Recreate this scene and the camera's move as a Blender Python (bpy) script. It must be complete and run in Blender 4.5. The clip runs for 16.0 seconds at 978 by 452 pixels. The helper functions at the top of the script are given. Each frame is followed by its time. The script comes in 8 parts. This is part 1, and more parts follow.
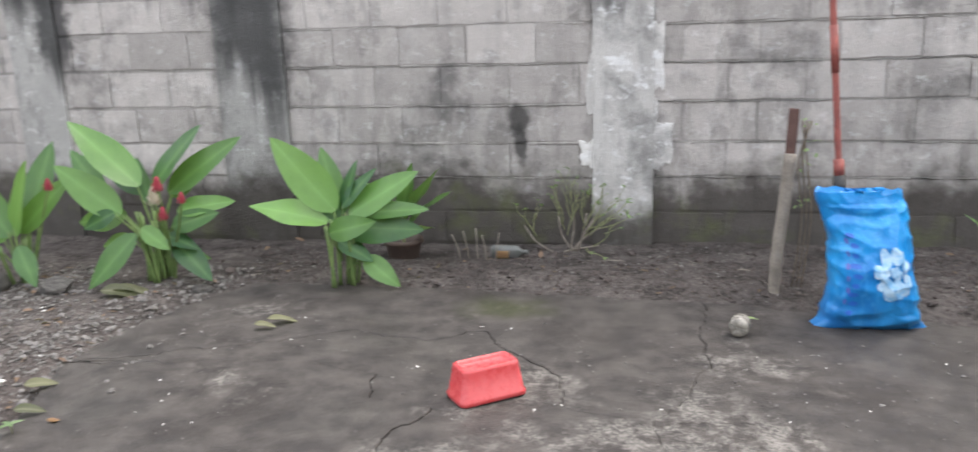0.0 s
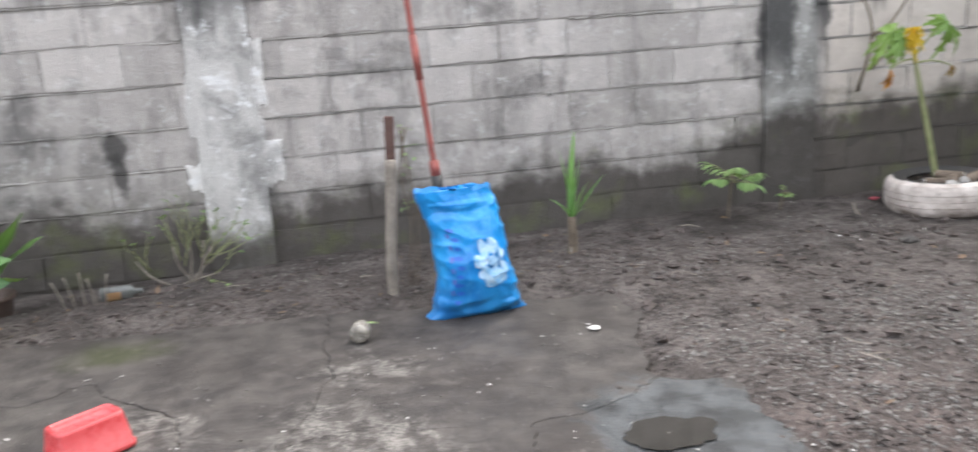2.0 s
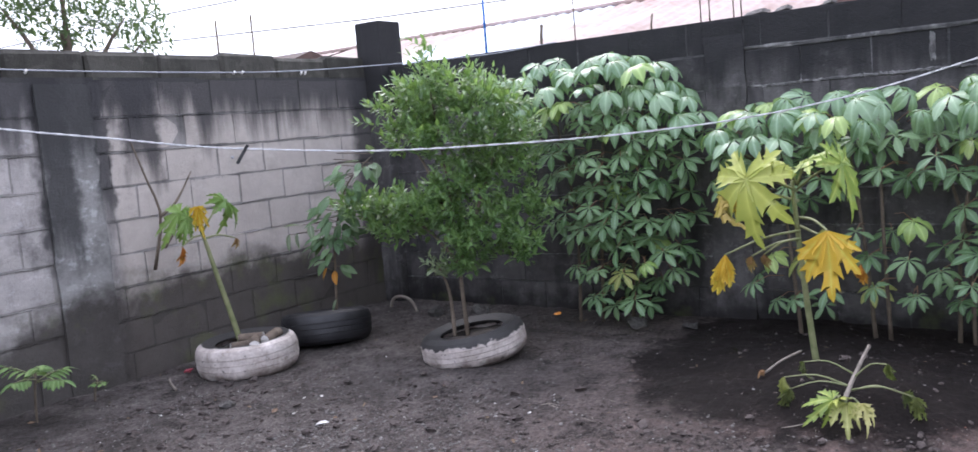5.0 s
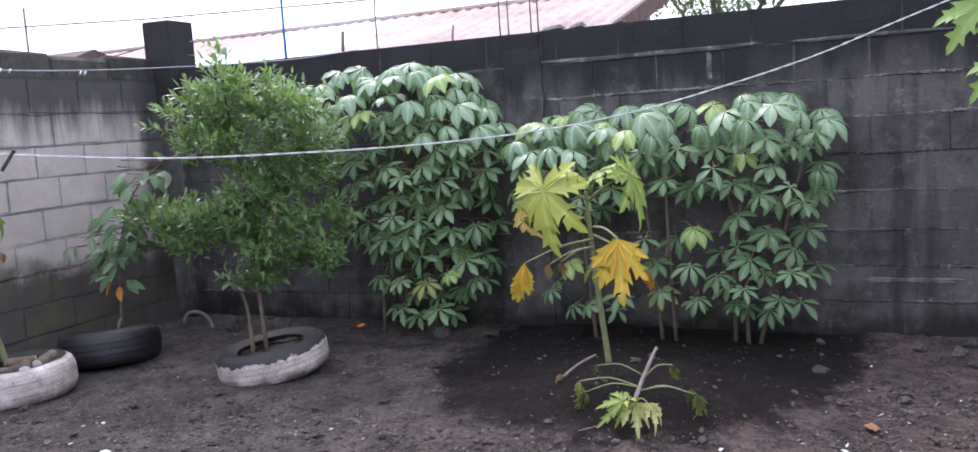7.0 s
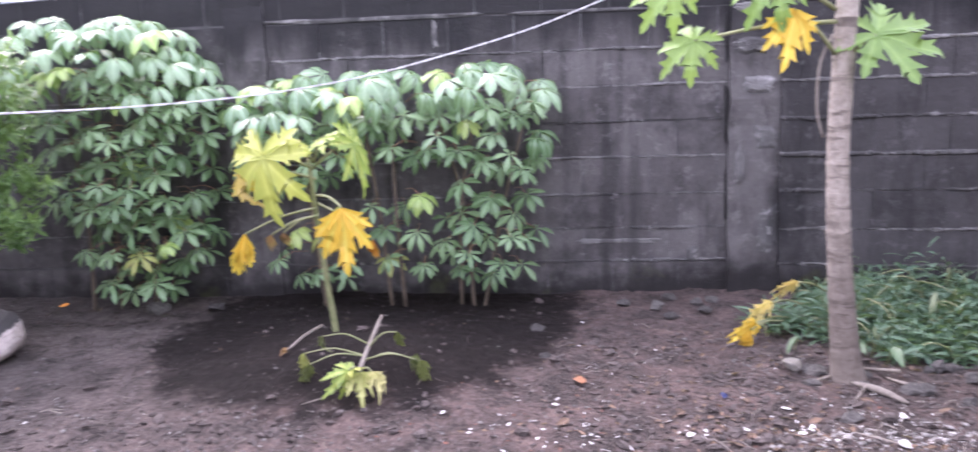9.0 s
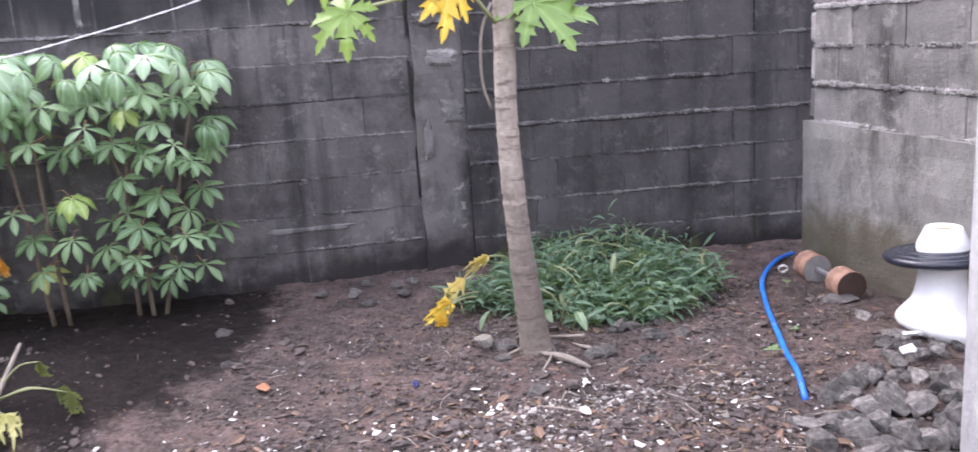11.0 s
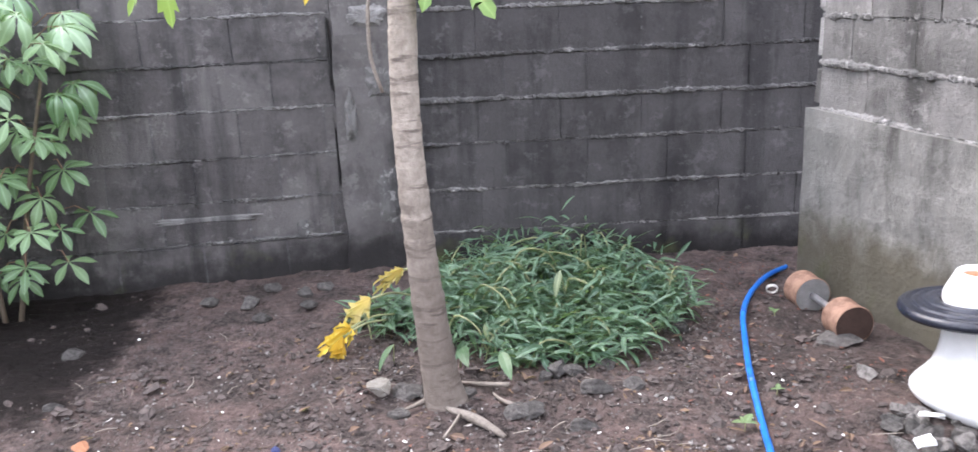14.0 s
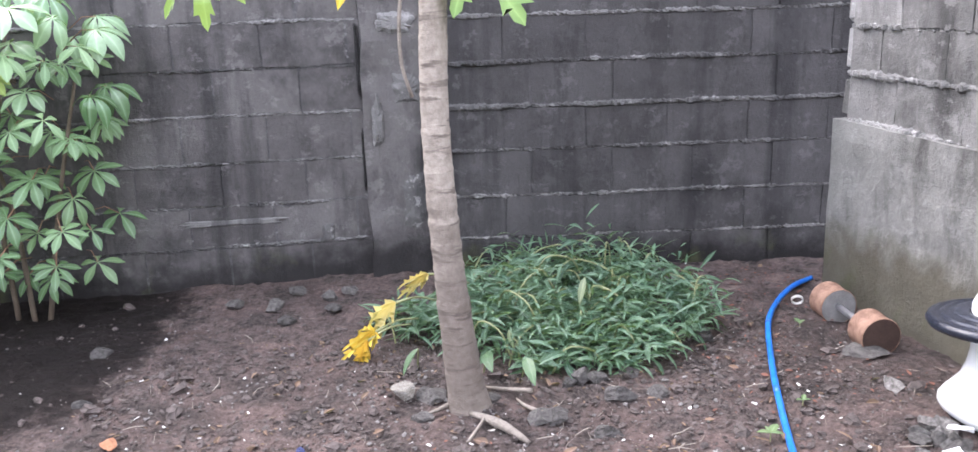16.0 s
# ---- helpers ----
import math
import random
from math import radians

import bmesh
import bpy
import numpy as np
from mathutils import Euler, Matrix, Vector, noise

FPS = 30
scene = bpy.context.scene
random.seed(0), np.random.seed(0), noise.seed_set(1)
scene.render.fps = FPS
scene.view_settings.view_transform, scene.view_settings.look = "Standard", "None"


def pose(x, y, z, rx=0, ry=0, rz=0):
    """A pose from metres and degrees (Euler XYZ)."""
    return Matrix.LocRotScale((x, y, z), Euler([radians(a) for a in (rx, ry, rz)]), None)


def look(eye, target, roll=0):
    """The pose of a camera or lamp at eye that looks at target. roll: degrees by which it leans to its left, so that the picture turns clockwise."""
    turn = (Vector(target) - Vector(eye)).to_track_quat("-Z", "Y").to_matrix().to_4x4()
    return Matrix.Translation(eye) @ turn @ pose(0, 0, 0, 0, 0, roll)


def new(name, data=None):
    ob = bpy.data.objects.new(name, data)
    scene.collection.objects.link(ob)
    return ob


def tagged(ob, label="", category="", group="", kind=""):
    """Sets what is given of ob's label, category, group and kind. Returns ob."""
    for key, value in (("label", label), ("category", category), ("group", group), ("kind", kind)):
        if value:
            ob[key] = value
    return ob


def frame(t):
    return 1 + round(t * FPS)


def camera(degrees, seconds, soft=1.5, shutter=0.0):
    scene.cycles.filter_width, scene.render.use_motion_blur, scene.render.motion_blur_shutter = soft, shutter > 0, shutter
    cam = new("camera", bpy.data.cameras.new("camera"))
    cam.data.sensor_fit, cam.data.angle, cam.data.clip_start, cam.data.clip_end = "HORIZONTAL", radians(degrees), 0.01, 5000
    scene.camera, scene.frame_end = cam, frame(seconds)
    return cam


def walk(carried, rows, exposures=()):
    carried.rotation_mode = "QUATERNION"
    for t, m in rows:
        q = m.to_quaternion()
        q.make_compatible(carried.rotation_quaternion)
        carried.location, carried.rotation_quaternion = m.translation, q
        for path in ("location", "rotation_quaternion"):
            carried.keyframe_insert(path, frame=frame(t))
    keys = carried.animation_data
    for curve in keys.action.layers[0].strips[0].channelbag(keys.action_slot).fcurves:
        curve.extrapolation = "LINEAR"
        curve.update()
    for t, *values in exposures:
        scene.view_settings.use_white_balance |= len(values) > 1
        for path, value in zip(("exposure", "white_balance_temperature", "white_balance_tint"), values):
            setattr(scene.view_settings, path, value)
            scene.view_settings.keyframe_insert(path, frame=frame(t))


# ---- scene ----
cam = camera(58.2, 16.0, shutter=0.4)
PATH = [
    (0, (0.733, -1.002, 1.353), (0.329, 0.895, 0.865), -1.9),
    (0.5, (0.764, -0.987, 1.361), (0.553, 0.939, 0.866), -2.3),
    (1, (0.797, -0.973, 1.361), (0.688, 0.962, 0.867), -3.1),
    (1.5, (0.859, -0.963, 1.348), (0.941, 0.975, 0.858), -3.6),
    (2, (0.933, -0.982, 1.347), (1.293, 0.922, 0.853), -3.7),
    (2.5, (0.95, -0.99, 1.348), (1.68, 0.805, 0.853), -2.9),
    (3, (0.918, -0.962, 1.352), (2.026, 0.637, 0.887), -2.8),
    (3.5, (0.909, -0.946, 1.351), (2.28, 0.463, 0.985), -2.3),
    (4, (0.932, -0.952, 1.371), (2.477, 0.288, 1.095), -2.9),
    (4.2, (0.936, -0.968, 1.375), (2.497, 0.257, 1.124), -3.7),
    (6.3, (0.986, -0.99, 1.399), (2.752, -0.077, 1.179), -3.9),
    (6.5, (0.984, -0.991, 1.401), (2.774, -0.129, 1.176), -3.8),
    (7, (1.01, -0.988, 1.387), (2.843, -0.224, 1.153), -3.7),
    (7.5, (1.013, -1.005, 1.392), (2.862, -0.285, 1.141), -3.9),
    (8, (1.025, -1.005, 1.396), (2.898, -0.363, 1.117), -3.7),
    (8.5, (1.046, -1.006, 1.399), (2.955, -0.494, 1.091), -3.2),
    (9, (1.083, -1.063, 1.4), (3.042, -0.858, 1.054), -2.1),
    (9.5, (1.138, -1.133, 1.394), (3.105, -1.104, 1.032), -2.1),
    (10, (1.155, -1.203, 1.382), (3.118, -1.332, 1.02), -2.3),
    (10.2, (1.181, -1.219, 1.38), (3.137, -1.41, 1.011), -2.4),
    (12.3, (1.746, -1.691, 1.335), (3.593, -2.258, 0.817), -3.1),
    (12.5, (1.812, -1.741, 1.335), (3.651, -2.32, 0.802), -2.2),
    (13, (1.926, -1.815, 1.352), (3.768, -2.375, 0.811), -2.3),
    (13.5, (2.098, -1.855, 1.367), (3.949, -2.4, 0.839), -1.3),
    (14, (2.168, -1.895, 1.379), (4.066, -2.245, 0.854), -2.2),
    (14.5, (2.183, -1.907, 1.371), (4.086, -2.224, 0.845), -2.2),
    (15, (2.168, -1.895, 1.373), (4.074, -2.201, 0.85), -2.1),
    (15.5, (2.167, -1.888, 1.372), (4.074, -2.191, 0.853), -1.8),
    (16, (2.158, -1.869, 1.372), (4.068, -2.177, 0.868), -1.7),
]
walk(cam, [(t, look(eye, target, roll)) for t, eye, target, roll in PATH], [
(0, 0.63, 6450, 11), (1, 0.72, 6420, 11), (2, 0.78, 6400, 11), (3.2, 0.93, 6200, 13), (3.6, 0.93, 6050, 15), (4.2, 0.63, 5850, 19), (6.5, 0.25, 5800, 21), (7.5, 0.5, 5800, 24), (8.5, 0.98, 5800, 31), (9, 1.2, 5900, 34), (10, 1.26, 5950, 33), (12.5, 0.9, 6300, 17), (14, 1.33, 6150, 19), (16, 1.46, 6050, 20)])


# ---- light ----
world = bpy.data.worlds.new("sky")
scene.world = world
world.use_nodes = True
wn = world.node_tree.nodes
wl = world.node_tree.links
sky = wn.new("ShaderNodeTexSky")
sky.sky_type = "NISHITA"
sky.sun_disc = False
sky.sun_elevation = radians(52)
sky.sun_rotation = radians(60)
sky.air_density = 2.0
sky.dust_density = 8.0
cloud = wn.new("ShaderNodeMix")
cloud.data_type = "RGBA"
cloud.inputs[0].default_value = 0.8
cloud.inputs[7].default_value = (9.0, 9.3, 9.8, 1)
wl.new(sky.outputs[0], cloud.inputs[6])
wl.new(cloud.outputs[2], wn["Background"].inputs[0])
wn["Background"].inputs[1].default_value = 0.2
sun_data = bpy.data.lights.new("sun", "SUN")
sun_data.energy, sun_data.angle, sun_data.color = 1.3, radians(25), (1.0, 0.96, 0.9)
sun = new("sun", sun_data)
sun.matrix_world = look((3.0, 2.0, 6.0), (1.0, 0.0, 2.0))


# ---- materials ----
class Nodes:
    """Short hand for building a node material."""

    def __init__(self, name):
        self.mat = bpy.data.materials.new(name)
        self.mat.use_nodes = True
        self.t = self.mat.node_tree
        self.bsdf = self.t.nodes["Principled BSDF"]

    def node(self, kind, **inputs):
        n = self.t.nodes.new(kind)
        for k, v in inputs.items():
            self.put(n.inputs[k], v)
        return n

    def put(self, socket, v):
        if isinstance(v, bpy.types.NodeSocket):
            self.t.links.new(v, socket)
        else:
            socket.default_value = v

    def pos(self):
        return self.t.nodes.new("ShaderNodeNewGeometry").outputs["Position"]

    def obj(self):
        return self.t.nodes.new("ShaderNodeTexCoord").outputs["Object"]

    def rand(self):
        return self.t.nodes.new("ShaderNodeObjectInfo").outputs["Random"]

    def island(self):
        return self.t.nodes.new("ShaderNodeNewGeometry").outputs["Random Per Island"]

    def noise(self, vec, scale, detail=5.0, rough=0.6, stretch=None):
        if stretch:
            m = self.node("ShaderNodeMapping", Vector=vec, Scale=stretch)
            vec = m.outputs[0]
        return self.node("ShaderNodeTexNoise", Vector=vec, Scale=scale, Detail=detail, Roughness=rough).outputs[0]

    def ramp(self, fac, *stops):
        n = self.t.nodes.new("ShaderNodeValToRGB")
        self.put(n.inputs[0], fac)
        e = n.color_ramp.elements
        while len(e) < len(stops):
            e.new(0.5)
        for el, (p, c) in zip(e, stops):
            el.position = p
            el.color = (c, c, c, 1) if isinstance(c, (int, float)) else (*c, 1)
        return n.outputs[0]

    def mix(self, fac, a, b, blend="MIX"):
        n = self.t.nodes.new("ShaderNodeMix")
        n.data_type, n.blend_type = "RGBA", blend
        self.put(n.inputs[0], fac)
        self.put(n.inputs[6], (*a, 1) if isinstance(a, tuple) else a)
        self.put(n.inputs[7], (*b, 1) if isinstance(b, tuple) else b)
        return n.outputs[2]

    def math(self, op, a, b=0.0, c=0.0):
        n = self.t.nodes.new("ShaderNodeMath")
        n.operation = op
        for i, v in enumerate((a, b, c)):
            self.put(n.inputs[i], v)
        return n.outputs[0]

    def span(self, v, lo, hi, a=0.0, b=1.0):
        n = self.t.nodes.new("ShaderNodeMapRange")
        n.interpolation_type = "SMOOTHSTEP"
        for i, x in enumerate((v, lo, hi, a, b)):
            self.put(n.inputs[i], x)
        return n.outputs[0]

    def axes(self, vec):
        return self.node("ShaderNodeSeparateXYZ", Vector=vec).outputs

    def done(self, color, rough=0.8, bump=None, dist=0.01, strength=0.6, **more):
        self.put(self.bsdf.inputs["Base Color"], (*color, 1) if isinstance(color, tuple) else color)
        self.put(self.bsdf.inputs["Roughness"], rough)
        if bump is not None:
            n = self.node("ShaderNodeBump", Height=bump, Distance=dist, Strength=strength)
            self.put(self.bsdf.inputs["Normal"], n.outputs[0])
        for k, v in more.items():
            self.put(self.bsdf.inputs[k.replace("_", " ")], v)
        return self.mat


def plain(name, c1, c2, scale=8.0, rough=0.7, bump=0.004, spread=0.25, metal=0.0, **more):
    """A surface of two tones with grain, stains and a shift from object to object."""
    n = Nodes(name)
    p = n.obj()
    big = n.noise(p, scale, 6)
    fine = n.noise(p, scale * 9, 4)
    f = n.math("ADD", n.math("MULTIPLY", big, 0.65), n.math("MULTIPLY", fine, 0.35))
    col = n.mix(n.ramp(f, (0.36, 0.0), (0.64, 1.0)), c1, c2)
    if spread:
        k = n.math("MULTIPLY_ADD", n.rand(), spread, 1 - spread / 2)
        col = n.mix(1.0, col, n.node("ShaderNodeCombineColor", Red=k, Green=k, Blue=k).outputs[0], "MULTIPLY")
    return n.done(col, n.math("MULTIPLY_ADD", fine, 0.2, rough - 0.1), fine, bump, 0.7, Metallic=metal, **more)


def leafy(name, c1, c2, scale=14.0, rough=0.42, island=False, glow=0.25, wet=0.0, rib=0.6):
    """Leaf: two greens, blotches, a paler midrib, light coming through a little."""
    n = Nodes(name)
    p = n.obj()
    f = n.noise(p, scale, 4)
    r = n.island() if island else n.rand()
    col = n.mix(n.ramp(n.math("ADD", n.math("MULTIPLY", f, 0.45), n.math("MULTIPLY", r, 0.55)), (0.22, 0.0), (0.78, 1.0)), c1, c2)
    a = n.t.nodes.new("ShaderNodeAttribute")
    a.attribute_name = "rib"
    mid = n.math("POWER", a.outputs["Fac"], 5.0)
    pale = tuple(min(0.8, c * 1.5 + 0.05) for c in c2)
    col = n.mix(n.math("MULTIPLY", mid, rib), col, pale)
    spots = n.ramp(n.noise(p, scale * 3.3, 5, 0.7), (0.66, 0.0), (0.72, 0.5))
    col = n.mix(spots, col, tuple(c * 0.5 + 0.04 for c in c2))
    h = n.math("ADD", n.noise(p, scale * 5, 3), n.math("MULTIPLY", mid, -0.8))
    mat = n.done(col, rough, h, 0.003, 0.5, Coat_Weight=wet, Coat_Roughness=0.25)
    thin = n.node("ShaderNodeBsdfTranslucent", Color=n.mix(0.4, col, (0.5, 0.75, 0.1)))
    both = n.node("ShaderNodeMixShader", Fac=glow)
    n.t.links.new(n.bsdf.outputs[0], both.inputs[1])
    n.t.links.new(thin.outputs[0], both.inputs[2])
    n.t.links.new(both.outputs[0], n.t.nodes["Material Output"].inputs[0])
    mat["leaf"] = True
    return mat


def wall_paint(name, light, dark, damp, top, foot, streak=0.5, runs=(), wet_tone=(0.082, 0.073, 0.063), speck=0.0, own=0.62, run_scale=5.2, rise=None, pale_end=None, soot=()):
    """Grey block work: each block its own tone, rain streaks, black algae near the coping, a damp foot with moss."""
    n = Nodes(name)
    p = n.pos()
    x, y, z = n.axes(p)[0:3]
    big = n.noise(p, 1.3, 5)
    mid = n.noise(p, 7.0, 6)
    fine = n.noise(p, 60.0, 5, 0.7)
    run = n.noise(p, run_scale, 7, 0.62, (1.0, 1.0, 0.09 if run_scale > 4 else 0.3))
    blot = n.ramp(n.noise(p, 2.1, 6, 0.65), (0.54, 0.0), (0.66, 1.0))
    bloom = n.ramp(n.noise(p, 2.7, 6, 0.7, (1.0, 1.0, 0.8)), (0.58, 0.0), (0.80, 1.0))
    tone = n.math("MULTIPLY_ADD", n.rand(), own, 0.17 - own / 2)
    smear = n.ramp(n.noise(n.node("ShaderNodeVectorMath", Vector=p).outputs[0], 5.2, 8, 0.72, (1.0, 1.0, 0.45)), (0.53, 0.0), (0.60, 1.0))
    f = n.math("ADD", n.math("ADD", n.math("MULTIPLY", mid, 0.5), n.math("MULTIPLY", fine, 0.25)), tone)
    col = n.mix(n.ramp(f, (0.25, 0.0), (0.8, 1.0)), dark, light)
    col = n.mix(n.math("MULTIPLY", blot, 0.55), col, damp)
    col = n.mix(n.math("MULTIPLY", smear, 0.30), col, tuple(c * 0.4 for c in dark))
    col = n.mix(n.math("MULTIPLY", bloom, 0.25), col, tuple(min(0.7, c * 1.5) for c in light))
    col = n.mix(n.math("MULTIPLY", n.ramp(run, (0.51, 0.0), (0.62, 1.0)), streak), col, damp)
    if speck:
        col = n.mix(n.math("MULTIPLY", n.ramp(n.noise(p, 9.0, 8, 0.75, (1.0, 1.0, 1.3)), (0.565, 0.0), (0.62, 1.0)), speck), col, tuple(min(0.75, c * 1.9 + 0.03) for c in light))
        col = n.mix(n.math("MULTIPLY", n.ramp(n.noise(p, 3.1, 7, 0.7, (1.0, 1.0, 1.6)), (0.57, 0.0), (0.64, 1.0)), speck * 0.7), col, tuple(min(0.75, c * 1.4 + 0.02) for c in light))
    # east end of the wall: blocks mixed towards a paler, warmer tone
    if pale_end:
        col = n.mix(n.span(x, pale_end[0], pale_end[0] + 0.1, 0.0, pale_end[1]), col, n.mix(mid, (0.50, 0.44, 0.385), (0.69, 0.615, 0.545)))
    for cx, cz, rx, rz in soot:
        far = n.math("SQRT", n.math("ADD", n.math("POWER", n.math("DIVIDE", n.math("SUBTRACT", x, cx), rx), 2.0), n.math("POWER", n.math("DIVIDE", n.math("SUBTRACT", z, cz), rz), 2.0)))
        col = n.mix(n.span(n.math("ADD", far, n.math("MULTIPLY_ADD", mid, 1.6, -0.8)), 0.55, 1.15, 0.85, 0.0), col, (0.05, 0.048, 0.046))
    if top:
        edge = n.math("ADD", z, n.math("MULTIPLY_ADD", run, -0.9, 0.45))
        col = n.mix(n.span(edge, top - 0.22, top + 0.12, 0.0, 0.93), col, damp)
    for cx, half, low in runs:
        off = n.math("ABSOLUTE", n.math("ADD", n.math("SUBTRACT", x, cx), n.math("MULTIPLY_ADD", mid, 0.24, -0.12)))
        side = n.span(off, half * 0.55, half * 1.15, 1.0, 0.0)
        down = n.span(n.math("ADD", z, n.math("MULTIPLY_ADD", run, 0.9, -0.45)), low - 0.1, low + 0.25, 0.0, 0.88)
        col = n.mix(n.math("MULTIPLY", side, down), col, damp)
    if foot:
        edge = n.math("ADD", z, n.math("MULTIPLY_ADD", big, 0.5, -0.25))
        if rise:
            edge = n.math("SUBTRACT", edge, n.span(x, rise[0], rise[1], 0.0, rise[2]))
        wet = n.span(n.math("ADD", edge, n.math("MULTIPLY_ADD", mid, 0.3, -0.15)), foot - 0.12, foot + 0.12, 0.9, 0.0)
        moss = n.mix(n.ramp(n.noise(p, 3.1, 4), (0.55, 0.0), (0.72, 1.0)), n.mix(mid, tuple(c * 0.55 for c in wet_tone), wet_tone), (0.075, 0.085, 0.032))
        col = n.mix(wet, col, moss)
    pits = n.math("ADD", n.math("MULTIPLY", fine, 0.6), n.math("MULTIPLY", mid, 0.4))
    return n.done(col, 0.88, pits, 0.014, 0.9, Specular_IOR_Level=0.2)


def earth(name):
    n = Nodes(name)
    p = n.pos()
    x, y, z = n.axes(p)[0:3]
    big = n.noise(p, 0.7, 5)
    mid = n.noise(p, 5.0, 7, 0.65)
    fine = n.noise(p, 38.0, 6, 0.7)
    grit = n.noise(p, 130.0, 4, 0.7)
    f = n.math("ADD", n.math("ADD", n.math("MULTIPLY", mid, 0.4), n.math("MULTIPLY", fine, 0.4)), n.math("MULTIPLY", grit, 0.2))
    dry = n.mix(n.ramp(f, (0.40, 0.0), (0.62, 1.0)), (0.030, 0.026, 0.024), (0.20, 0.175, 0.163))
    red = n.mix(n.ramp(f, (0.40, 0.0), (0.62, 1.0)), (0.036, 0.026, 0.024), (0.22, 0.162, 0.145))
    south = n.span(n.math("MULTIPLY_ADD", big, 2.0, y), 3.4, 0.6, 0.0, 1.0)
    col = n.mix(n.math("MULTIPLY", south, n.ramp(mid, (0.35, 0.2), (0.6, 1.0))), dry, red)
    wet = n.ramp(n.noise(p, 1.1, 4), (0.5, 0.0), (0.62, 1.0))
    col = n.mix(n.math("MULTIPLY", wet, 0.4), col, (0.028, 0.024, 0.022))
    # dug dark earth, with the shade under the bush painted in as well
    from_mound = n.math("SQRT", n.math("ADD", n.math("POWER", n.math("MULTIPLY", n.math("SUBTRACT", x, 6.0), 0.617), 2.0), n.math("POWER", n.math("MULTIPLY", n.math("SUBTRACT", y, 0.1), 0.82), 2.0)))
    dug_and_shaded = n.span(n.math("ADD", from_mound, n.math("MULTIPLY_ADD", n.noise(p, 3.2, 8, 0.7), 0.7, -0.35)), 0.86, 1.06, 0.95, 0.0)
    col = n.mix(dug_and_shaded, col, n.mix(fine, (0.005, 0.004, 0.004), (0.026, 0.021, 0.019)))
    flecks = n.node("ShaderNodeTexVoronoi", Vector=p, Scale=42.0).outputs[0]
    col = n.mix(n.math("MULTIPLY", n.ramp(flecks, (0.08, 1.0), (0.14, 0.0)), n.ramp(mid, (0.48, 0.0), (0.56, 0.7))), col, (0.36, 0.33, 0.30))
    h = n.math("ADD", n.math("ADD", n.math("MULTIPLY", mid, 0.5), n.math("MULTIPLY", fine, 0.4)), n.math("MULTIPLY", grit, 0.1))
    return n.done(col, n.math("MULTIPLY_ADD", wet, -0.25, 0.9), h, 0.07, 1.0, Specular_IOR_Level=0.12)


def slab_paint(name):
    n = Nodes(name)
    p = n.pos()
    x, y, z = n.axes(p)[0:3]
    big = n.noise(p, 1.4, 5)
    mid = n.noise(p, 6.0, 8, 0.68)
    fine = n.noise(p, 70.0, 5, 0.7)
    base = n.mix(n.ramp(mid, (0.38, 0.0), (0.62, 1.0)), (0.037, 0.032, 0.030), (0.083, 0.073, 0.066))
    mud = n.ramp(n.noise(p, 2.3, 6, 0.65), (0.5, 0.0), (0.64, 0.7))
    base = n.mix(mud, base, (0.037, 0.031, 0.028))
    worn = n.mix(n.ramp(n.math("ADD", n.math("MULTIPLY", fine, 0.6), n.math("MULTIPLY", mid, 0.4)), (0.42, 0.0), (0.58, 1.0)), (0.06, 0.055, 0.05), (0.24, 0.22, 0.20))
    from_c = n.math("SQRT", n.math("ADD", n.math("POWER", n.math("SUBTRACT", x, 0.55), 2.0), n.math("POWER", n.math("MULTIPLY", n.math("SUBTRACT", y, 1.35), 1.2), 2.0)))
    near = n.span(from_c, 0.3, 1.3, 0.10, -0.06)
    patch = n.math("MULTIPLY", n.ramp(n.math("ADD", big, near), (0.52, 0.0), (0.60, 1.0)), n.ramp(n.noise(p, 9.0, 8, 0.72), (0.44, 0.0), (0.54, 1.0)))
    col = n.mix(patch, base, worn)
    moss = n.math("SQRT", n.math("ADD", n.math("POWER", n.math("SUBTRACT", x, 0.0), 2.0), n.math("POWER", n.math("MULTIPLY", n.math("SUBTRACT", y, 2.75), 1.4), 2.0)))
    tinge = n.span(n.math("ADD", moss, n.math("MULTIPLY_ADD", mid, 0.4, -0.2)), 0.05, 0.30, 0.55, 0.0)
    col = n.mix(tinge, col, n.mix(n.ramp(fine, (0.4, 0.0), (0.6, 1.0)), (0.035, 0.040, 0.016), (0.075, 0.085, 0.03)))
    pool = n.math("SQRT", n.math("ADD", n.math("POWER", n.math("SUBTRACT", x, 2.0), 2.0), n.math("POWER", n.math("MULTIPLY", n.math("SUBTRACT", y, 1.40), 0.75), 2.0)))
    wet = n.span(n.math("ADD", pool, n.math("MULTIPLY_ADD", mid, 0.5, -0.25)), 0.28, 0.34, 1.0, 0.0)
    col = n.mix(wet, col, n.mix(n.ramp(mid, (0.4, 0.0), (0.6, 1.0)), (0.035, 0.036, 0.037), (0.10, 0.105, 0.108)))
    h = n.math("ADD", n.math("MULTIPLY", mid, 0.5), n.math("MULTIPLY", fine, 0.5))
    rough = n.mix(wet, n.ramp(big, (0.4, 0.5), (0.6, 0.9)), (0.35, 0.35, 0.35))
    return n.done(col, rough, h, 0.016, 0.9, Specular_IOR_Level=0.3)


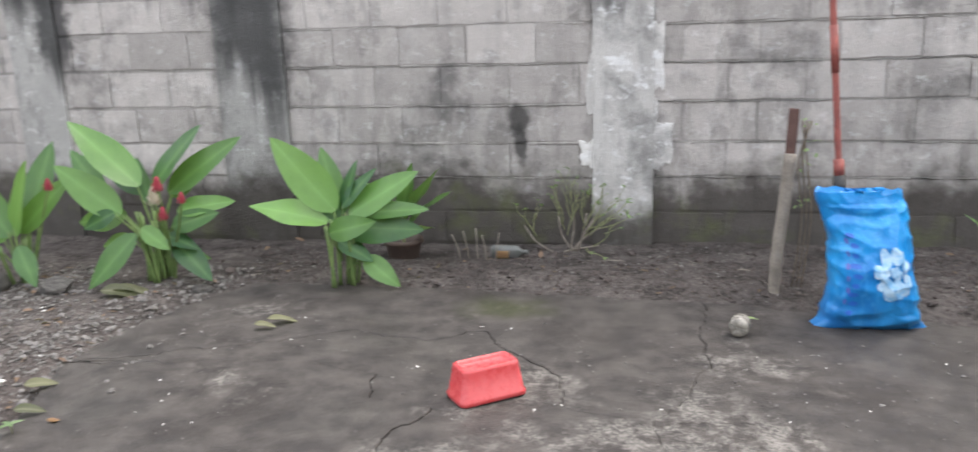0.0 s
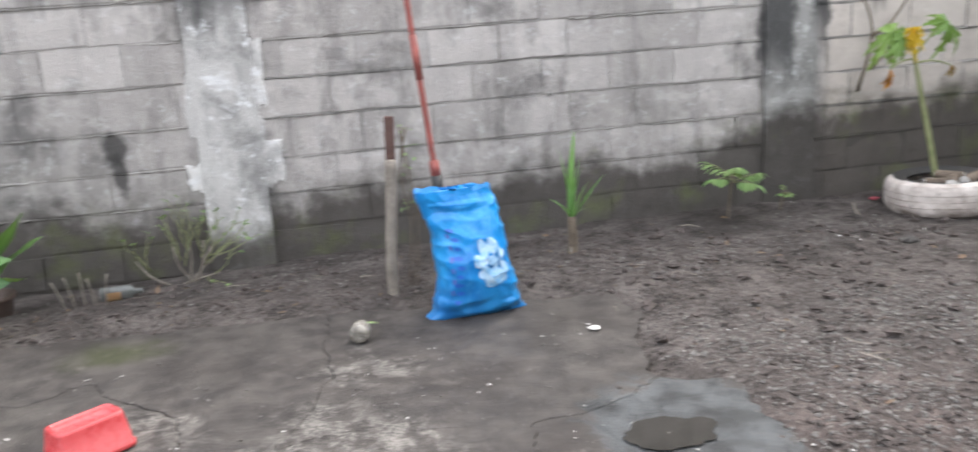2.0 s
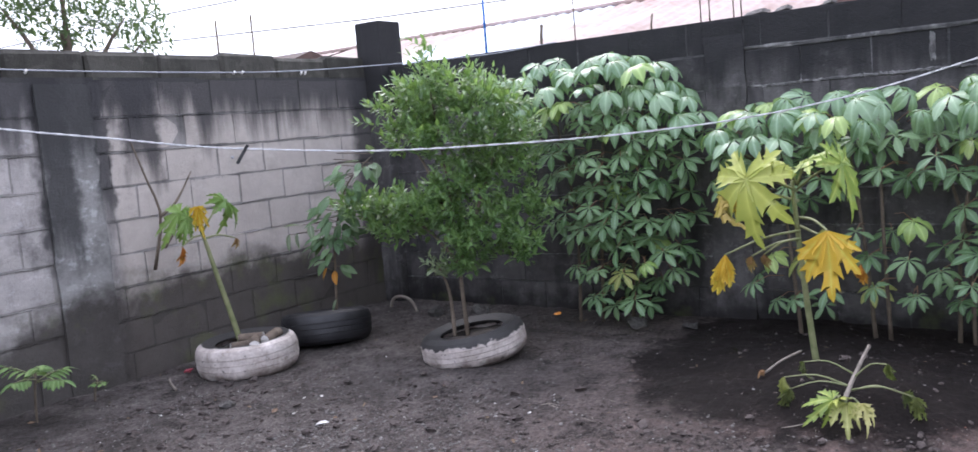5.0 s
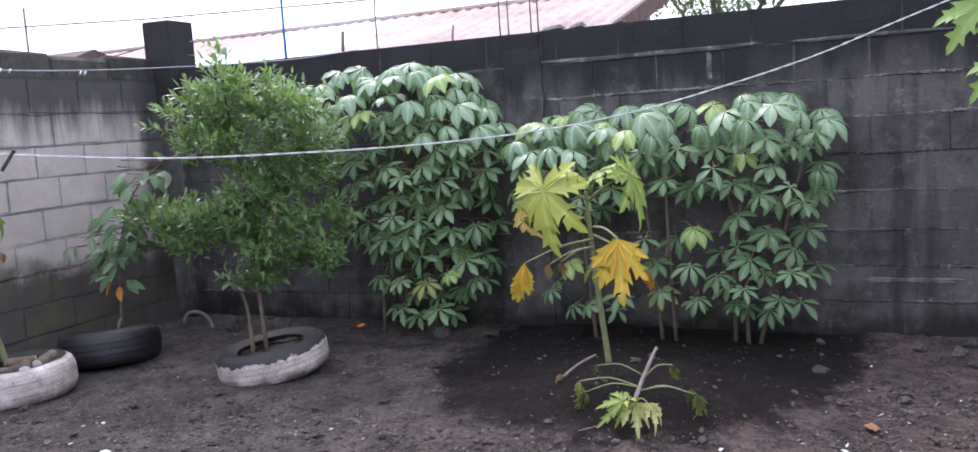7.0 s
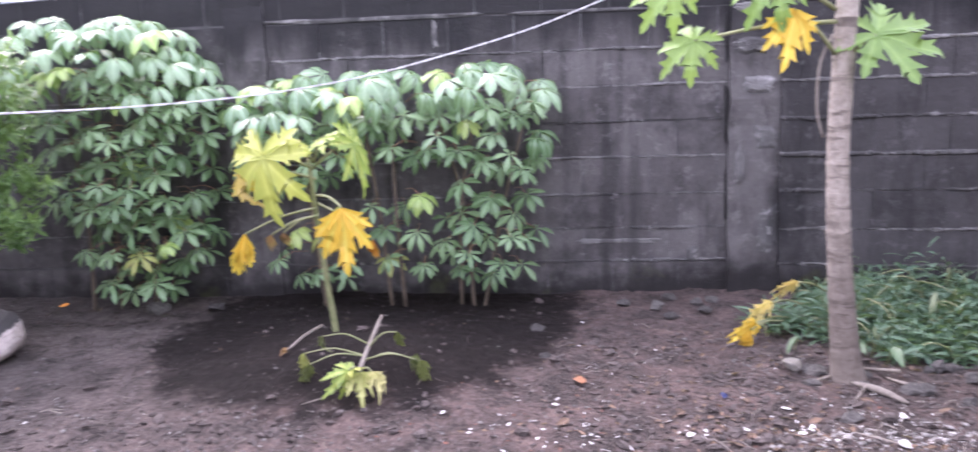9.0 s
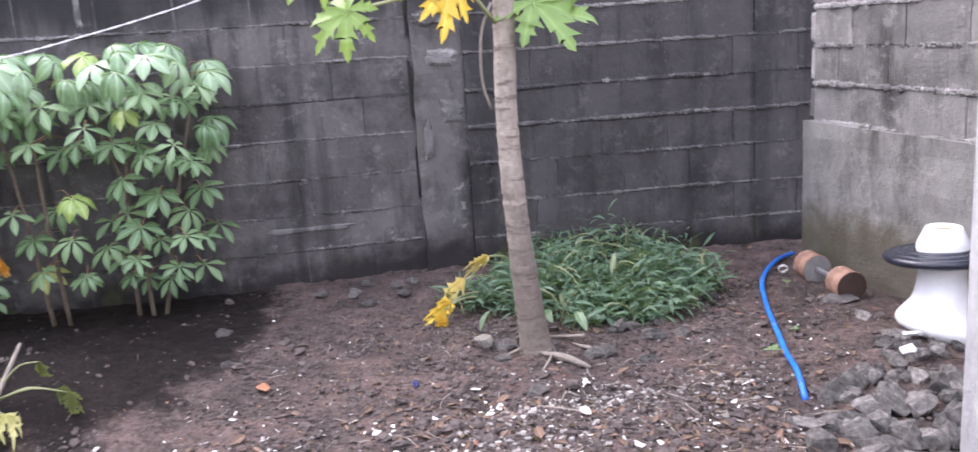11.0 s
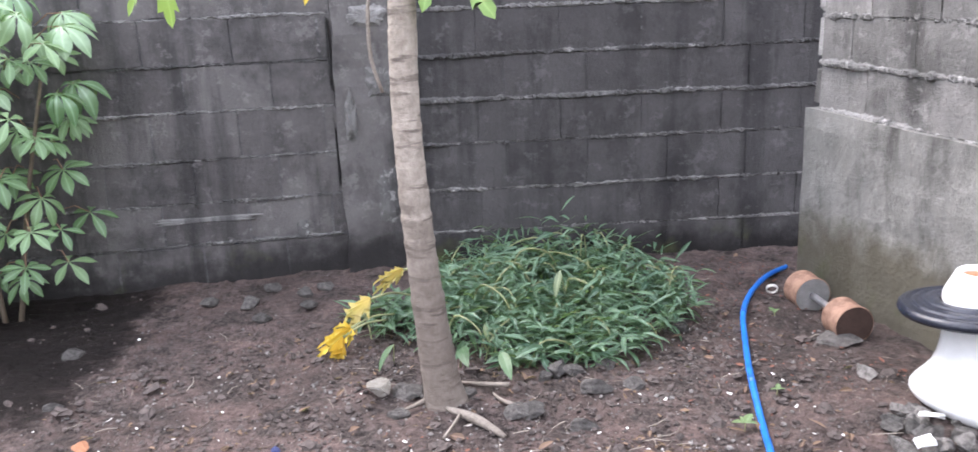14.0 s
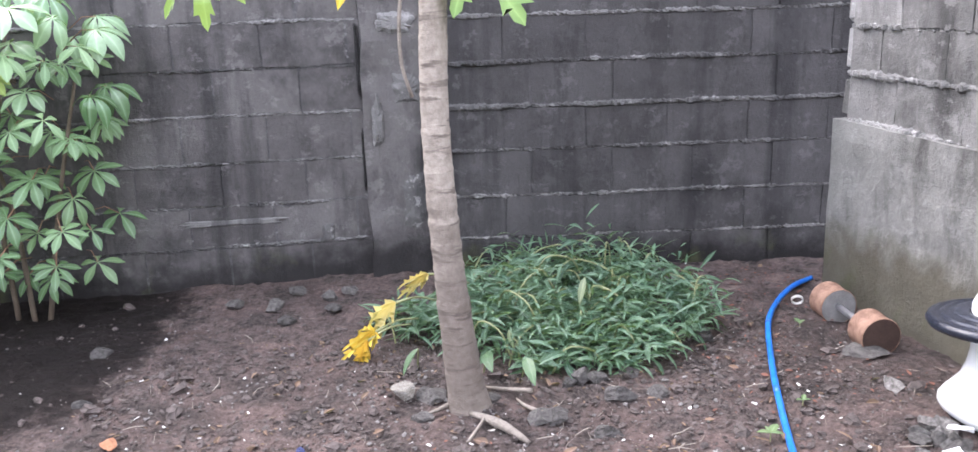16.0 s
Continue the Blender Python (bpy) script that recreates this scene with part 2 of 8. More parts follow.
M = {}
RUNS = ((-1.78, 0.26, 0.85), (-3.1, 0.12, 0.9), (0.46, 0.22, 1.33), (3.72, 0.13, 0.75), (4.3, 0.16, 1.25), (4.02, 0.07, 1.0), (-0.15, 0.03, 1.6), (6.45, 0.25, 0.2))
RISE = (2.6, 4.0, 0.22)
SOOT = ((-0.135, 0.70, 0.075, 0.10), (-0.13, 0.56, 0.045, 0.13))
M["block_light"] = wall_paint("light grey block", (0.53, 0.495, 0.468), (0.28, 0.262, 0.248), (0.055, 0.054, 0.056), 1.62, 0.36, 0.18, RUNS, speck=0.25, own=0.32, rise=RISE, wet_tone=(0.072, 0.063, 0.055), pale_end=(4.0, 0.6), soot=SOOT)
M["mortar_light"] = wall_paint("grey mortar", (0.42, 0.392, 0.37), (0.24, 0.228, 0.214), (0.045, 0.045, 0.046), 1.62, 0.36, 0.15, RUNS, rise=RISE, wet_tone=(0.072, 0.063, 0.055), soot=SOOT)
M["plaster"] = wall_paint("worn pale plaster", (0.70, 0.68, 0.655), (0.47, 0.455, 0.435), (0.055, 0.055, 0.055), 1.55, 0.20, 0.15, RUNS, speck=0.9)
M["block_dark"] = wall_paint("black-grey block", (0.165, 0.157, 0.152), (0.062, 0.058, 0.058), (0.026, 0.026, 0.027), 1.62, 0.15, 0.5, (), (0.03, 0.028, 0.028), 0.2, 0.24)
# turned stretch of the east wall: a darker tone than block_dark
M["block_black"] = wall_paint("darker black block", (0.102, 0.098, 0.097), (0.042, 0.040, 0.040), (0.020, 0.020, 0.021), 1.70, 0.12, 0.45, (), (0.022, 0.02, 0.02), 0.2, 0.18)
M["mortar_black"] = wall_paint("black mortar", (0.10, 0.097, 0.096), (0.04, 0.038, 0.038), (0.02, 0.02, 0.021), 1.86, 0.1, 0.5, (), (0.02, 0.019, 0.019), 0.5)
M["coping"] = wall_paint("mossy blackened coping", (0.105, 0.10, 0.085), (0.045, 0.043, 0.038), (0.03, 0.032, 0.024), 0, 0, 0.5, (), speck=0.15, own=0.3)
M["mortar_dark"] = wall_paint("dark mortar", (0.14, 0.136, 0.136), (0.055, 0.053, 0.054), (0.03, 0.03, 0.031), 1.86, 0.1, 0.5, (), (0.04, 0.038, 0.038), 0.55)
M["ridge_dark"] = wall_paint("pale squeezed mortar", (0.22, 0.216, 0.208), (0.08, 0.078, 0.076), (0.04, 0.04, 0.041), 1.9, 0.05, 0.7, (), (0.04, 0.038, 0.038), 0.5)
M["bed_dark"] = wall_paint("rough grey bed mortar", (0.23, 0.225, 0.215), (0.065, 0.063, 0.062), (0.045, 0.045, 0.046), 1.9, 0.05, 0.4, (), (0.04, 0.038, 0.038), 0.35)
M["plaster_grey"] = wall_paint("stained grey plaster", (0.44, 0.43, 0.41), (0.22, 0.215, 0.205), (0.055, 0.055, 0.055), 1.5, 0.36, 0.4, RUNS, speck=0.35, rise=RISE, wet_tone=(0.072, 0.063, 0.055))
M["block_south"] = wall_paint("mid grey block", (0.27, 0.262, 0.248), (0.10, 0.098, 0.092), (0.05, 0.049, 0.046), 0, 0, 0.8, (), speck=0.2, own=0.3, run_scale=3.0)
M["ridge_south"] = wall_paint("pale mortar", (0.33, 0.322, 0.308), (0.12, 0.117, 0.11), (0.06, 0.06, 0.058), 0, 0, 0.6, speck=0.4)
M["render_south"] = wall_paint("stained cement render", (0.29, 0.285, 0.265), (0.105, 0.105, 0.096), (0.06, 0.058, 0.053), 0, 0.3, 0.85, (), (0.13, 0.118, 0.085), 0.12, run_scale=2.4)
def rough_cement(name):
    """Pale cast cement with trowelled smears running up and down, pits and grey damp patches."""
    n = Nodes(name)
    p = n.pos()
    big, mid, fine = n.noise(p, 3.0, 5, 0.6, (1.0, 1.0, 0.4)), n.noise(p, 13.0, 7, 0.65, (1.0, 1.0, 0.3)), n.noise(p, 70.0, 5, 0.7)
    f = n.math("ADD", n.math("ADD", n.math("MULTIPLY", big, 0.4), n.math("MULTIPLY", mid, 0.4)), n.math("MULTIPLY", fine, 0.2))
    col = n.mix(n.ramp(f, (0.36, 0.0), (0.60, 1.0)), (0.27, 0.27, 0.272), (0.47, 0.47, 0.468))
    col = n.mix(n.ramp(n.noise(p, 9.0, 6, 0.65, (1.0, 1.0, 0.35)), (0.57, 0.0), (0.70, 0.7)), col, (0.60, 0.60, 0.59))
    col = n.mix(n.ramp(n.noise(p, 4.5, 6, 0.7, (1.0, 1.0, 0.3)), (0.56, 0.0), (0.64, 0.5)), col, (0.24, 0.245, 0.25))
    # west side face: its shade put into the colour as mottled grey
    side_shade = n.span(n.math("ADD", n.axes(p)[0], n.math("MULTIPLY_ADD", n.noise(p, 7.0, 6, 0.7, (1.0, 1.0, 0.5)), 0.10, -0.05)), 2.752, 2.770, 0.8, 0.0)
    col = n.mix(side_shade, col, n.mix(n.ramp(mid, (0.42, 0.0), (0.62, 1.0)), (0.085, 0.082, 0.082), (0.20, 0.195, 0.195)))
    return n.done(col, 0.9, n.math("ADD", n.math("MULTIPLY", fine, 0.35), n.math("MULTIPLY", mid, 0.8)), 0.014, 0.9)


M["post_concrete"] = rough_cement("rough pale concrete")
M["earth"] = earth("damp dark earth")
M["slab"] = slab_paint("old cracked cement")
M["chip"] = plain("pale chips", (0.5, 0.48, 0.45), (0.75, 0.73, 0.70), 3.0, 0.6, 0.002, 0)
M["tyre"] = plain("black rubber", (0.010, 0.010, 0.011), (0.028, 0.028, 0.03), 9.0, 0.5, 0.004)
def crinkled_plastic(name):
    n = Nodes(name)
    p = n.obj()
    big = n.noise(p, 5.0, 5)
    line = n.math("ABSOLUTE", n.math("SUBTRACT", n.noise(p, 9.0, 4, 0.55, (1.0, 1.0, 0.55)), 0.5))
    net = n.math("ABSOLUTE", n.math("SUBTRACT", n.noise(p, 26.0, 3), 0.5))
    col = n.mix(n.ramp(big, (0.38, 0.0), (0.62, 1.0)), (0.008, 0.19, 0.55), (0.014, 0.29, 0.68))
    # pale highlights painted along the creases
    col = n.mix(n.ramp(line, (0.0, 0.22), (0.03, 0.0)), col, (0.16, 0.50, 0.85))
    # darker, greyer blue towards the foot
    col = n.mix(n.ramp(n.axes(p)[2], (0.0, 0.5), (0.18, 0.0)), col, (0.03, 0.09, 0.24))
    h = n.math("ADD", n.math("MULTIPLY", line, 1.0), n.math("MULTIPLY", net, 0.4))
    return n.done(col, 0.30, h, 0.02, 0.7)


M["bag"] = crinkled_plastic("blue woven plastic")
M["red"] = plain("faded red plastic", (0.47, 0.045, 0.05), (0.54, 0.075, 0.078), 3.0, 0.28, 0.0004, 0)
M["pole"] = plain("faded red painted steel", (0.15, 0.038, 0.032), (0.33, 0.085, 0.066), 9.0, 0.6, 0.003, 0)
M["timber"] = plain("weathered timber", (0.17, 0.145, 0.12), (0.33, 0.29, 0.245), 12.0, 0.85, 0.006, 0)


def ringed_bark(name):
    n = Nodes(name)
    p = n.obj()
    ring = n.noise(p, 24.0, 4, 0.55, (0.16, 0.16, 1.0))
    fine = n.noise(p, 45.0, 5, 0.65)
    big = n.noise(p, 7.0, 5)
    col = n.mix(n.ramp(n.math("ADD", n.math("MULTIPLY", big, 0.5), n.math("MULTIPLY", fine, 0.5)), (0.35, 0.0), (0.65, 1.0)), (0.22, 0.185, 0.152), (0.47, 0.415, 0.352))
    col = n.mix(n.math("MULTIPLY", n.ramp(ring, (0.56, 0.0), (0.60, 1.0)), n.ramp(big, (0.35, 0.2), (0.6, 0.9))), col, (0.10, 0.08, 0.068))
    z = n.axes(p)[2]
    col = n.mix(n.span(n.math("ADD", z, n.math("MULTIPLY", big, 0.3)), 0.35, 1.15, 0.65, 0.0), col, (0.12, 0.095, 0.078))
    return n.done(col, 0.88, n.math("ADD", fine, ring), 0.010, 0.8)


M["ringed"] = ringed_bark("ringed papaya bark")
M["cane"] = plain("green cane stem", (0.09, 0.16, 0.045), (0.20, 0.28, 0.09), 14.0, 0.6, 0.002, 0)
M["stalk"] = plain("pale green stalk", (0.16, 0.19, 0.075), (0.30, 0.31, 0.16), 14.0, 0.6, 0.002, 0)
M["twig"] = plain("brown woody stem", (0.09, 0.07, 0.05), (0.19, 0.15, 0.11), 14.0, 0.8, 0.003, 0)
M["cassava"] = leafy("cassava leaf", (0.11, 0.215, 0.10), (0.27, 0.40, 0.235), 9.0, 0.24, wet=0.55)
# lower tiers: shade inside the bush put into a darker green
M["cassava_low"] = leafy("lower shaded cassava leaf", (0.08, 0.165, 0.07), (0.19, 0.30, 0.145), 9.0, 0.32, wet=0.15)
M["cassava_young"] = leafy("young cassava leaf", (0.24, 0.38, 0.10), (0.38, 0.50, 0.14), 9.0, 0.3, wet=0.5)
M["citrus"] = leafy("small dark leaf", (0.03, 0.085, 0.028), (0.21, 0.335, 0.12), 3.0, 0.3, True, 0.35, wet=0.4)
M["low_citrus"] = leafy("grey green shoot leaf", (0.10, 0.15, 0.08), (0.30, 0.34, 0.20), 3.0, 0.4, True, 0.2)
M["cassava_old"] = leafy("yellowing cassava leaf", (0.20, 0.24, 0.06), (0.36, 0.38, 0.12), 9.0, 0.5)
M["ginger"] = leafy("broad green leaf", (0.022, 0.085, 0.03), (0.15, 0.30, 0.07), 3.0, 0.36, rib=0.28)
M["papaya"] = leafy("papaya leaf", (0.22, 0.33, 0.07), (0.46, 0.48, 0.11), 6.0, 0.42)
M["yellow"] = leafy("yellow papaya leaf", (0.68, 0.41, 0.03), (0.84, 0.60, 0.09), 6.0, 0.5)
M["grass"] = leafy("low green vine", (0.017, 0.055, 0.034), (0.12, 0.205, 0.125), 3.0, 0.42, True)
M["far_leaf"] = leafy("far foliage", (0.04, 0.08, 0.035), (0.10, 0.16, 0.08), 3.0, 0.6, True)


# ---- building helpers ----
def mesh_of(name, verts, faces, material, smooth=False):
    me = bpy.data.meshes.new(name)
    me.from_pydata([tuple(v) for v in verts], [], faces)
    me.materials.append(material)
    if smooth:
        me.polygons.foreach_set("use_smooth", [True] * len(me.polygons))
    me.update()
    if "leaf" in material:
        rib = me.attributes.new("rib", "FLOAT", "POINT")
        rib.data.foreach_set("value", [1.0 if i % 3 == 1 else 0.0 for i in range(len(verts))])
    return me


def part(name, me, parent=None, m=None, label=""):
    """One mesh object under a thing, or at top level."""
    if isinstance(me, bmesh.types.BMesh):
        raise TypeError("mesh wanted")
    ob = new(name, me)
    if parent is not None:
        ob.parent = parent
    if m is not None:
        ob.matrix_basis = m
    return tagged(ob, label)


def thing(name, label, category, at=(0, 0, 0), turn=0.0, group="", kind=""):
    ob = new(name)
    ob.empty_display_size = 0.1
    ob.matrix_basis = pose(*at, 0, 0, turn)
    return tagged(ob, label, category, group, kind)


def from_bm(name, bm, material, smooth=False):
    me = bpy.data.meshes.new(name)
    bm.to_mesh(me)
    bm.free()
    me.materials.append(material)
    if smooth:
        me.polygons.foreach_set("use_smooth", [True] * len(me.polygons))
    return me


def box_mesh(name, size, material, bevel=0.006, jitter=0.0, seed=0):
    """A box centred on its base, with bevelled, slightly uneven edges."""
    bm = bmesh.new()
    bmesh.ops.create_cube(bm, size=1.0, matrix=Matrix.Translation((0, 0, size[2] / 2)) @ Matrix.Diagonal((*size, 1)))
    if bevel:
        bmesh.ops.bevel(bm, geom=bm.edges[:], offset=bevel, segments=1, affect="EDGES")
    rng = random.Random(seed)
    for v in bm.verts:
        v.co += Vector((rng.uniform(-1, 1), rng.uniform(-1, 1), rng.uniform(-1, 1))) * jitter
    return from_bm(name, bm, material)


def lathe(name, profile, material, steps=32, squash=1.0, smooth=True):
    """A turned body from (radius, height) pairs."""
    verts, faces = [], []
    for r, z in profile:
        for i in range(steps):
            a = 2 * math.pi * i / steps
            verts.append((r * math.cos(a), r * math.sin(a) * squash, z))
    for j in range(len(profile) - 1):
        for i in range(steps):
            k = (i + 1) % steps
            faces.append((j * steps + i, j * steps + k, (j + 1) * steps + k, (j + 1) * steps + i))
    return mesh_of(name, verts, faces, material, smooth)


def tube(name, points, radii, material, sides=8, smooth=True, closed_ends=True):
    """A tapered tube along points."""
    verts, faces = [], []
    pts = [Vector(p) for p in points]
    if isinstance(radii, (int, float)):
        radii = [radii] * len(pts)
    side = None
    for i, p in enumerate(pts):
        d = (pts[min(i + 1, len(pts) - 1)] - pts[max(i - 1, 0)]).normalized()
        if side is None:
            side = d.orthogonal().normalized()
        side = (side - d * side.dot(d)).normalized()
        up = d.cross(side)
        for k in range(sides):
            a = 2 * math.pi * k / sides
            verts.append(p + (side * math.cos(a) + up * math.sin(a)) * radii[i])
    for i in range(len(pts) - 1):
        for k in range(sides):
            q = (k + 1) % sides
            faces.append((i * sides + k, i * sides + q, (i + 1) * sides + q, (i + 1) * sides + k))
    if closed_ends:
        faces.append(tuple(range(sides))[::-1])
        faces.append(tuple((len(pts) - 1) * sides + k for k in range(sides)))
    return mesh_of(name, verts, faces, material, smooth)


def curve_points(points, n=24):
    """Points on a smooth curve through the given ones."""
    p = [Vector(v) for v in points]
    p = [2 * p[0] - p[1]] + p + [2 * p[-1] - p[-2]]
    out = []
    spans = len(p) - 3
    for i in range(n + 1):
        u = i / n * spans
        k = min(int(u), spans - 1)
        t = u - k
        a, b, c, d = p[k : k + 4]
        out.append(0.5 * (2 * b + (c - a) * t + (2 * a - 5 * b + 4 * c - d) * t * t + (3 * b - a - 3 * c + d) * t**3))
    return out


# ---- leaves ----
def blade(length, width, droop=0.3, fold=0.25, n=7, tip=1.0, wave=0.0, thick=0.0):
    """Vertices and faces of a folded, drooping blade along +y from the origin."""
    verts, faces = [], []
    for i in range(n + 1):
        s = i / n
        w = width * 0.5 * (math.sin(math.pi * min(1.0, s**0.75 * 0.97 + 0.03)) ** 0.8) if i < n else 0.0
        a = droop * s * s
        yy, zz = length * (s - 0.25 * droop * a), -length * a * 0.55
        lift = fold * w
        rip = wave * math.sin(9 * s)
        verts += [(-w, yy, zz + lift + rip * w), (0, yy, zz), (w, yy, zz + lift - rip * w)]
    for i in range(n):
        a, b = 3 * i, 3 * i + 3
        faces += [(a, a + 1, b + 1, b), (a + 1, a + 2, b + 2, b + 1)]
    return verts, faces


def joined(name, pieces, material, smooth=True):
    """One mesh from (verts, faces, matrix) pieces."""
    verts, faces = [], []
    for v, f, m in pieces:
        o = len(verts)
        verts += [m @ Vector(c) for c in v]
        faces += [tuple(i + o for i in q) for q in f]
    return mesh_of(name, verts, faces, material, smooth)


def leaflet(length, width, droop, fold=0.25, n=7, peak=1.45):
    """A leaflet widest beyond its middle, with a short pointed tip."""
    verts, faces = [], []
    for i in range(n + 1):
        s = i / n
        w = width * 0.5 * max(0.06, math.sin(math.pi * s**peak)) if i < n else 0.0
        a = droop * s * s
        yy, zz = length * (s - 0.3 * droop * a), -length * a * 0.6
        verts += [(-w, yy, zz + fold * w), (0, yy, zz), (w, yy, zz + fold * w)]
    for i in range(n):
        a, b = 3 * i, 3 * i + 3
        faces += [(a, a + 1, b + 1, b), (a + 1, a + 2, b + 2, b + 1)]
    return verts, faces


def palmate(name, rng, material, r=0.13, fingers=7, droop=0.75, fan=270, width=0.36, fold=0.12):
    """A hand-shaped leaf of seven leaflets spread round the end of its stalk."""
    pieces = []
    for i in range(fingers):
        a = (i - (fingers - 1) / 2) * (fan / (fingers - 1)) + rng.uniform(-6, 6)
        k = 1.0 - 0.34 * (abs(a) / 150) ** 1.6
        v, f = leaflet(r * k * rng.uniform(0.92, 1.08), r * width * (0.3 + 0.7 * k), droop * rng.uniform(0.75, 1.25), fold)
        pieces.append((v, f, pose(0, 0, 0, rng.uniform(-6, 6), rng.uniform(-8, 8), a)))
    return joined(name, pieces, material)


LOBE = ((0.0, 0.03, 0.0), (0.18, 0.10, 0.0), (0.34, 0.14, 0.0), (0.42, 0.165, 0.03), (0.50, 0.25, 0.12), (0.54, 0.12, 0.0), (0.64, 0.13, 0.02), (0.71, 0.20, 0.11), (0.76, 0.085, 0.0), (0.87, 0.075, 0.03), (1.0, 0.0, 0.0))


def lobed(name, rng, material, r=0.24, lobes=7, droop=0.35, curl=0.0, fan=285):
    """A papaya leaf: long lobes spread like fingers, each cut into forward-pointing teeth."""
    verts, faces = [], []
    seed = rng.uniform(0, 50)
    for i in range(lobes):
        a0 = radians((i - (lobes - 1) / 2) * (fan / (lobes - 1)) + rng.uniform(-5, 5))
        k = r * (1.0 - 0.42 * (abs(a0) / (2.5 if fan > 200 else radians(fan / 2))) ** 1.3) * rng.uniform(0.93, 1.07)
        bend = droop * rng.uniform(0.7, 1.3)
        o = len(verts)
        for u, v, lead in LOBE:
            for side in (-1, 0, 1):
                along = (u + (lead * rng.uniform(0.7, 1.3) if side else 0.0)) * k
                across = side * v * k * (1.05 if lobes > 5 else 0.82) * rng.uniform(0.85, 1.15)
                x = math.sin(a0) * along + math.cos(a0) * across
                y = math.cos(a0) * along - math.sin(a0) * across
                q = along / r
                z = -bend * q**1.8 * r * 0.75 + (0.012 + 0.05 * curl) * r * side * side * 2 * v / 0.2
                z += curl * r * 0.16 * noise.noise((x / r * 3 + seed, y / r * 3, 0)) * q
                shrink = 1.0 - 0.22 * bend * q
                verts.append((x * shrink, y * shrink, z))
        for j in range(len(LOBE) - 1):
            a, b = o + 3 * j, o + 3 * j + 3
            faces += [(a, a + 1, b + 1, b), (a + 1, a + 2, b + 2, b + 1)]
    return mesh_of(name, verts, faces, material, True)


def frame_to(d, up=Vector((0, 0, 1)), roll=0.0):
    """A turn that brings +y to d and +z near up."""
    y = Vector(d).normalized()
    x = y.cross(up)
    x = x.normalized() if x.length > 1e-4 else Vector((1, 0, 0))
    z = x.cross(y)
    return Matrix((x, y, z)).transposed().to_4x4() @ pose(0, 0, 0, 0, roll, 0)


# ---- ground ----
def ground_height(x, y):
    h = 0.02 * noise.noise((x * 0.9, y * 0.9, 0.0)) + 0.012 * noise.noise((x * 3.1, y * 3.1, 3.0))
    rough = 1.0 if y < 0.5 else 0.6
    h += rough * (0.016 * noise.noise((x * 7.0, y * 7.0, 7.0)) + 0.022 * abs(noise.noise((x * 13.0, y * 13.0, 9.0))) + 0.012 * max(0.0, noise.noise((x * 21.0, y * 21.0, 5.0))))
    h += 0.14 * math.exp(-(((x - 5.15) / 0.55) ** 2 + ((y - 0.05) / 0.6) ** 2))
    h += 0.10 * math.exp(-(((x - 4.25) / 0.5) ** 2 + ((y + 3.75) / 0.45) ** 2))
    h += -0.06 * max(0.0, min(1.0, (y - 3.2) / 0.8)) * max(0.0, min(1.0, (1.5 - x) / 2.0))
    inside = min(x + 1.75, 2.35 - x, 3.1 - y)
    h += 0.016 * max(0.0, 1.0 - abs(inside) / 0.5)
    h -= 0.055 * max(0.0, min(1.0, inside / 0.25))
    return h


def axis_lines(lo, hi, step):
    mid = list(np.arange(lo, hi + step, step))
    out = [s * d for d in (2, 6, 20, 80, 400, 2000) for s in (-1,)]
    return sorted([lo + v for v in out]) + mid + [hi - v for v in out]


def build_ground():
    xs, ys = axis_lines(-4.2, 7.2, 0.027), axis_lines(-5.0, 4.3, 0.027)
    verts = [(x, y, ground_height(x, y)) for x in xs for y in ys]
    n = len(ys)
    faces = [(i * n + j, (i + 1) * n + j, (i + 1) * n + j + 1, i * n + j + 1) for i in range(len(xs) - 1) for j in range(n - 1)]
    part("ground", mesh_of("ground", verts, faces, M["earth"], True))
    tagged(bpy.data.objects["ground"], "damp dark bare earth littered with stones and leaves", "ground", kind="structure")


build_ground()


# ---- walls ----
LX = 0.405


def rough_block(width, tall, material, seed):
    """A block whose face bulges and whose edges are worn; open at the back."""
    r = random.Random(seed)
    nx, nz = 4, 2
    verts, faces = [], []
    for j in range(nz + 1):
        for i in range(nx + 1):
            edge = i in (0, nx) or j in (0, nz)
            verts.append((width * (i / nx - 0.5) + r.uniform(-0.004, 0.004), -0.045 + (0.0025 if edge else 0.0) + r.uniform(-0.0015, 0.0015), tall * j / nz + r.uniform(-0.004, 0.004)))
    for j in range(nz):
        for i in range(nx):
            a = j * (nx + 1) + i
            faces.append((a, a + 1, a + nx + 2, a + nx + 1))
    rim = [i for i in range(nx + 1)] + [j * (nx + 1) + nx for j in range(1, nz + 1)] + [nz * (nx + 1) + i for i in range(nx - 1, -1, -1)] + [j * (nx + 1) for j in range(nz - 1, 0, -1)]
    o = len(verts)
    verts += [(verts[k][0], 0.03, verts[k][2]) for k in rim]
    for i in range(len(rim)):
        k = (i + 1) % len(rim)
        faces.append((rim[i], o + i, o + k, rim[k]))
    return mesh_of("block", verts, faces, material)


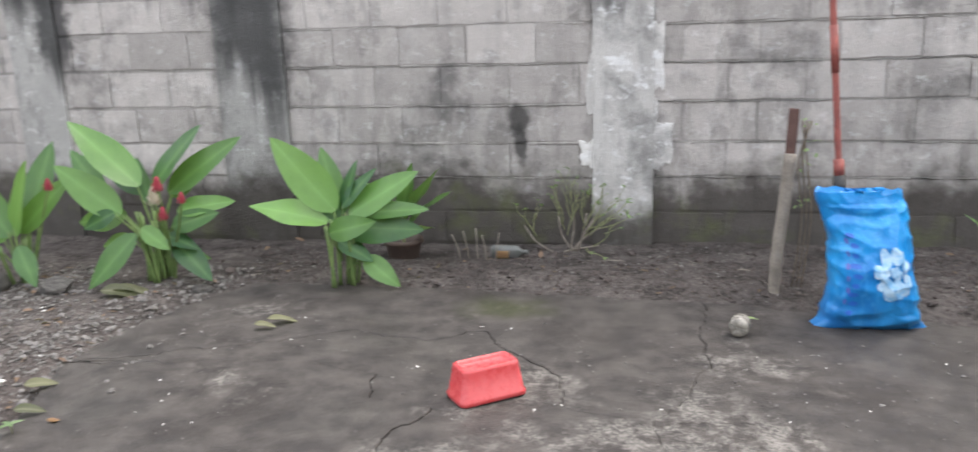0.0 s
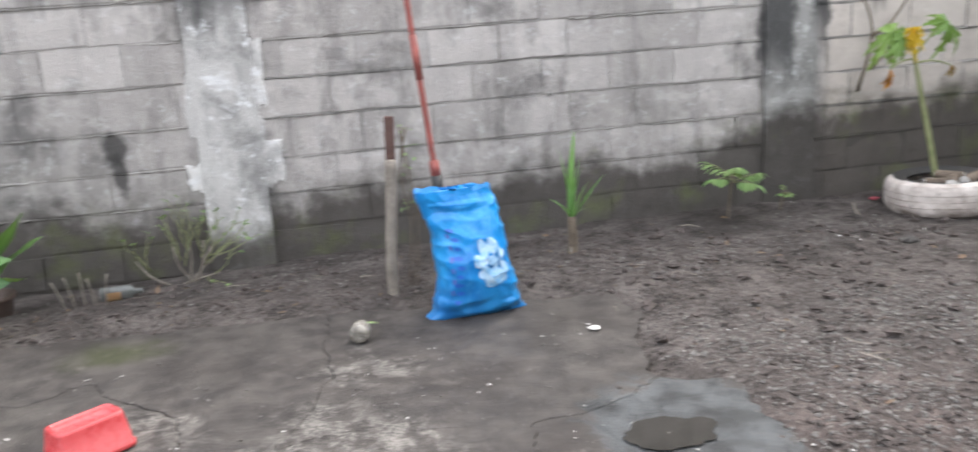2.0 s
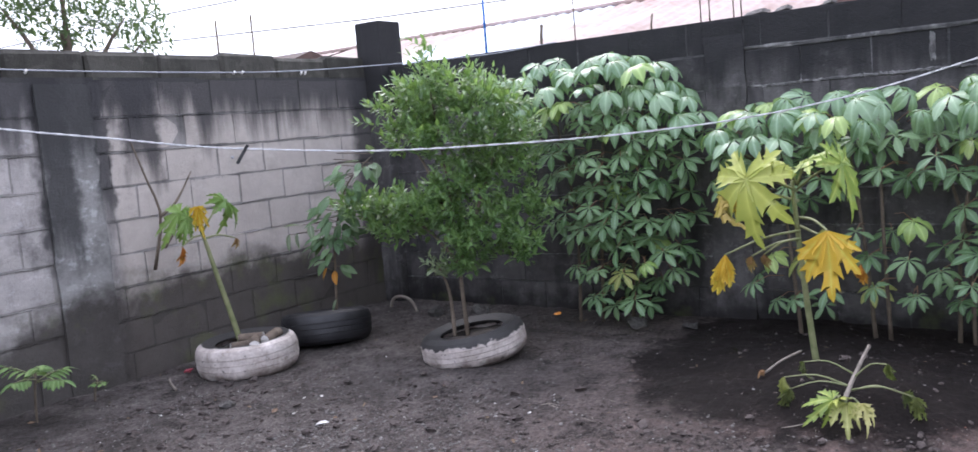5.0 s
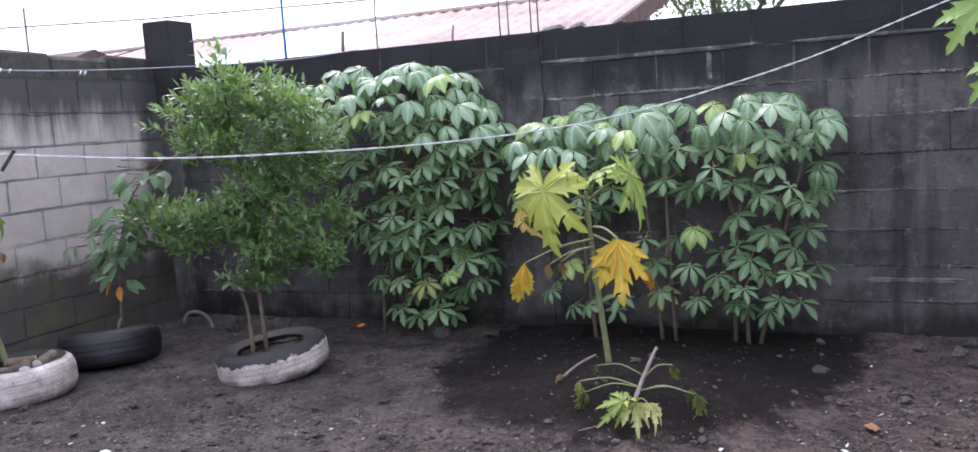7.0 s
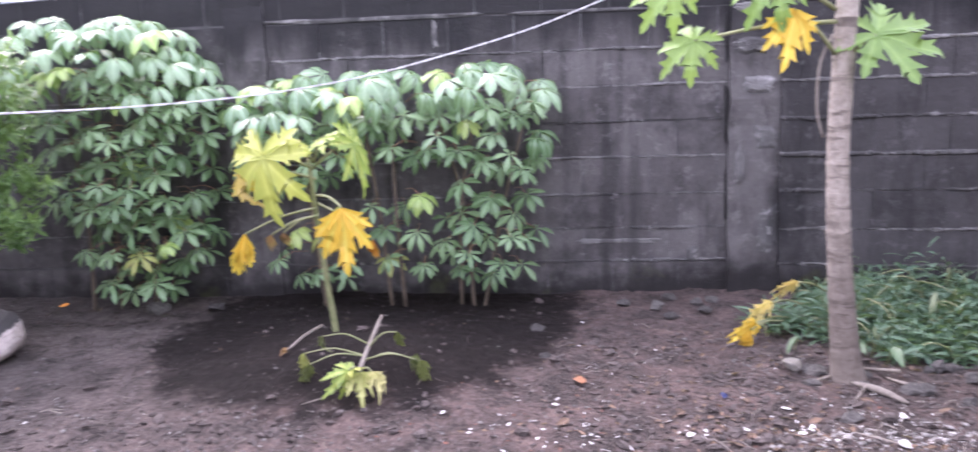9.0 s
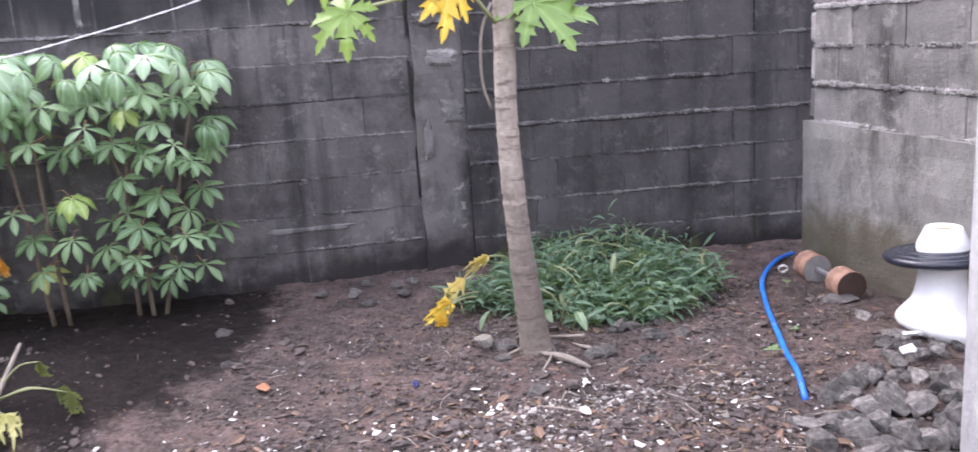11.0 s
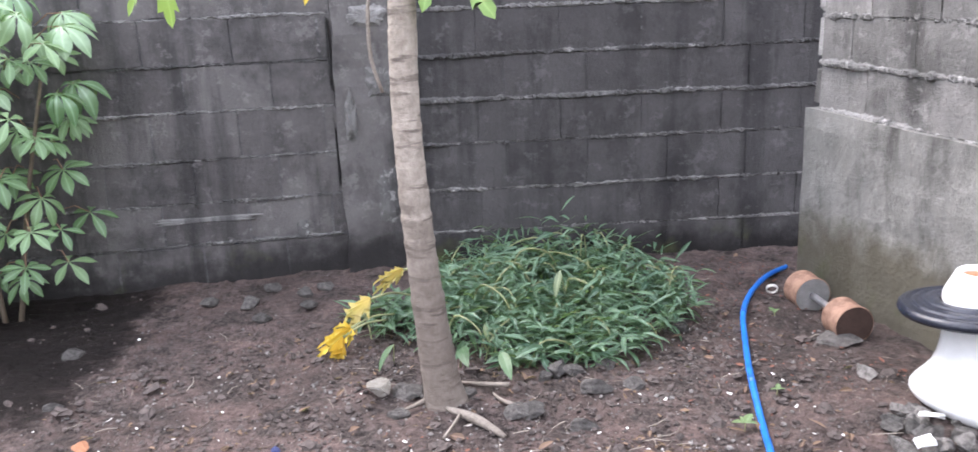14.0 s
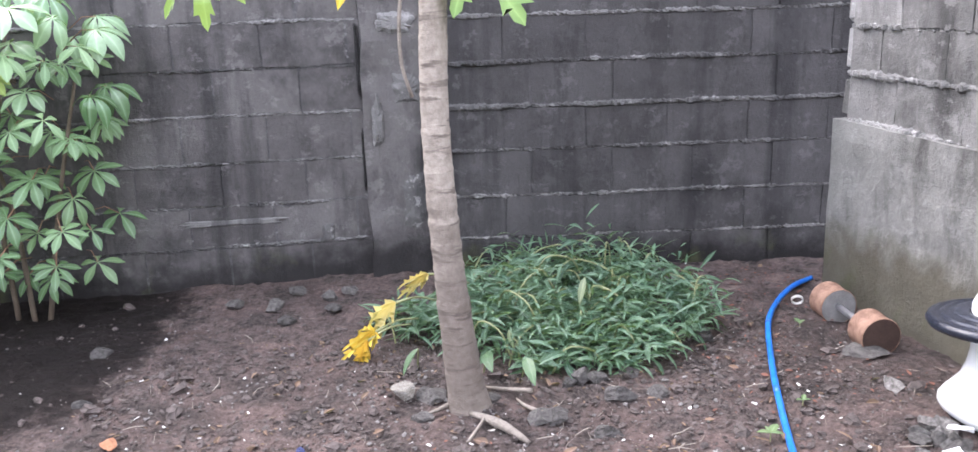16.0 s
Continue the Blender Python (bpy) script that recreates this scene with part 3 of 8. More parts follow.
def lay_courses(wall, length, beds, gaps, offsets, material, seed, rough=0.0, joint=0.013, shift=0.6, sink=0.038):
    """Blocks along local +x of a wall whose face is local y = 0, facing -y. beds: the heights of the bed joints of each stretch between gaps."""
    rng = random.Random(seed)
    cache = {}
    edges = [0.0] + [v for g in gaps for v in g] + [length]
    for a, b, off, levels in zip(edges[0::2], edges[1::2], offsets, beds):
        for k, (z, z_top) in enumerate(zip(levels, levels[1:])):
            x = off + (0.0 if k % 2 == 0 else LX * shift)
            x = a + ((x - a) % LX) - LX
            while x < b - 0.02:
                lo, hi = max(x, a), min(x + LX, b)
                x += LX
                if hi - lo < 0.06:
                    continue
                key = (round(hi - lo, 2), round(z_top - z, 2), rng.randrange(3))
                if key not in cache:
                    cache[key] = rough_block(hi - lo - 0.009, z_top - z - joint, material, seed + len(cache))
                part("block", cache[key], wall, pose((lo + hi) / 2, sink + rng.uniform(-0.003, 0.003) - rough * rng.random(), z + joint / 2, rng.uniform(-0.5, 0.5), rng.uniform(-0.35, 0.35), rng.uniform(-0.6, 0.6)))


def slab_wall(name, label, length, thick, z0, z1, m, material):
    me = box_mesh(name, (length, thick, z1 - z0), material, 0.0)
    me.transform(pose(length / 2, thick / 2, z0))
    ob = part(name, me, None, m)
    return tagged(ob, label, "wall", kind="structure")


def pillar_mesh(width, depth, height, material, seed, rough=0.008):
    """A cast pillar with a rough, cracked face."""
    bm = bmesh.new()
    nx, nz = max(3, int(width / 0.06)), int(height / 0.08)
    verts, faces = [], []
    ring = []
    for j in range(nz + 1):
        z = height * j / nz
        row = []
        pts = [(-width / 2, depth)] + [(-width / 2 + width * i / nx, 0.0) for i in range(nx + 1)] + [(width / 2, depth)]
        for x, y in pts:
            n = noise.noise((x * 6 + seed, y * 6, z * 6)) * rough
            row.append(bm.verts.new((x + n * (1 if x in (-width / 2, width / 2) else 0), y - n, z)))
        ring.append(row)
    for j in range(nz):
        for i in range(len(ring[0]) - 1):
            bm.faces.new((ring[j][i], ring[j][i + 1], ring[j + 1][i + 1], ring[j + 1][i]))
    bm.faces.new(ring[-1])
    return from_bm("pillar", bm, material)


# the pale north wall, its face at y = 4
NX0 = -7.0
wall_north = slab_wall("wall_north", "pale grey concrete block wall with dark stains and a black mouldy top", 13.7, 0.13, -0.2, 1.88, pose(NX0, 4.012, 0), M["mortar_light"])
tops = [-3.42 - NX0, -3.08 - NX0, -2.0 - NX0, -1.56 - NX0, 0.29 - NX0, 0.63 - NX0, 3.64 - NX0, 3.98 - NX0]
BEDS_WEST = (-0.04, 0.16, 0.362, 0.568, 0.788, 1.02, 1.245, 1.46, 1.66, 1.86)
BEDS_MID = (-0.026, 0.174, 0.376, 0.573, 0.802, 1.015, 1.225, 1.44, 1.65, 1.86)
BEDS_CORNER = (-0.03, 0.17, 0.38, 0.585, 0.79, 1.0, 1.207, 1.42, 1.635, 1.86)
lay_courses(wall_north, 6.52 - NX0, (BEDS_WEST, BEDS_WEST, BEDS_WEST, BEDS_MID, BEDS_CORNER), list(zip(tops[0::2], tops[1::2])), (0.1, 0.2, -1.0 - NX0, 2.243 - NX0, 5.277 - NX0), M["block_light"], 11, 0.0, 0.018, 0.4)
for a, b, mat in zip(tops[0::2], tops[1::2], ("plaster_grey", "plaster_grey", "plaster", "plaster_grey")):
    part("pillar", pillar_mesh(b - a, 0.02, 2.02, M[mat], a), wall_north, pose((a + b) / 2, -0.026, -0.18))
for i in range(27):
    part("coping", box_mesh("coping", (0.502, 0.12, 0.182 + 0.014 * math.sin(i * 2.7)), M["coping"], 0.022, 0.009, i), wall_north, pose(0.25 + 0.5 * i, 0.064, 1.852))

# the black-stained east wall: its face at x = 6.52 as far as the pillar, then turned a little inwards; local x runs south
EY0 = 4.0
BEDS_EAST = (-0.22, -0.01, 0.205, 0.412, 0.625, 0.854, 1.072, 1.288, 1.51, 1.735, 1.95)
BEDS_TURNED = (-0.24, -0.03, 0.186, 0.402, 0.635, 0.85, 1.066, 1.285, 1.505, 1.73, 1.945)
wall_east = slab_wall("wall_east", "grey-black stained concrete block wall with smeared mortar joints", 6.3, 0.13, -0.25, 1.95, pose(6.532, EY0, 0, 0, 0, -90), M["mortar_dark"])
wall_turned = slab_wall("wall_east_end", "black concrete block wall with pale ragged mortar beds", 5.6, 0.13, -0.25, 1.945, pose(6.452, -2.26, 0, 0, 0, -96.8), M["mortar_black"])
lay_courses(wall_east, 6.28, (BEDS_EAST, BEDS_EAST), [(2.87, 3.13)], (0.15, EY0 + 1.093), M["block_dark"], 31, 0.002, 0.012, 0.42, 0.0392)
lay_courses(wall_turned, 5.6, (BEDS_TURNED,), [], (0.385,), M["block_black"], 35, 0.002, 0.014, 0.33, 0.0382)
part("pillar", pillar_mesh(0.30, 0.06, 2.15, M["block_dark"], 6.1, 0.018), wall_east, pose(6.115, -0.05, -0.22))
part("pillar", pillar_mesh(0.26, 0.02, 2.15, M["block_dark"], 3.0, 0.018), wall_east, pose(3.0, -0.02, -0.22))
corner = thing("corner_pillar", "black-stained square concrete corner post rising over the walls", "pillar", (6.58, 3.95, -0.1))
part("shaft", box_mesh("shaft", (0.28, 0.26, 2.42), M["block_dark"], 0.01, 0.004, 3), corner)

# the south return wall, its face at y = -4.05, ending free at x = 5.8
wall_south = slab_wall("wall_south", "grey block wall above a cement-rendered foot, with broken free end", 7.0, 0.12, -0.2, 2.35, pose(5.74, -4.075, 0, 0, 0, 180), M["mortar_light"])
BEDS_SOUTH = (0.80, 1.005, 1.205, 1.41, 1.615, 1.82, 2.03, 2.24)
lay_courses(wall_south, 7.0, (BEDS_SOUTH,), [], (0.343,), M["block_south"], 51, 0.004, 0.012, 0.7)
part("render_coat", pillar_mesh(7.06, 0.06, 1.0, M["render_south"], 2.0, 0.014), wall_south, pose(3.47, -0.034, -0.2))


def mortar_ridge(wall, x0, x1, z, material, proud, height, seed, full=0.28):
    """Gritty mortar left in a bed joint: crumbled away in places, squeezed out in others."""
    r = random.Random(seed)
    verts, faces = [], []
    n, rows = int((x1 - x0) / 0.009), 5
    for i in range(n + 1):
        x = x0 + (x1 - x0) * i / n
        k = full + 0.9 * noise.noise((x * 2.6, z * 7, seed)) + 0.7 * noise.noise((x * 17, z, seed)) + 0.6 * noise.noise((x * 45, z, seed))
        k = max(-0.3, min(1.2, k))
        h = height * (0.55 + 0.45 * max(0.0, k)) * r.uniform(0.75, 1.25)
        dz = 0.005 * noise.noise((x * 9, 1, seed)) + 0.007 * noise.noise((x * 2.0, 3, seed))
        for j in range(rows):
            q = j / (rows - 1) - 0.5
            out = 0.004 + proud * k * (1 - 2.6 * q * q) + r.uniform(-0.0045, 0.0045) * (1.0 if 0 < j < rows - 1 else 0.4)
            verts.append((x + r.uniform(-0.002, 0.002), -out if 0 < j < rows - 1 else 0.006 - max(0.0, out) * 0.5, z - h * q + dz + r.uniform(-0.002, 0.002)))
    for i in range(n):
        for j in range(rows - 1):
            a = i * rows + j
            faces.append((a, a + rows, a + rows + 1, a + 1))
    part("mortar_ridge", mesh_of("mortar_ridge", verts, faces, material, False), wall)


for k, (z, zt) in enumerate(zip(BEDS_EAST[2:9], BEDS_TURNED[2:9])):
    mortar_ridge(wall_turned, 0.0, 2.9, zt + 0.002, M["bed_dark"], 0.013, 0.034, k + 20, (0.20, 0.26, 0.30, 0.85, 0.50, 0.42, 0.38)[k])
    mortar_ridge(wall_east, 3.15, 5.95, z, M["ridge_dark"], 0.010, 0.028, k + 40, 0.32)
    mortar_ridge(wall_east, 0.1, 2.85, z, M["ridge_dark"], 0.008, 0.018, k + 60)
for k, z in enumerate(BEDS_SOUTH[:-1]):
    mortar_ridge(wall_south, 0.0, 3.6, z + 0.001, M["ridge_south"], 0.020, 0.042, k + 80, 0.6)
for beds, x0, x1, j in ((BEDS_WEST, 5.45, 7.28, 110), (BEDS_MID, 7.64, 10.63, 120), (BEDS_CORNER, 11.0, 13.4, 130)):
    for k, z in enumerate(beds[2:-1]):
        mortar_ridge(wall_north, x0, x1, z - 0.003, M["mortar_light"], 0.006, 0.018, k + j, 0.30)
for i in range(6):
    part("broken_block", box_mesh("broken_block", (0.07, 0.05, 0.15 + 0.02 * (i % 2)), M["ridge_south"], 0.008, 0.008, i), wall_south, pose(-0.028 + 0.012 * (i % 2), 0.03, BEDS_SOUTH[0] + 0.205 * i + 0.02))



M["crack"] = plain("dark stained mortar", (0.014, 0.014, 0.014), (0.05, 0.048, 0.046), 12.0, 0.95, 0.004, 0)


def mortar_patch(wall, x, z, w, h, material, seed, proud=0.012, name="mortar_patch", rough=0.3):
    """A ragged smear of mortar on a wall face."""
    verts, faces = [(x, -proud, z)], []
    n = 40
    for q, d in ((0.6, 1.0), (0.92, 0.8), (1.0, -0.6)):
        for i in range(n):
            a = 2 * math.pi * i / n
            ca, sa = math.cos(a), math.sin(a)
            k = 1 / max(abs(ca), abs(sa)) ** 0.7
            k *= 1 + 0.35 * noise.noise((ca * 2 + seed, sa * 2, 0)) + 0.2 * noise.noise((ca * 7 + seed, sa * 7, 3))
            verts.append((x + ca * w / 2 * k * q, -proud * d * (1 + rough * noise.noise((i * 0.7, q, seed))), z + sa * h / 2 * k * q))
    for i in range(n):
        k = (i + 1) % n
        faces.append((0, 1 + i, 1 + k))
        for j in (0, 1):
            faces.append((1 + j * n + i, 1 + j * n + n + i, 1 + j * n + n + k, 1 + j * n + k))
    part(name, mesh_of(name, verts, faces, material, False), wall)


for i, (x, z, w, h) in enumerate(((7.30, 0.9, 0.10, 0.34), (7.64, 1.05, 0.10, 0.4), (7.66, 0.55, 0.16, 0.26), (7.27, 0.5, 0.12, 0.16), (7.62, 0.75, 0.07, 0.2))):
    mortar_patch(wall_north, x, z, w, h, M["plaster"], 90 + i * 2.3, 0.014 if i < 5 else 0.036, "plaster_patch", 0.02)
for i, (x, z, w, h, p) in enumerate(((6.09, 1.50, 0.22, 0.10, 0.068), (6.13, 1.27, 0.20, 0.11, 0.070), (6.05, 1.72, 0.16, 0.06, 0.066), (6.18, 0.95, 0.14, 0.16, 0.066), (6.03, 0.80, 0.06, 0.24, 0.064), (6.2, 0.4, 0.15, 0.3, 0.064), (5.3, 0.33, 0.5, 0.03, 0.014), (5.75, 0.24, 0.06, 0.10, 0.016))):
    mortar_patch(wall_east, x, z, w, h, M["ridge_dark"], i * 3.1, p, "mortar_patch", 0.08)
for i, (x, z, w, h) in enumerate(((3.9, 1.745, 1.3, 0.028), (5.1, 1.74, 0.9, 0.022), (4.2, 1.64, 0.035, 0.16), (3.3, 1.75, 0.4, 0.02))):
    mortar_patch(wall_east, x, z, w, h, M["ridge_dark"], 40 + i * 3.1, 0.014)
for i, (x, z, w, h) in enumerate(((5.955, 1.55, 0.024, 0.3), (5.95, 1.1, 0.018, 0.34), (5.953, 0.6, 0.012, 0.3))):
    mortar_patch(wall_east, x, z, w, h, M["crack"], 70 + i * 3.7, 0.034, "crack")

# plain unseen walls, added to close the yard behind and bounce light
for nm, ln, m in (("wall_west", 11.5, pose(-7.0, -7.2, 0, 0, 0, 90)), ("wall_rear", 14.0, pose(7.0, -7.2, 0, 0, 0, 180))):
    slab_wall(nm, "unseen plain grey wall added behind the yard", ln, 0.15, -0.2, 2.3, m, M["block_light"])


# ---- cracked cement slab ----
def build_slab():
    rng = random.Random(4)
    nd = dict(w=(-1.66, 1.9), n1=(-0.4, 3.02), n2=(0.9, 2.93), a=(-0.16, 1.48), b=(-0.07, 1.70), c=(0.25, 1.76), d=(0.40, 1.78), e=(0.57, 1.71), f=(0.68, 1.64), g=(0.99, 1.73), h=(1.18, 1.65), i=(1.37, 1.64), j=(1.52, 1.59), k=(1.70, 1.58), l=(1.88, 1.68), m=(2.03, 1.78),
              nn=(0.34, 2.04), o=(0.12, 2.25), p=(-0.03, 2.46), q=(-0.27, 2.32), r=(-0.6, 2.38), x=(-0.75, 2.05), t=(-0.37, 1.95), u=(-0.30, 1.74), v=(0.87, 2.17), y=(0.78, 1.88), s1=(-0.3, -0.9), s2=(0.8, -0.9), s3=(1.6, -0.9), s4=(0.95, 0.9), z=(1.45, 1.1),
              w2=(-1.62, 2.4), w3=(-1.35, 3.0), w4=(-1.5, 1.4), w5=(-1.7, 0.4), w6=(-1.6, -0.9), e1=(1.4, 2.86), e2=(2.2, 2.72), e3=(2.25, 2.45), e4=(2.08, 2.1), e5=(2.3, 1.7), e6=(2.32, 1.3), e7=(2.35, 0.6), e8=(2.3, -0.9), mid=(-0.2, 0.6))
    cells = ("w w2 w3 n1 n2 v y f e d nn o p q r", "w r q p o nn d c b u t x", "w x t u b a mid w5 w4", "mid s1 w6 w5", "n2 e1 e2 e3 e4 m l k j i h g f y v", "a b c d e f s4 mid", "mid s4 s2 s1", "f g h i j z s4", "s4 z s3 s2", "j k l m e5 e6 e7 e8 s3 z")
    slab = thing("pavement", "old cracked cement slab, damp and muddy", "pavement", kind="structure")

    def lean(ring, out, depth):
        """The ring moved inwards, by its own normals."""
        n, moved = len(ring), []
        for j, (x, y) in enumerate(ring):
            ax, ay = ring[j - 1]
            bx, by = ring[(j + 1) % n]
            d = max(1e-6, math.hypot(bx - ax, by - ay))
            k = out * (1 + depth * noise.noise((x * 2.3, y * 2.3, 4.0)))
            moved.append((x + (by - ay) / d * k, y - (bx - ax) / d * k))
        return moved

    for names in cells:
        poly = [nd[k] for k in names.split()]
        if sum(a[0] * b[1] - b[0] * a[1] for a, b in zip(poly, poly[1:] + poly[:1])) > 0:
            poly.reverse()
        ring = []
        for j, a in enumerate(poly):
            b = poly[(j + 1) % len(poly)]
            steps = max(1, round(math.dist(a, b) / 0.022))
            for k in range(steps):
                x, y = a[0] + (b[0] - a[0]) * k / steps, a[1] + (b[1] - a[1]) * k / steps
                wx = 0.03 * noise.noise((x * 4, y * 4, 1)) + 0.026 * noise.noise((x * 11, y * 11, 2)) + 0.016 * noise.noise((x * 34, y * 34, 3))
                wy = 0.03 * noise.noise((x * 4, y * 4, 5)) + 0.026 * noise.noise((x * 11, y * 11, 6)) + 0.016 * noise.noise((x * 34, y * 34, 7))
                ring.append((x + wx, y + wy))
        outer = lean(ring, 0.0016, 1.2)
        inner = lean(outer, 0.005, 1.0)
        n = len(ring)
        cx, cy = sum(p[0] for p in ring) / n, sum(p[1] for p in ring) / n
        tilt = (rng.uniform(-0.003, 0.003), rng.uniform(-0.003, 0.003), rng.uniform(-0.003, 0.003))
        top = lambda x, y: tilt[2] + tilt[0] * (x - cx) + tilt[1] * (y - cy)  # noqa: E731
        verts = [(x, y, -0.06) for x, y in outer] + [(x, y, top(x, y) - 0.003) for x, y in outer] + [(x, y, top(x, y)) for x, y in inner]
        faces = [(j, n + j, n + (j + 1) % n, (j + 1) % n) for j in range(n)]
        faces += [(n + j, 2 * n + j, 2 * n + (j + 1) % n, n + (j + 1) % n) for j in range(n)]
        faces.append(tuple(2 * n + j for j in range(n)))
        part("slab", mesh_of("slab", verts, faces, M["slab"]), slab)


build_slab()


# ---- tyres ----
def tyre_mesh(name, R, w, material, seed, deform=0.012):
    """A tyre lying flat: tread with grooves, rounded shoulders, hollow inside."""
    prof = [(R * 0.58, 0.05 * w), (R * 0.64, 0.0), (R * 0.84, -0.01), (R * 0.95, 0.08 * w), (R * 0.985, 0.2 * w)]
    for a in (0.32, 0.5, 0.68):
        prof += [(R, (a - 0.016) * w), (R - 0.006, (a - 0.012) * w), (R - 0.006, (a + 0.012) * w), (R, (a + 0.016) * w)]
    prof += [(R * 0.985, 0.82 * w), (R * 0.95, 0.93 * w), (R * 0.84, w + 0.008), (R * 0.68, w - 0.004), (R * 0.60, w * 0.93), (R * 0.62, w * 0.86), (R * 0.88, w * 0.8), (R * 0.91, w * 0.5), (R * 0.88, w * 0.2)]
    me = lathe(name, prof, material, 72, 1.0, False)
    for v in me.vertices:
        n = noise.noise((v.co.x * 3 + seed, v.co.y * 3, v.co.z * 3))
        v.co *= 1 + deform * n
    return me


def white_tyre_paint(name, line, ragged):
    """Rubber with worn white paint up to a ragged line on the shoulder."""
    n = Nodes(name)
    p = n.obj()
    x, y, z = n.axes(p)[0:3]
    mid, fine = n.noise(p, 9.0, 6), n.noise(p, 60.0, 4)
    paint = n.mix(n.ramp(n.math("ADD", n.math("MULTIPLY", mid, 0.7), n.math("MULTIPLY", fine, 0.3)), (0.36, 0.0), (0.62, 1.0)), (0.30, 0.25, 0.215), (0.66, 0.60, 0.56))
    rubber = n.mix(mid, (0.012, 0.012, 0.013), (0.05, 0.046, 0.043))
    r = n.math("SQRT", n.math("ADD", n.math("MULTIPLY", x, x), n.math("MULTIPLY", y, y)))
    edge = n.math("ADD", n.math("ADD", z, n.math("MULTIPLY", n.math("SUBTRACT", 0.31, r), 0.8)), n.math("MULTIPLY_ADD", n.noise(p, 17.0, 5), ragged, -ragged / 2))
    keep = n.span(edge, line - 0.006, line + 0.006, 1.0, 0.0)
    chips = n.ramp(n.noise(p, 30.0, 5), (0.3, 0.0), (0.36, 1.0))
    mud = n.span(n.math("ADD", z, n.math("MULTIPLY_ADD", mid, 0.16, -0.08)), 0.0, 0.07, 0.75, 0.0)
    paint = n.mix(mud, paint, (0.13, 0.10, 0.085))
    return n.done(n.mix(n.math("MULTIPLY", keep, chips), rubber, paint), 0.65, fine, 0.003, 0.6)


M["tyre_white"] = white_tyre_paint("worn white paint on rubber", 0.235, 0.03)
M["tyre_half"] = white_tyre_paint("ragged white paint on rubber", 0.128, 0.10)
M["soil"] = plain("potting soil", (0.02, 0.016, 0.014), (0.09, 0.075, 0.06), 8.0, 0.95, 0.015, 0)


def tyre(label, x, y, R, w, mat, seed, lift=(1, 0, 0), raised=0.0):
    """lift: the side that stands higher, as a direction, and by how many degrees."""
    ob = thing("tyre_planter", label, "tyre planter", (x, y, ground_height(x, y) - 0.005), seed * 37, "tyre planters")
    up = Matrix.Rotation(radians(lift[2]), 4, Vector((lift[1], -lift[0], 0)))
    ob.matrix_basis = Matrix.Translation((x, y, ground_height(x, y) - 0.005 + raised)) @ up @ pose(0, 0, 0, 0, 0, seed * 37)
    part("tyre", tyre_mesh("tyre", R, w, M[mat], seed), ob)
    n, verts, faces = 20, [], []
    for j in range(7):
        for i in range(n):
            a, rr = 2 * math.pi * i / n, R * 0.86 * j / 6
            verts.append((rr * math.cos(a), rr * math.sin(a), w * 0.70 + 0.03 * noise.noise((rr * math.cos(a) * 9, rr * math.sin(a) * 9, seed)) - 0.02 * j / 6))
    for j in range(6):
        for i in range(n):
            faces.append((j * n + i, (j + 1) * n + i, (j + 1) * n + (i + 1) % n, j * n + (i + 1) % n))
    part("soil", mesh_of("soil", verts, faces, M["soil"], True), ob, None, "dark crumbly planting soil")
    return ob


tyre("worn white-painted tyre planter holding soil and short logs", 4.49, 3.44, 0.315, 0.20, "tyre_white", 1, (0.6, -0.8, 2))
tyre("tyre planter with ragged white paint below bare black rubber", 5.19, 2.17, 0.325, 0.175, "tyre_half", 2, (0.6, -0.8, 8), 0.01)
tyre("bare black tyre planter beside the pale wall", 5.16, 3.42, 0.31, 0.20, "tyre", 3, (-0.69, -0.73, 9), 0.01)


M["log_bark"] = plain("brown log bark", (0.09, 0.066, 0.05), (0.22, 0.175, 0.135), 18.0, 0.9, 0.006, 0.3)


def log(x, y, z, length, r, turn, tilt):
    ob = thing("log", "short cut log with a pale sawn end", "log", (x, y, z), turn, "logs in the tyre")
    pts = [(0, -length / 2 + length * i / 5, 0.004 * noise.noise((i, x * 9, 0))) for i in range(6)]
    m = pose(0, 0, 0, tilt, 0, 0)
    part("bark", tube("bark", pts, r, M["log_bark"], 14), ob, m)
    for s in (-1, 1):
        part("sawn_end", lathe("sawn_end", [(0.0005, 0.003), (r * 0.6, 0.003), (r * 0.93, 0.0)], M["chip"], 14), ob, m @ pose(0, s * (length / 2 + 0.001), 0, -90 * s, 0, 0), "pale sawn wood")


log(4.40, 3.36, 0.185, 0.16, 0.024, 60, 0)
log(4.40, 3.26, 0.205, 0.13, 0.032, -42, 0)
log(4.52, 3.24, 0.215, 0.15, 0.034, -75, 6)
log(4.46, 3.36, 0.215, 0.15, 0.028, 40, 0)


# ---- big leaves and plants ----
def petiole(parent, a, b, r=0.006, mat="stalk", sag=0.0, name="petiole"):
    a, b = Vector(a), Vector(b)
    mid = (a + b) / 2 + Vector((0, 0, sag))
    part(name, tube(name, curve_points([a, mid, b], 6), [r * (1 - 0.06 * i) for i in range(7)], M[mat], 6), parent)


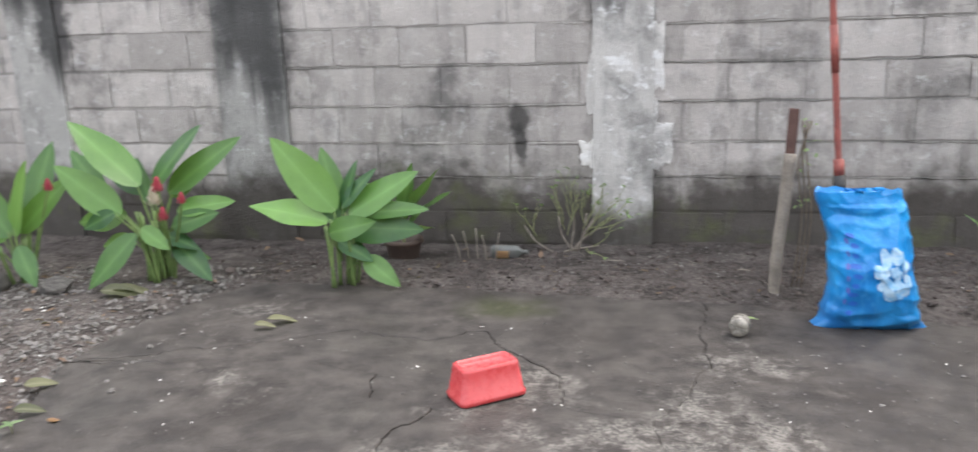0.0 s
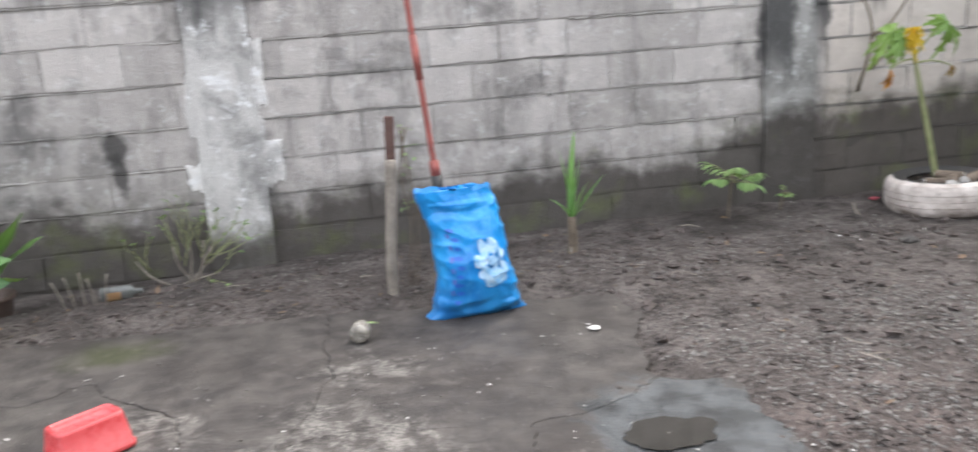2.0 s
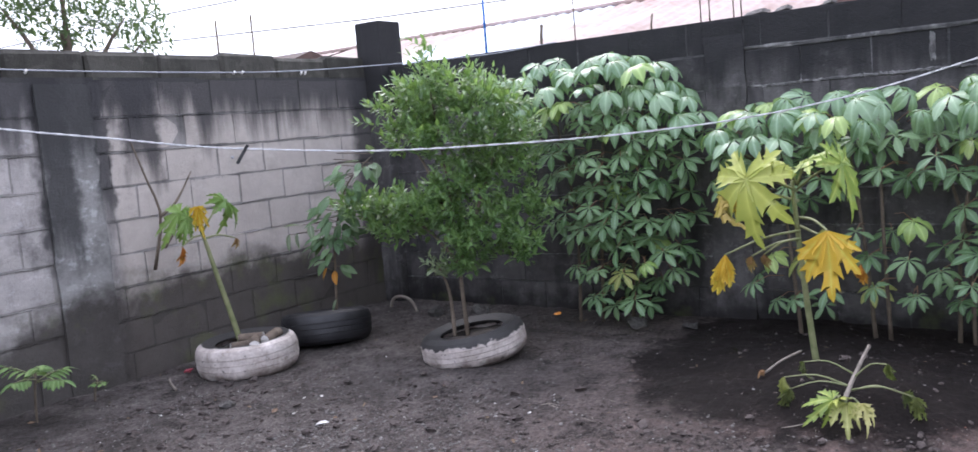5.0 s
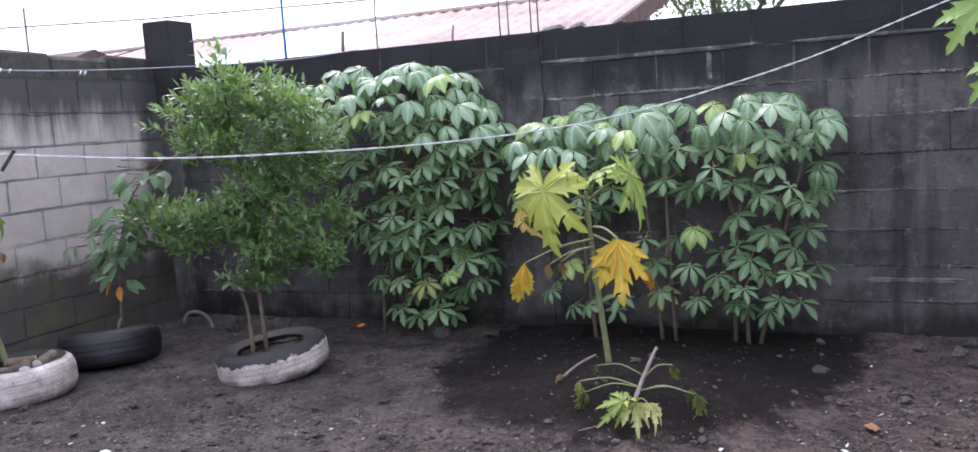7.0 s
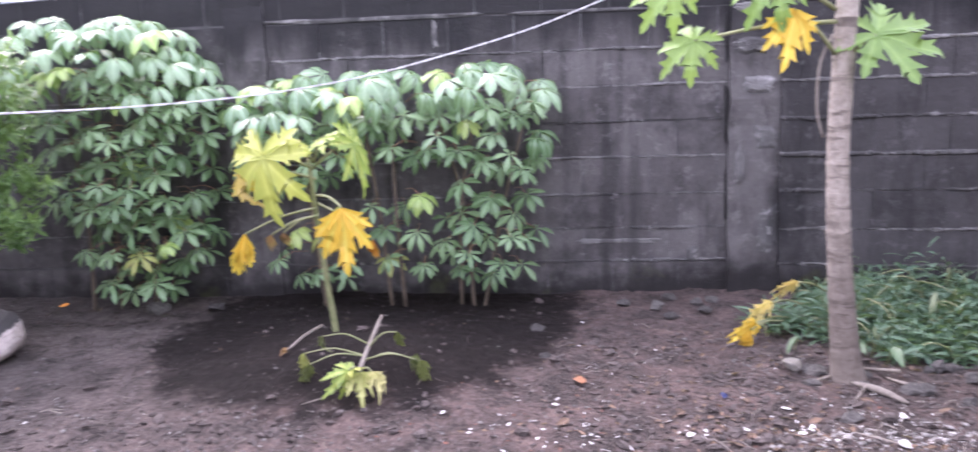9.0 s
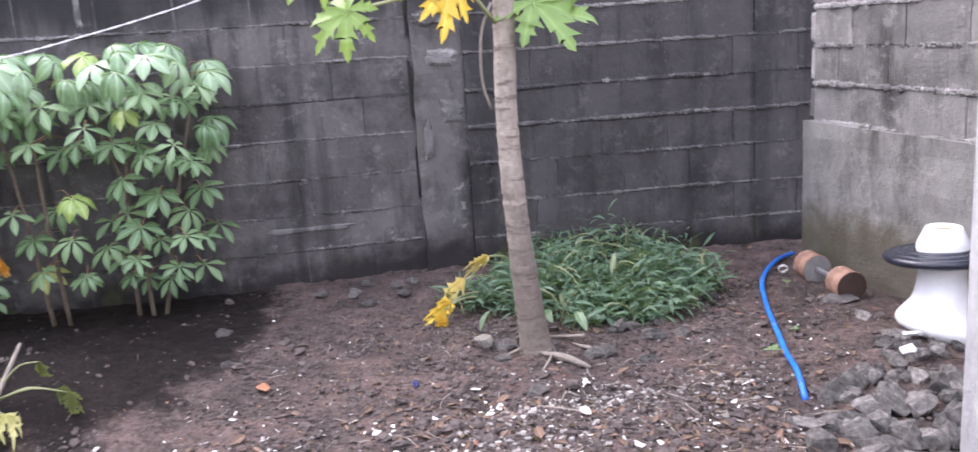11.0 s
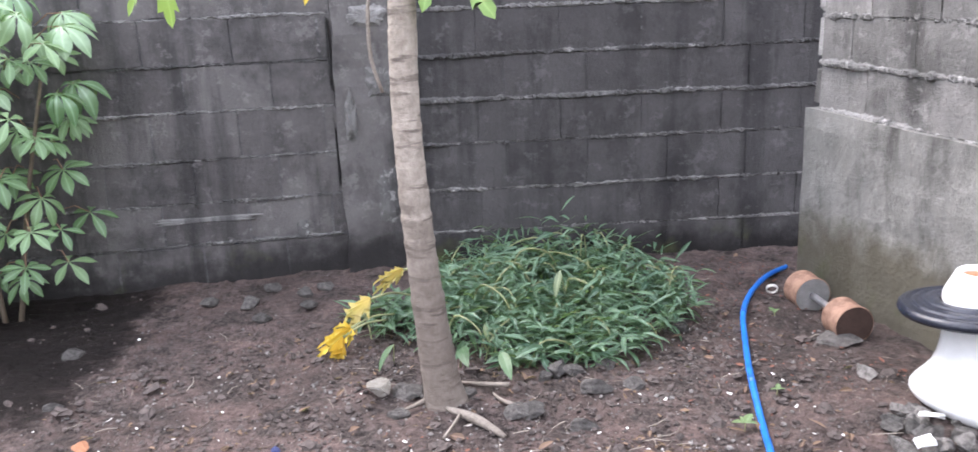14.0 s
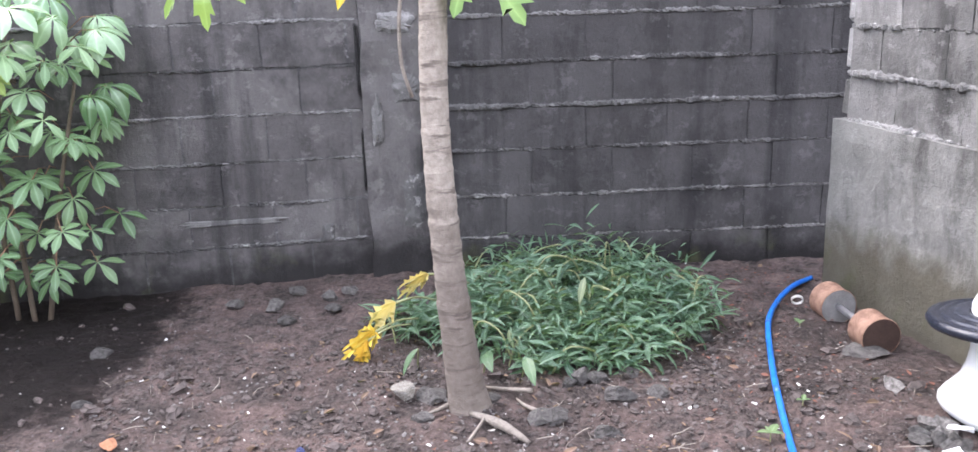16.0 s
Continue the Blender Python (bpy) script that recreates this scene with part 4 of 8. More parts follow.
def leaf_ob(parent, me, at, d, roll=0.0, scale=1.0, up=Vector((0, 0, 1)), name="leaf", label="", narrow=1.0):
    ob = part(name, me, parent, Matrix.Translation(at) @ frame_to(d, up, roll) @ Matrix.Diagonal((scale * narrow, scale, scale, 1)), label)
    return ob


rng = random.Random(21)
v, f = blade(1.0, 0.40, 0.10, 0.12, 12, wave=0.06)
GINGER = [mesh_of("leaf", v, f, M["ginger"], True)]
v, f = blade(1.0, 0.46, 0.24, 0.10, 12, wave=0.10)
GINGER.append(mesh_of("leaf", v, f, M["ginger"], True))
v, f = blade(1.0, 0.30, 0.18, 0.20, 12, wave=0.05)
GINGER.append(mesh_of("leaf", v, f, M["ginger"], True))


def ginger(label, x, y, leaves, stems, height, seed):
    """A clump of cane stems with broad pointed leaves; leaves: where each starts and ends."""
    r = random.Random(seed)
    ob = thing("broadleaf_plant", label, "plant", (x, y, ground_height(x, y)), 0, "broad-leaved clumps")
    for _ in range(stems):
        a = r.uniform(0, 6.28)
        d = r.uniform(0.02, 0.08)
        p0 = Vector((d * math.cos(a), d * math.sin(a), 0))
        p1 = p0 * 1.7 + Vector((r.uniform(-0.05, 0.05), r.uniform(-0.05, 0.05), height * r.uniform(0.75, 1.1)))
        petiole(ob, p0, p1, 0.010, "cane", 0.01, "stem")
    for a, b, kind in leaves:
        a, b = Vector(a), Vector(b)
        petiole(ob, Vector((a.x * 0.25, a.y * 0.25, max(0.05, a.z * 0.55))), a, 0.006, "cane", 0.0, "petiole")
        leaf_ob(ob, GINGER[kind], a - (b - a) * 0.05, b - a, r.uniform(-25, 25), (b - a).length * 1.1, Vector((r.uniform(-0.4, 0.4), -0.75, 0.65)))
    return ob


ginger("tall broad-leaved green clump near the pale wall", -0.89, 3.03, [
    ((-0.03, 0.0, 0.40), (-0.31, -0.03, 0.745), 0), ((-0.07, -0.03, 0.335), (-0.41, -0.10, 0.46), 1), ((-0.03, 0.06, 0.43), (-0.11, 0.10, 0.68), 0), ((0.01, 0.03, 0.40), (0.17, 0.05, 0.59), 2),
    ((0.06, 0.02, 0.37), (0.38, 0.06, 0.575), 0), ((0.13, 0.03, 0.37), (0.43, 0.08, 0.39), 0), ((-0.02, -0.08, 0.29), (0.21, -0.14, 0.365), 1), ((0.03, 0.0, 0.30), (0.41, 0.03, 0.29), 0),
    ((0.01, -0.03, 0.23), (0.185, -0.08, 0.165), 1), ((0.14, -0.04, 0.15), (0.32, -0.10, 0.04), 1), ((0.0, 0.04, 0.36), (0.06, 0.08, 0.62), 2), ((0.04, 0.08, 0.36), (0.30, 0.16, 0.50), 0), ((-0.02, 0.02, 0.30), (-0.12, 0.05, 0.56), 2)], 11, 0.36, 3)
ginger("broad-leaved green clump with red flower cones", -1.86, 2.95, [
    ((-0.085, 0.0, 0.51), (-0.39, -0.03, 0.83), 0), ((0.015, 0.0, 0.50), (0.27, 0.02, 0.80), 0), ((0.10, 0.02, 0.47), (0.46, 0.03, 0.74), 2), ((-0.17, -0.06, 0.37), (-0.46, -0.10, 0.61), 0),
    ((-0.085, 0.10, 0.455), (-0.38, 0.15, 0.60), 0), ((-0.17, -0.10, 0.37), (-0.33, -0.14, 0.30), 1), ((0.10, 0.0, 0.285), (0.33, 0.0, 0.365), 1), ((0.0, -0.12, 0.30), (0.15, -0.16, 0.215), 1),
    ((-0.07, -0.10, 0.25), (-0.30, -0.20, 0.01), 0), ((-0.18, 0.0, 0.34), (-0.47, 0.0, 0.30), 1), ((-0.155, 0.0, 0.21), (-0.34, 0.0, 0.17), 1), ((0.07, -0.02, 0.24), (0.23, -0.02, 0.185), 1),
    ((0.06, 0.08, 0.43), (0.21, 0.12, 0.60), 1), ((0.10, 0.02, 0.14), (0.26, 0.02, 0.11), 1), ((-0.38, 0.12, 0.43), (-0.55, 0.15, 0.65), 0), ((-0.05, 0.05, 0.4), (-0.16, 0.12, 0.62), 2), ((0.12, 0.04, 0.36), (0.38, 0.1, 0.42), 1), ((0.1, 0.0, 0.2), (0.3, -0.04, 0.03), 1)], 20, 0.34, 5)
ginger("small broad-leaved clump with a red flower cone", -2.62, 2.85, [
    ((0.0, 0, 0.28), (0.14, -0.05, 0.66), 0), ((0.05, 0, 0.3), (0.34, 0.0, 0.58), 2), ((-0.04, 0.0, 0.28), (-0.35, 0.05, 0.62), 0),
    ((0.06, -0.06, 0.22), (0.18, -0.14, 0.05), 1), ((-0.08, 0, 0.25), (-0.42, 0.02, 0.4), 1), ((0.02, 0.08, 0.3), (0.12, 0.2, 0.72), 0), ((-0.06, -0.06, 0.2), (-0.3, -0.15, 0.2), 1)], 8, 0.32, 7)

M["flower"] = plain("red flower bract", (0.40, 0.04, 0.07), (0.58, 0.14, 0.17), 20.0, 0.55, 0.004)
M["flower_pale"] = plain("cream flower bract", (0.62, 0.55, 0.40), (0.75, 0.70, 0.58), 20.0, 0.55, 0.004)


def flower_cone(x, y, z, tint, scale, foot):
    """A cone of overlapping bracts on a stalk."""
    ob = thing("flower_cone", "%s flower cone among broad leaves" % tint, "flower", (x, y, z), 0, "flower cones")
    bv, bf = blade(0.05 * scale, 0.04 * scale, -0.5, 0.4, 5)
    pieces = []
    for i in range(22):
        k = i / 22
        m = pose(0, 0, 0.075 * scale * k, 0, 0, i * 137.5) @ pose(0, 0.014 * scale * (1.2 - k), 0, 30 + 42 * k, 0, 0)
        pieces.append((bv, bf, m))
    part("bract_head", joined("bract_head", pieces, M["flower" if tint == "red" else "flower_pale"]), ob)
    part("stem", tube("stem", curve_points([(foot[0] - x, foot[1] - y, ground_height(*foot) - z), ((foot[0] - x) * 0.5, (foot[1] - y) * 0.7, -z * 0.4), (0, 0, 0.02)], 8), 0.006, M["cane"], 6), ob)


flower_cone(-1.73, 2.80, 0.51, "red", 0.72, (-1.82, 2.95))
flower_cone(-1.706, 2.78, 0.37, "red", 0.66, (-1.82, 2.95))
flower_cone(-1.757, 2.80, 0.44, "cream", 0.9, (-1.82, 2.95))
flower_cone(-1.62, 2.82, 0.45, "red", 0.55, (-1.82, 2.95))
flower_cone(-2.34, 2.80, 0.51, "red", 0.6, (-2.58, 2.87))

# potted plant behind the clump
pot = thing("potted_plant", "small brown plastic pot with a leafy plant", "potted plant", (-0.75, 3.62, ground_height(-0.75, 3.62) - 0.07))
M["pot"] = plain("dusty red brown plastic", (0.07, 0.045, 0.036), (0.13, 0.09, 0.072), 9.0, 0.6, 0.002, 0)
part("pot", lathe("pot", [(0.001, 0.0), (0.075, 0.0), (0.10, 0.15), (0.112, 0.15), (0.112, 0.175), (0.098, 0.175), (0.09, 0.13), (0.001, 0.13)], M["pot"], 24), pot)
for a, b, k in (((0, 0, 0.3), (0.06, 0, 0.62), 0), ((0, 0, 0.28), (-0.25, 0.0, 0.58), 2), ((0.02, 0, 0.25), (0.26, 0, 0.48), 1), ((0.02, 0, 0.28), (0.2, -0.03, 0.62), 1), ((0, 0, 0.22), (0.22, -0.1, 0.3), 1), ((0, 0, 0.2), (-0.2, -0.05, 0.4), 1)):
    petiole(pot, (0, 0, 0.12), a, 0.006)
    leaf_ob(pot, GINGER[k], a, Vector(b) - Vector(a), rng.uniform(-40, 40), (Vector(b) - Vector(a)).length)

# spiky young palm
M["palm"] = leafy("narrow green blade", (0.06, 0.17, 0.045), (0.20, 0.38, 0.11), 8.0, 0.45)
palm = thing("young_palm", "small spiky green seedling with narrow upright blades", "plant", (2.21, 3.40, ground_height(2.21, 3.40)))
part("stem", tube("stem", curve_points([(0.0, 0, -0.06), (0.005, 0, 0.1), (0, 0, 0.2)], 6), [0.03, 0.028, 0.026, 0.025, 0.024, 0.022, 0.02], M["twig"], 8), palm)
v, f = blade(1.0, 0.085, 0.12, 0.5, 9)
PB = mesh_of("blade", v, f, M["palm"], True)
v, f = blade(1.0, 0.10, 0.9, 0.4, 9)
PB2 = mesh_of("blade", v, f, M["palm"], True)
for d, s, me in (((0.03, 0, 1), 0.50, PB), ((-0.06, 0.03, 1), 0.40, PB), ((0.55, 0.0, 0.8), 0.31, PB), ((0.18, 0.1, 1), 0.30, PB), ((-0.22, -0.1, 0.9), 0.19, PB2), ((-0.12, -0.1, 0.9), 0.17, PB2), ((0.2, -0.2, 0.9), 0.14, PB2), ((0.08, -0.1, 1), 0.26, PB), ((-0.05, -0.08, 1), 0.3, PB), ((0.12, 0.05, 1), 0.36, PB), ((0.3, -0.1, 0.9), 0.24, PB)):
    leaf_ob(palm, me, (0, 0, 0.17), d, rng.uniform(-60, 60), s, name="blade")
part("dead_blade", tube("dead_blade", curve_points([(0, 0, 0.06), (-0.02, -0.06, -0.02), (0.10, -0.14, -0.05), (0.22, -0.12, -0.045)], 10), 0.007, M["timber"], 5), palm, None, "dry curled grey blade")

# sapling beside the wall
v, f = blade(1.0, 0.42, 0.5, 0.2, 6)
M["sap_leaf"] = leafy("bright sapling leaf", (0.10, 0.20, 0.06), (0.25, 0.36, 0.13), 8.0, 0.45)
SAP = mesh_of("leaf", v, f, M["sap_leaf"], True)


def sapling(x, y, h, n, size, label, seed):
    r = random.Random(seed)
    ob = thing("sapling", label, "plant", (x, y, ground_height(x, y)))
    part("stem", tube("stem", curve_points([(0, 0, -0.02), (0.01, 0.0, h * 0.5), (0.02, -0.02, h)], 8), 0.007, M["twig"], 6), ob)
    for i in range(n):
        a = 6.28 * i / n + r.uniform(-0.3, 0.3)
        d = Vector((math.cos(a), math.sin(a), r.uniform(-0.05, 0.5)))
        base = Vector((0.02, -0.02, h * r.uniform(0.72, 1.0)))
        tip = base + d * size * r.uniform(0.6, 1.0)
        petiole(ob, base, tip, 0.003, "stalk", 0.01)
        side = d.cross(Vector((0, 0, 1))).normalized()
        for k in range(5):
            p = base.lerp(tip, 0.35 + 0.16 * k)
            for s in (-1, 1):
                leaf_ob(ob, SAP, p, d * 0.5 + side * s + Vector((0, 0, -0.25)), r.uniform(-20, 20), size * 0.52 * (1 - 0.3 * abs(k - 2) / 2))
        leaf_ob(ob, SAP, tip, d + Vector((0, 0, -0.3)), 0, size * 0.5)


sapling(3.27, 3.72, 0.27, 6, 0.17, "bright green leafy sapling beside the pale wall", 3)
sapling(3.64, 3.78, 0.12, 4, 0.06, "tiny pale seedling beside the pale wall", 4)

# bare twiggy weed against the wall
weed = thing("dry_weed", "dry branching weed with few leaves against the wall", "weed", (0.12, 3.82, ground_height(0.12, 3.82)))
r5 = random.Random(5)


def branch(parent, p, d, length, rad, depth):
    q = p + d * length
    mid = (p + q) / 2 + Vector((r5.uniform(-1, 1), r5.uniform(-1, 1) * 0.4, r5.uniform(-1, 1))) * length * 0.12
    part("branch", tube("branch", curve_points([p, mid, q], 4), [rad * (1 - 0.1 * i) for i in range(5)], M["stalk" if depth < 2 else "timber"], 5), parent)
    if depth:
        for _ in range(r5.choice((2, 2, 3))):
            e = (d + Vector((r5.uniform(-0.9, 0.9), r5.uniform(-0.5, 0.3), r5.uniform(-0.3, 0.6)))).normalized()
            branch(parent, p.lerp(q, r5.uniform(0.5, 1.0)), e, length * r5.uniform(0.5, 0.8), rad * 0.65, depth - 1)
    else:
        for _ in range(2):
            leaf_ob(parent, SAP, q, d + Vector((r5.uniform(-1, 1), r5.uniform(-1, 0.2), r5.uniform(-0.5, 0.5))), 0, r5.uniform(0.02, 0.045))


for d in ((0.1, 0, 1), (0.7, 0, 0.6), (-0.35, -0.1, 0.9), (0.4, -0.1, 0.8), (0.95, -0.1, 0.25), (-0.6, -0.1, 0.6), (0.25, 0.0, 1.0), (0.55, 0.02, 0.9)):
    branch(weed, Vector((r5.uniform(-0.03, 0.1), 0, -0.02)), Vector(d).normalized(), 0.25, 0.006, 2)
for i in range(5):
    a = r5.uniform(-0.5, 0.5)
    x = -0.42 + 0.05 * i
    tuft = thing("dry_stalk", "dry bent weed stalk beside the glass bottle", "weed", (x, 3.62, ground_height(x, 3.62)), 0, "dry stalks")
    part("stem", tube("stem", curve_points([(0, 0, -0.01), (0.03 * a, 0, 0.06), (0.1 * a, 0, 0.14 + 0.02 * (i % 3))], 6), 0.004, M["timber"], 5), tuft)


# ---- cassava bushes ----
rc = random.Random(8)
CASS_TOP = [palmate("leaf", rc, M["cassava"], 1.0, 7, d, 305, w, 0.10) for d, w in ((0.8, 0.40), (0.95, 0.38), (1.1, 0.42), (1.25, 0.39))]
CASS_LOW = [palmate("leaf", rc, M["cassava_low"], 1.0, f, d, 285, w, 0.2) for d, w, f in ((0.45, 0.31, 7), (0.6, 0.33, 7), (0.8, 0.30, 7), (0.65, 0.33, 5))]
CASS_NEW = [palmate("leaf", rc, M["cassava_young"], 1.0, 7, d, 280, 0.42, 0.14) for d in (0.7, 0.95)]
CASS_OLD = [palmate("leaf", rc, M["cassava_old"], 1.0, 7, d, 280, 0.32, 0.2) for d in (0.7, 1.0)]


def cassava(label, foot, stems, lobes, seed):
    """Leaves on long red stalks in tiers. lobes: y, z, half width, half height, spacing, crown or not."""
    r = random.Random(seed)
    base = Vector((*foot, 0))
    ob = thing("cassava_bush", label, "shrub", base, 0, "cassava bushes")
    for sx, sy, tx, ty, tz in stems:
        a, b = Vector((sx, sy, ground_height(sx, sy) - 0.03)) - base, Vector((tx, ty, tz)) - base
        mid = (a + b) / 2 + Vector((r.uniform(-0.05, 0.05), r.uniform(-0.07, 0.07), 0))
        part("stem", tube("stem", curve_points([a, mid, b], 10), [0.013 - 0.0006 * i for i in range(11)], M["twig"], 7), ob)
    spots = []
    for cy, cz, ry, rz, gap, crown in lobes:
        for deep in (0.0, 0.2):
            tries = 0
            while tries < 260:
                tries += 1
                u, w = r.uniform(-1, 1), r.uniform(-1, 1)
                q = u * u + w * w
                if q > 1.0 + 0.25 * noise.noise((u * 2 + seed, w * 2, cy)):
                    continue
                p = Vector((6.26 - 0.36 * math.sqrt(max(0.0, 1 - q)) + deep + r.uniform(-0.04, 0.04), cy + u * ry, cz + w * rz))
                if p.x > 6.42 or p.z < 0.14:
                    continue
                if any((p - s).length < gap * (0.92 if deep == 0 else 1.05) for s in spots):
                    continue
                spots.append(p)
                if crown and w > -0.25:
                    up = Vector((-0.42 + r.uniform(-0.2, 0.2), 0.35 * u + r.uniform(-0.3, 0.3), 0.85))
                    d = Vector((-0.8, 0.8 * u + r.uniform(-0.8, 0.8), -0.3))
                    me = r.choice(CASS_NEW) if r.random() < 0.13 else r.choice(CASS_TOP)
                    size = r.uniform(0.145, 0.205)
                else:
                    up = Vector((-0.5 + r.uniform(-0.15, 0.15), 0.3 * u + r.uniform(-0.35, 0.35), 0.8))
                    d = Vector((-0.7, 0.5 * u + r.uniform(-0.6, 0.6), -0.45))
                    k = r.random()
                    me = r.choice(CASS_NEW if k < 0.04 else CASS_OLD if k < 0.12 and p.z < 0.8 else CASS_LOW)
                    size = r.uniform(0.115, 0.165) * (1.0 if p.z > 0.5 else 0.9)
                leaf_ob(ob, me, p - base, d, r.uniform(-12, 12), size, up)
                start = Vector((min(6.42, p.x + 0.17), cy + u * ry * 0.55, p.z - (0.05 if crown else -0.02)))
                mid = (start + p) / 2 + Vector((0, 0, 0.025))
                part("petiole", tube("petiole", [start - base, mid - base, p - base], 0.0026, M["red_stalk"], 4), ob)
    return ob


M["red_stalk"] = plain("reddish leaf stalk", (0.20, 0.09, 0.06), (0.32, 0.20, 0.11), 20.0, 0.6, 0.001, 0)
cassava("tall dense cassava bush of hand-shaped leaves against the black wall", (6.25, 1.75), [(6.25, 1.85, 6.2, 1.7, 1.6), (6.3, 1.65, 6.25, 1.45, 1.5), (6.2, 2.0, 6.2, 2.1, 1.5)], [
    (1.65, 1.55, 0.42, 0.25, 0.135, True), (2.2, 1.50, 0.42, 0.30, 0.15, True), (1.36, 1.36, 0.28, 0.26, 0.135, True), (1.66, 1.12, 0.54, 0.24, 0.135, False), (1.66, 0.78, 0.50, 0.24, 0.14, False), (1.60, 0.46, 0.38, 0.20, 0.145, False), (1.62, 0.25, 0.26, 0.12, 0.17, False)], 3)
cassava("wide cassava bush with open stems against the black wall", (6.2, -0.2), [(6.2, 0.08, 6.2, 0.22, 1.3), (6.25, -0.34, 6.2, -0.5, 1.3), (6.2, 0.0, 6.15, 0.02, 1.3), (6.22, -0.42, 6.2, -0.22, 1.25), (6.22, -0.48, 6.2, -0.75, 1.1), (6.22, 0.5, 6.2, 0.6, 1.15)], [
    (0.62, 1.22, 0.36, 0.21, 0.135, True), (0.12, 1.27, 0.40, 0.17, 0.135, True), (-0.52, 1.28, 0.36, 0.18, 0.14, True), (-0.70, 1.02, 0.13, 0.24, 0.15, True), (-0.25, 1.06, 0.4, 0.14, 0.16, False),
    (0.60, 0.95, 0.40, 0.14, 0.16, False), (-0.58, 0.80, 0.27, 0.16, 0.18, False), (0.1, 0.78, 0.5, 0.16, 0.26, False), (-0.52, 0.42, 0.29, 0.22, 0.17, False), (-0.12, 0.42, 0.28, 0.16, 0.19, False), (0.42, 0.36, 0.38, 0.18, 0.22, False)], 9)


# ---- small-leaved citrus shrub and guava ----
def leaf_cloud(name, lobes, gap, material, size, seed, leaves=9, wide=0.42):
    """Many small folded leaves in upward sprays over several lobes, as one mesh."""
    r = random.Random(seed)
    verts, faces = [], []
    kinds = [blade(1.0, wide, d, 0.22, 4) for d in (-0.1, 0.2, 0.5)]
    spots = []
    for cx, cy, cz, rx, ry, rz in lobes:
        c = Vector((cx, cy, cz))
        for _ in range(int(14 * (rx + ry) * rz / gap / gap)):
            u = Vector((r.gauss(0, 1), r.gauss(0, 1), r.gauss(0, 1))).normalized()
            k = (0.82 + 0.34 * noise.noise(u * 2.6 + c)) * r.choice((1.0, 1.0, 1.0, 0.75, 0.5))
            p = c + Vector((u.x * rx, u.y * ry, u.z * rz)) * k
            if any((p - q).length < gap for q in spots):
                continue
            spots.append(p)
            stem = (u * 0.65 + Vector((-0.25 + r.uniform(-0.35, 0.35), r.uniform(-0.45, 0.45), r.uniform(0.25, 0.9)))).normalized()
            side = stem.orthogonal().normalized()
            long = r.uniform(0.6, 1.3)
            turn = r.uniform(0, 6)
            for i in range(leaves):
                k = i / leaves
                a = turn + i * 2.4
                d = (side * math.cos(a) + stem.cross(side) * math.sin(a)) * (0.95 - 0.55 * k) + stem * (0.35 + 0.5 * k)
                s = size * r.uniform(0.75, 1.15) * (1.0 - 0.3 * k)
                m = Matrix.Translation(p + stem * size * 1.7 * long * (k - 0.5)) @ frame_to(d, Vector((-0.3, 0, 1))) @ Matrix.Diagonal((s, s, s, 1))
                lv, lf = r.choice(kinds)
                o = len(verts)
                verts += [m @ Vector(x) for x in lv]
                faces += [tuple(j + o for j in t) for t in lf]
    return mesh_of(name, verts, faces, material, False)


def spray_cloud(name, pads, material, size, seed):
    """Leafy twig sprays standing out of flat pads of a shrub, with dark gaps between the pads. pads: centre, half sizes, number of sprays."""
    r = random.Random(seed)
    verts, faces = [], []
    kinds = [blade(1.0, w, d, 0.3, 4) for w, d in ((0.36, -0.1), (0.42, 0.2), (0.38, 0.45))]
    for cx, cy, cz, rx, ry, rz, n in pads:
        for _ in range(int(n * 0.72)):
            a, q = r.uniform(0, 6.283), math.sqrt(r.random())
            lump = 1 + 0.3 * noise.noise((math.cos(a) * 1.7 + cy * 3, math.sin(a) * 1.7, cz * 3))
            x, y = math.cos(a) * q * lump, math.sin(a) * q * lump
            top = math.sqrt(max(0.0, 1 - min(1.0, q * q)))
            p = Vector((cx + x * rx * 0.85, cy + y * ry * 0.82, cz - 0.04 + rz * (top * r.choice((1.0, 1.0, 0.8, 0.2, -0.6)) + r.uniform(-0.2, 0.2))))
            stem = Vector((x * 0.8 - 0.15 + r.uniform(-0.4, 0.4), y * 0.8 + r.uniform(-0.4, 0.4), r.uniform(0.15, 1.0))).normalized()
            side, turn, reach = stem.orthogonal().normalized(), r.uniform(0, 6), size * r.uniform(1.4, 2.6)
            count = r.randint(8, 13)
            for i in range(count):
                k = i / count
                b = turn + i * 2.4
                d = (side * math.cos(b) + stem.cross(side) * math.sin(b)) * (0.95 - 0.5 * k) + stem * (0.3 + 0.7 * k)
                s = size * r.uniform(0.6, 1.15) * (1.0 - 0.35 * k)
                m = Matrix.Translation(p + stem * reach * (k - 0.4)) @ frame_to(d, Vector((-0.3, 0, 1))) @ Matrix.Diagonal((s, s, s, 1))
                lv, lf = r.choice(kinds)
                o = len(verts)
                verts += [m @ Vector(c) for c in lv]
                faces += [tuple(j + o for j in t) for t in lf]
    return mesh_of(name, verts, faces, material, False)


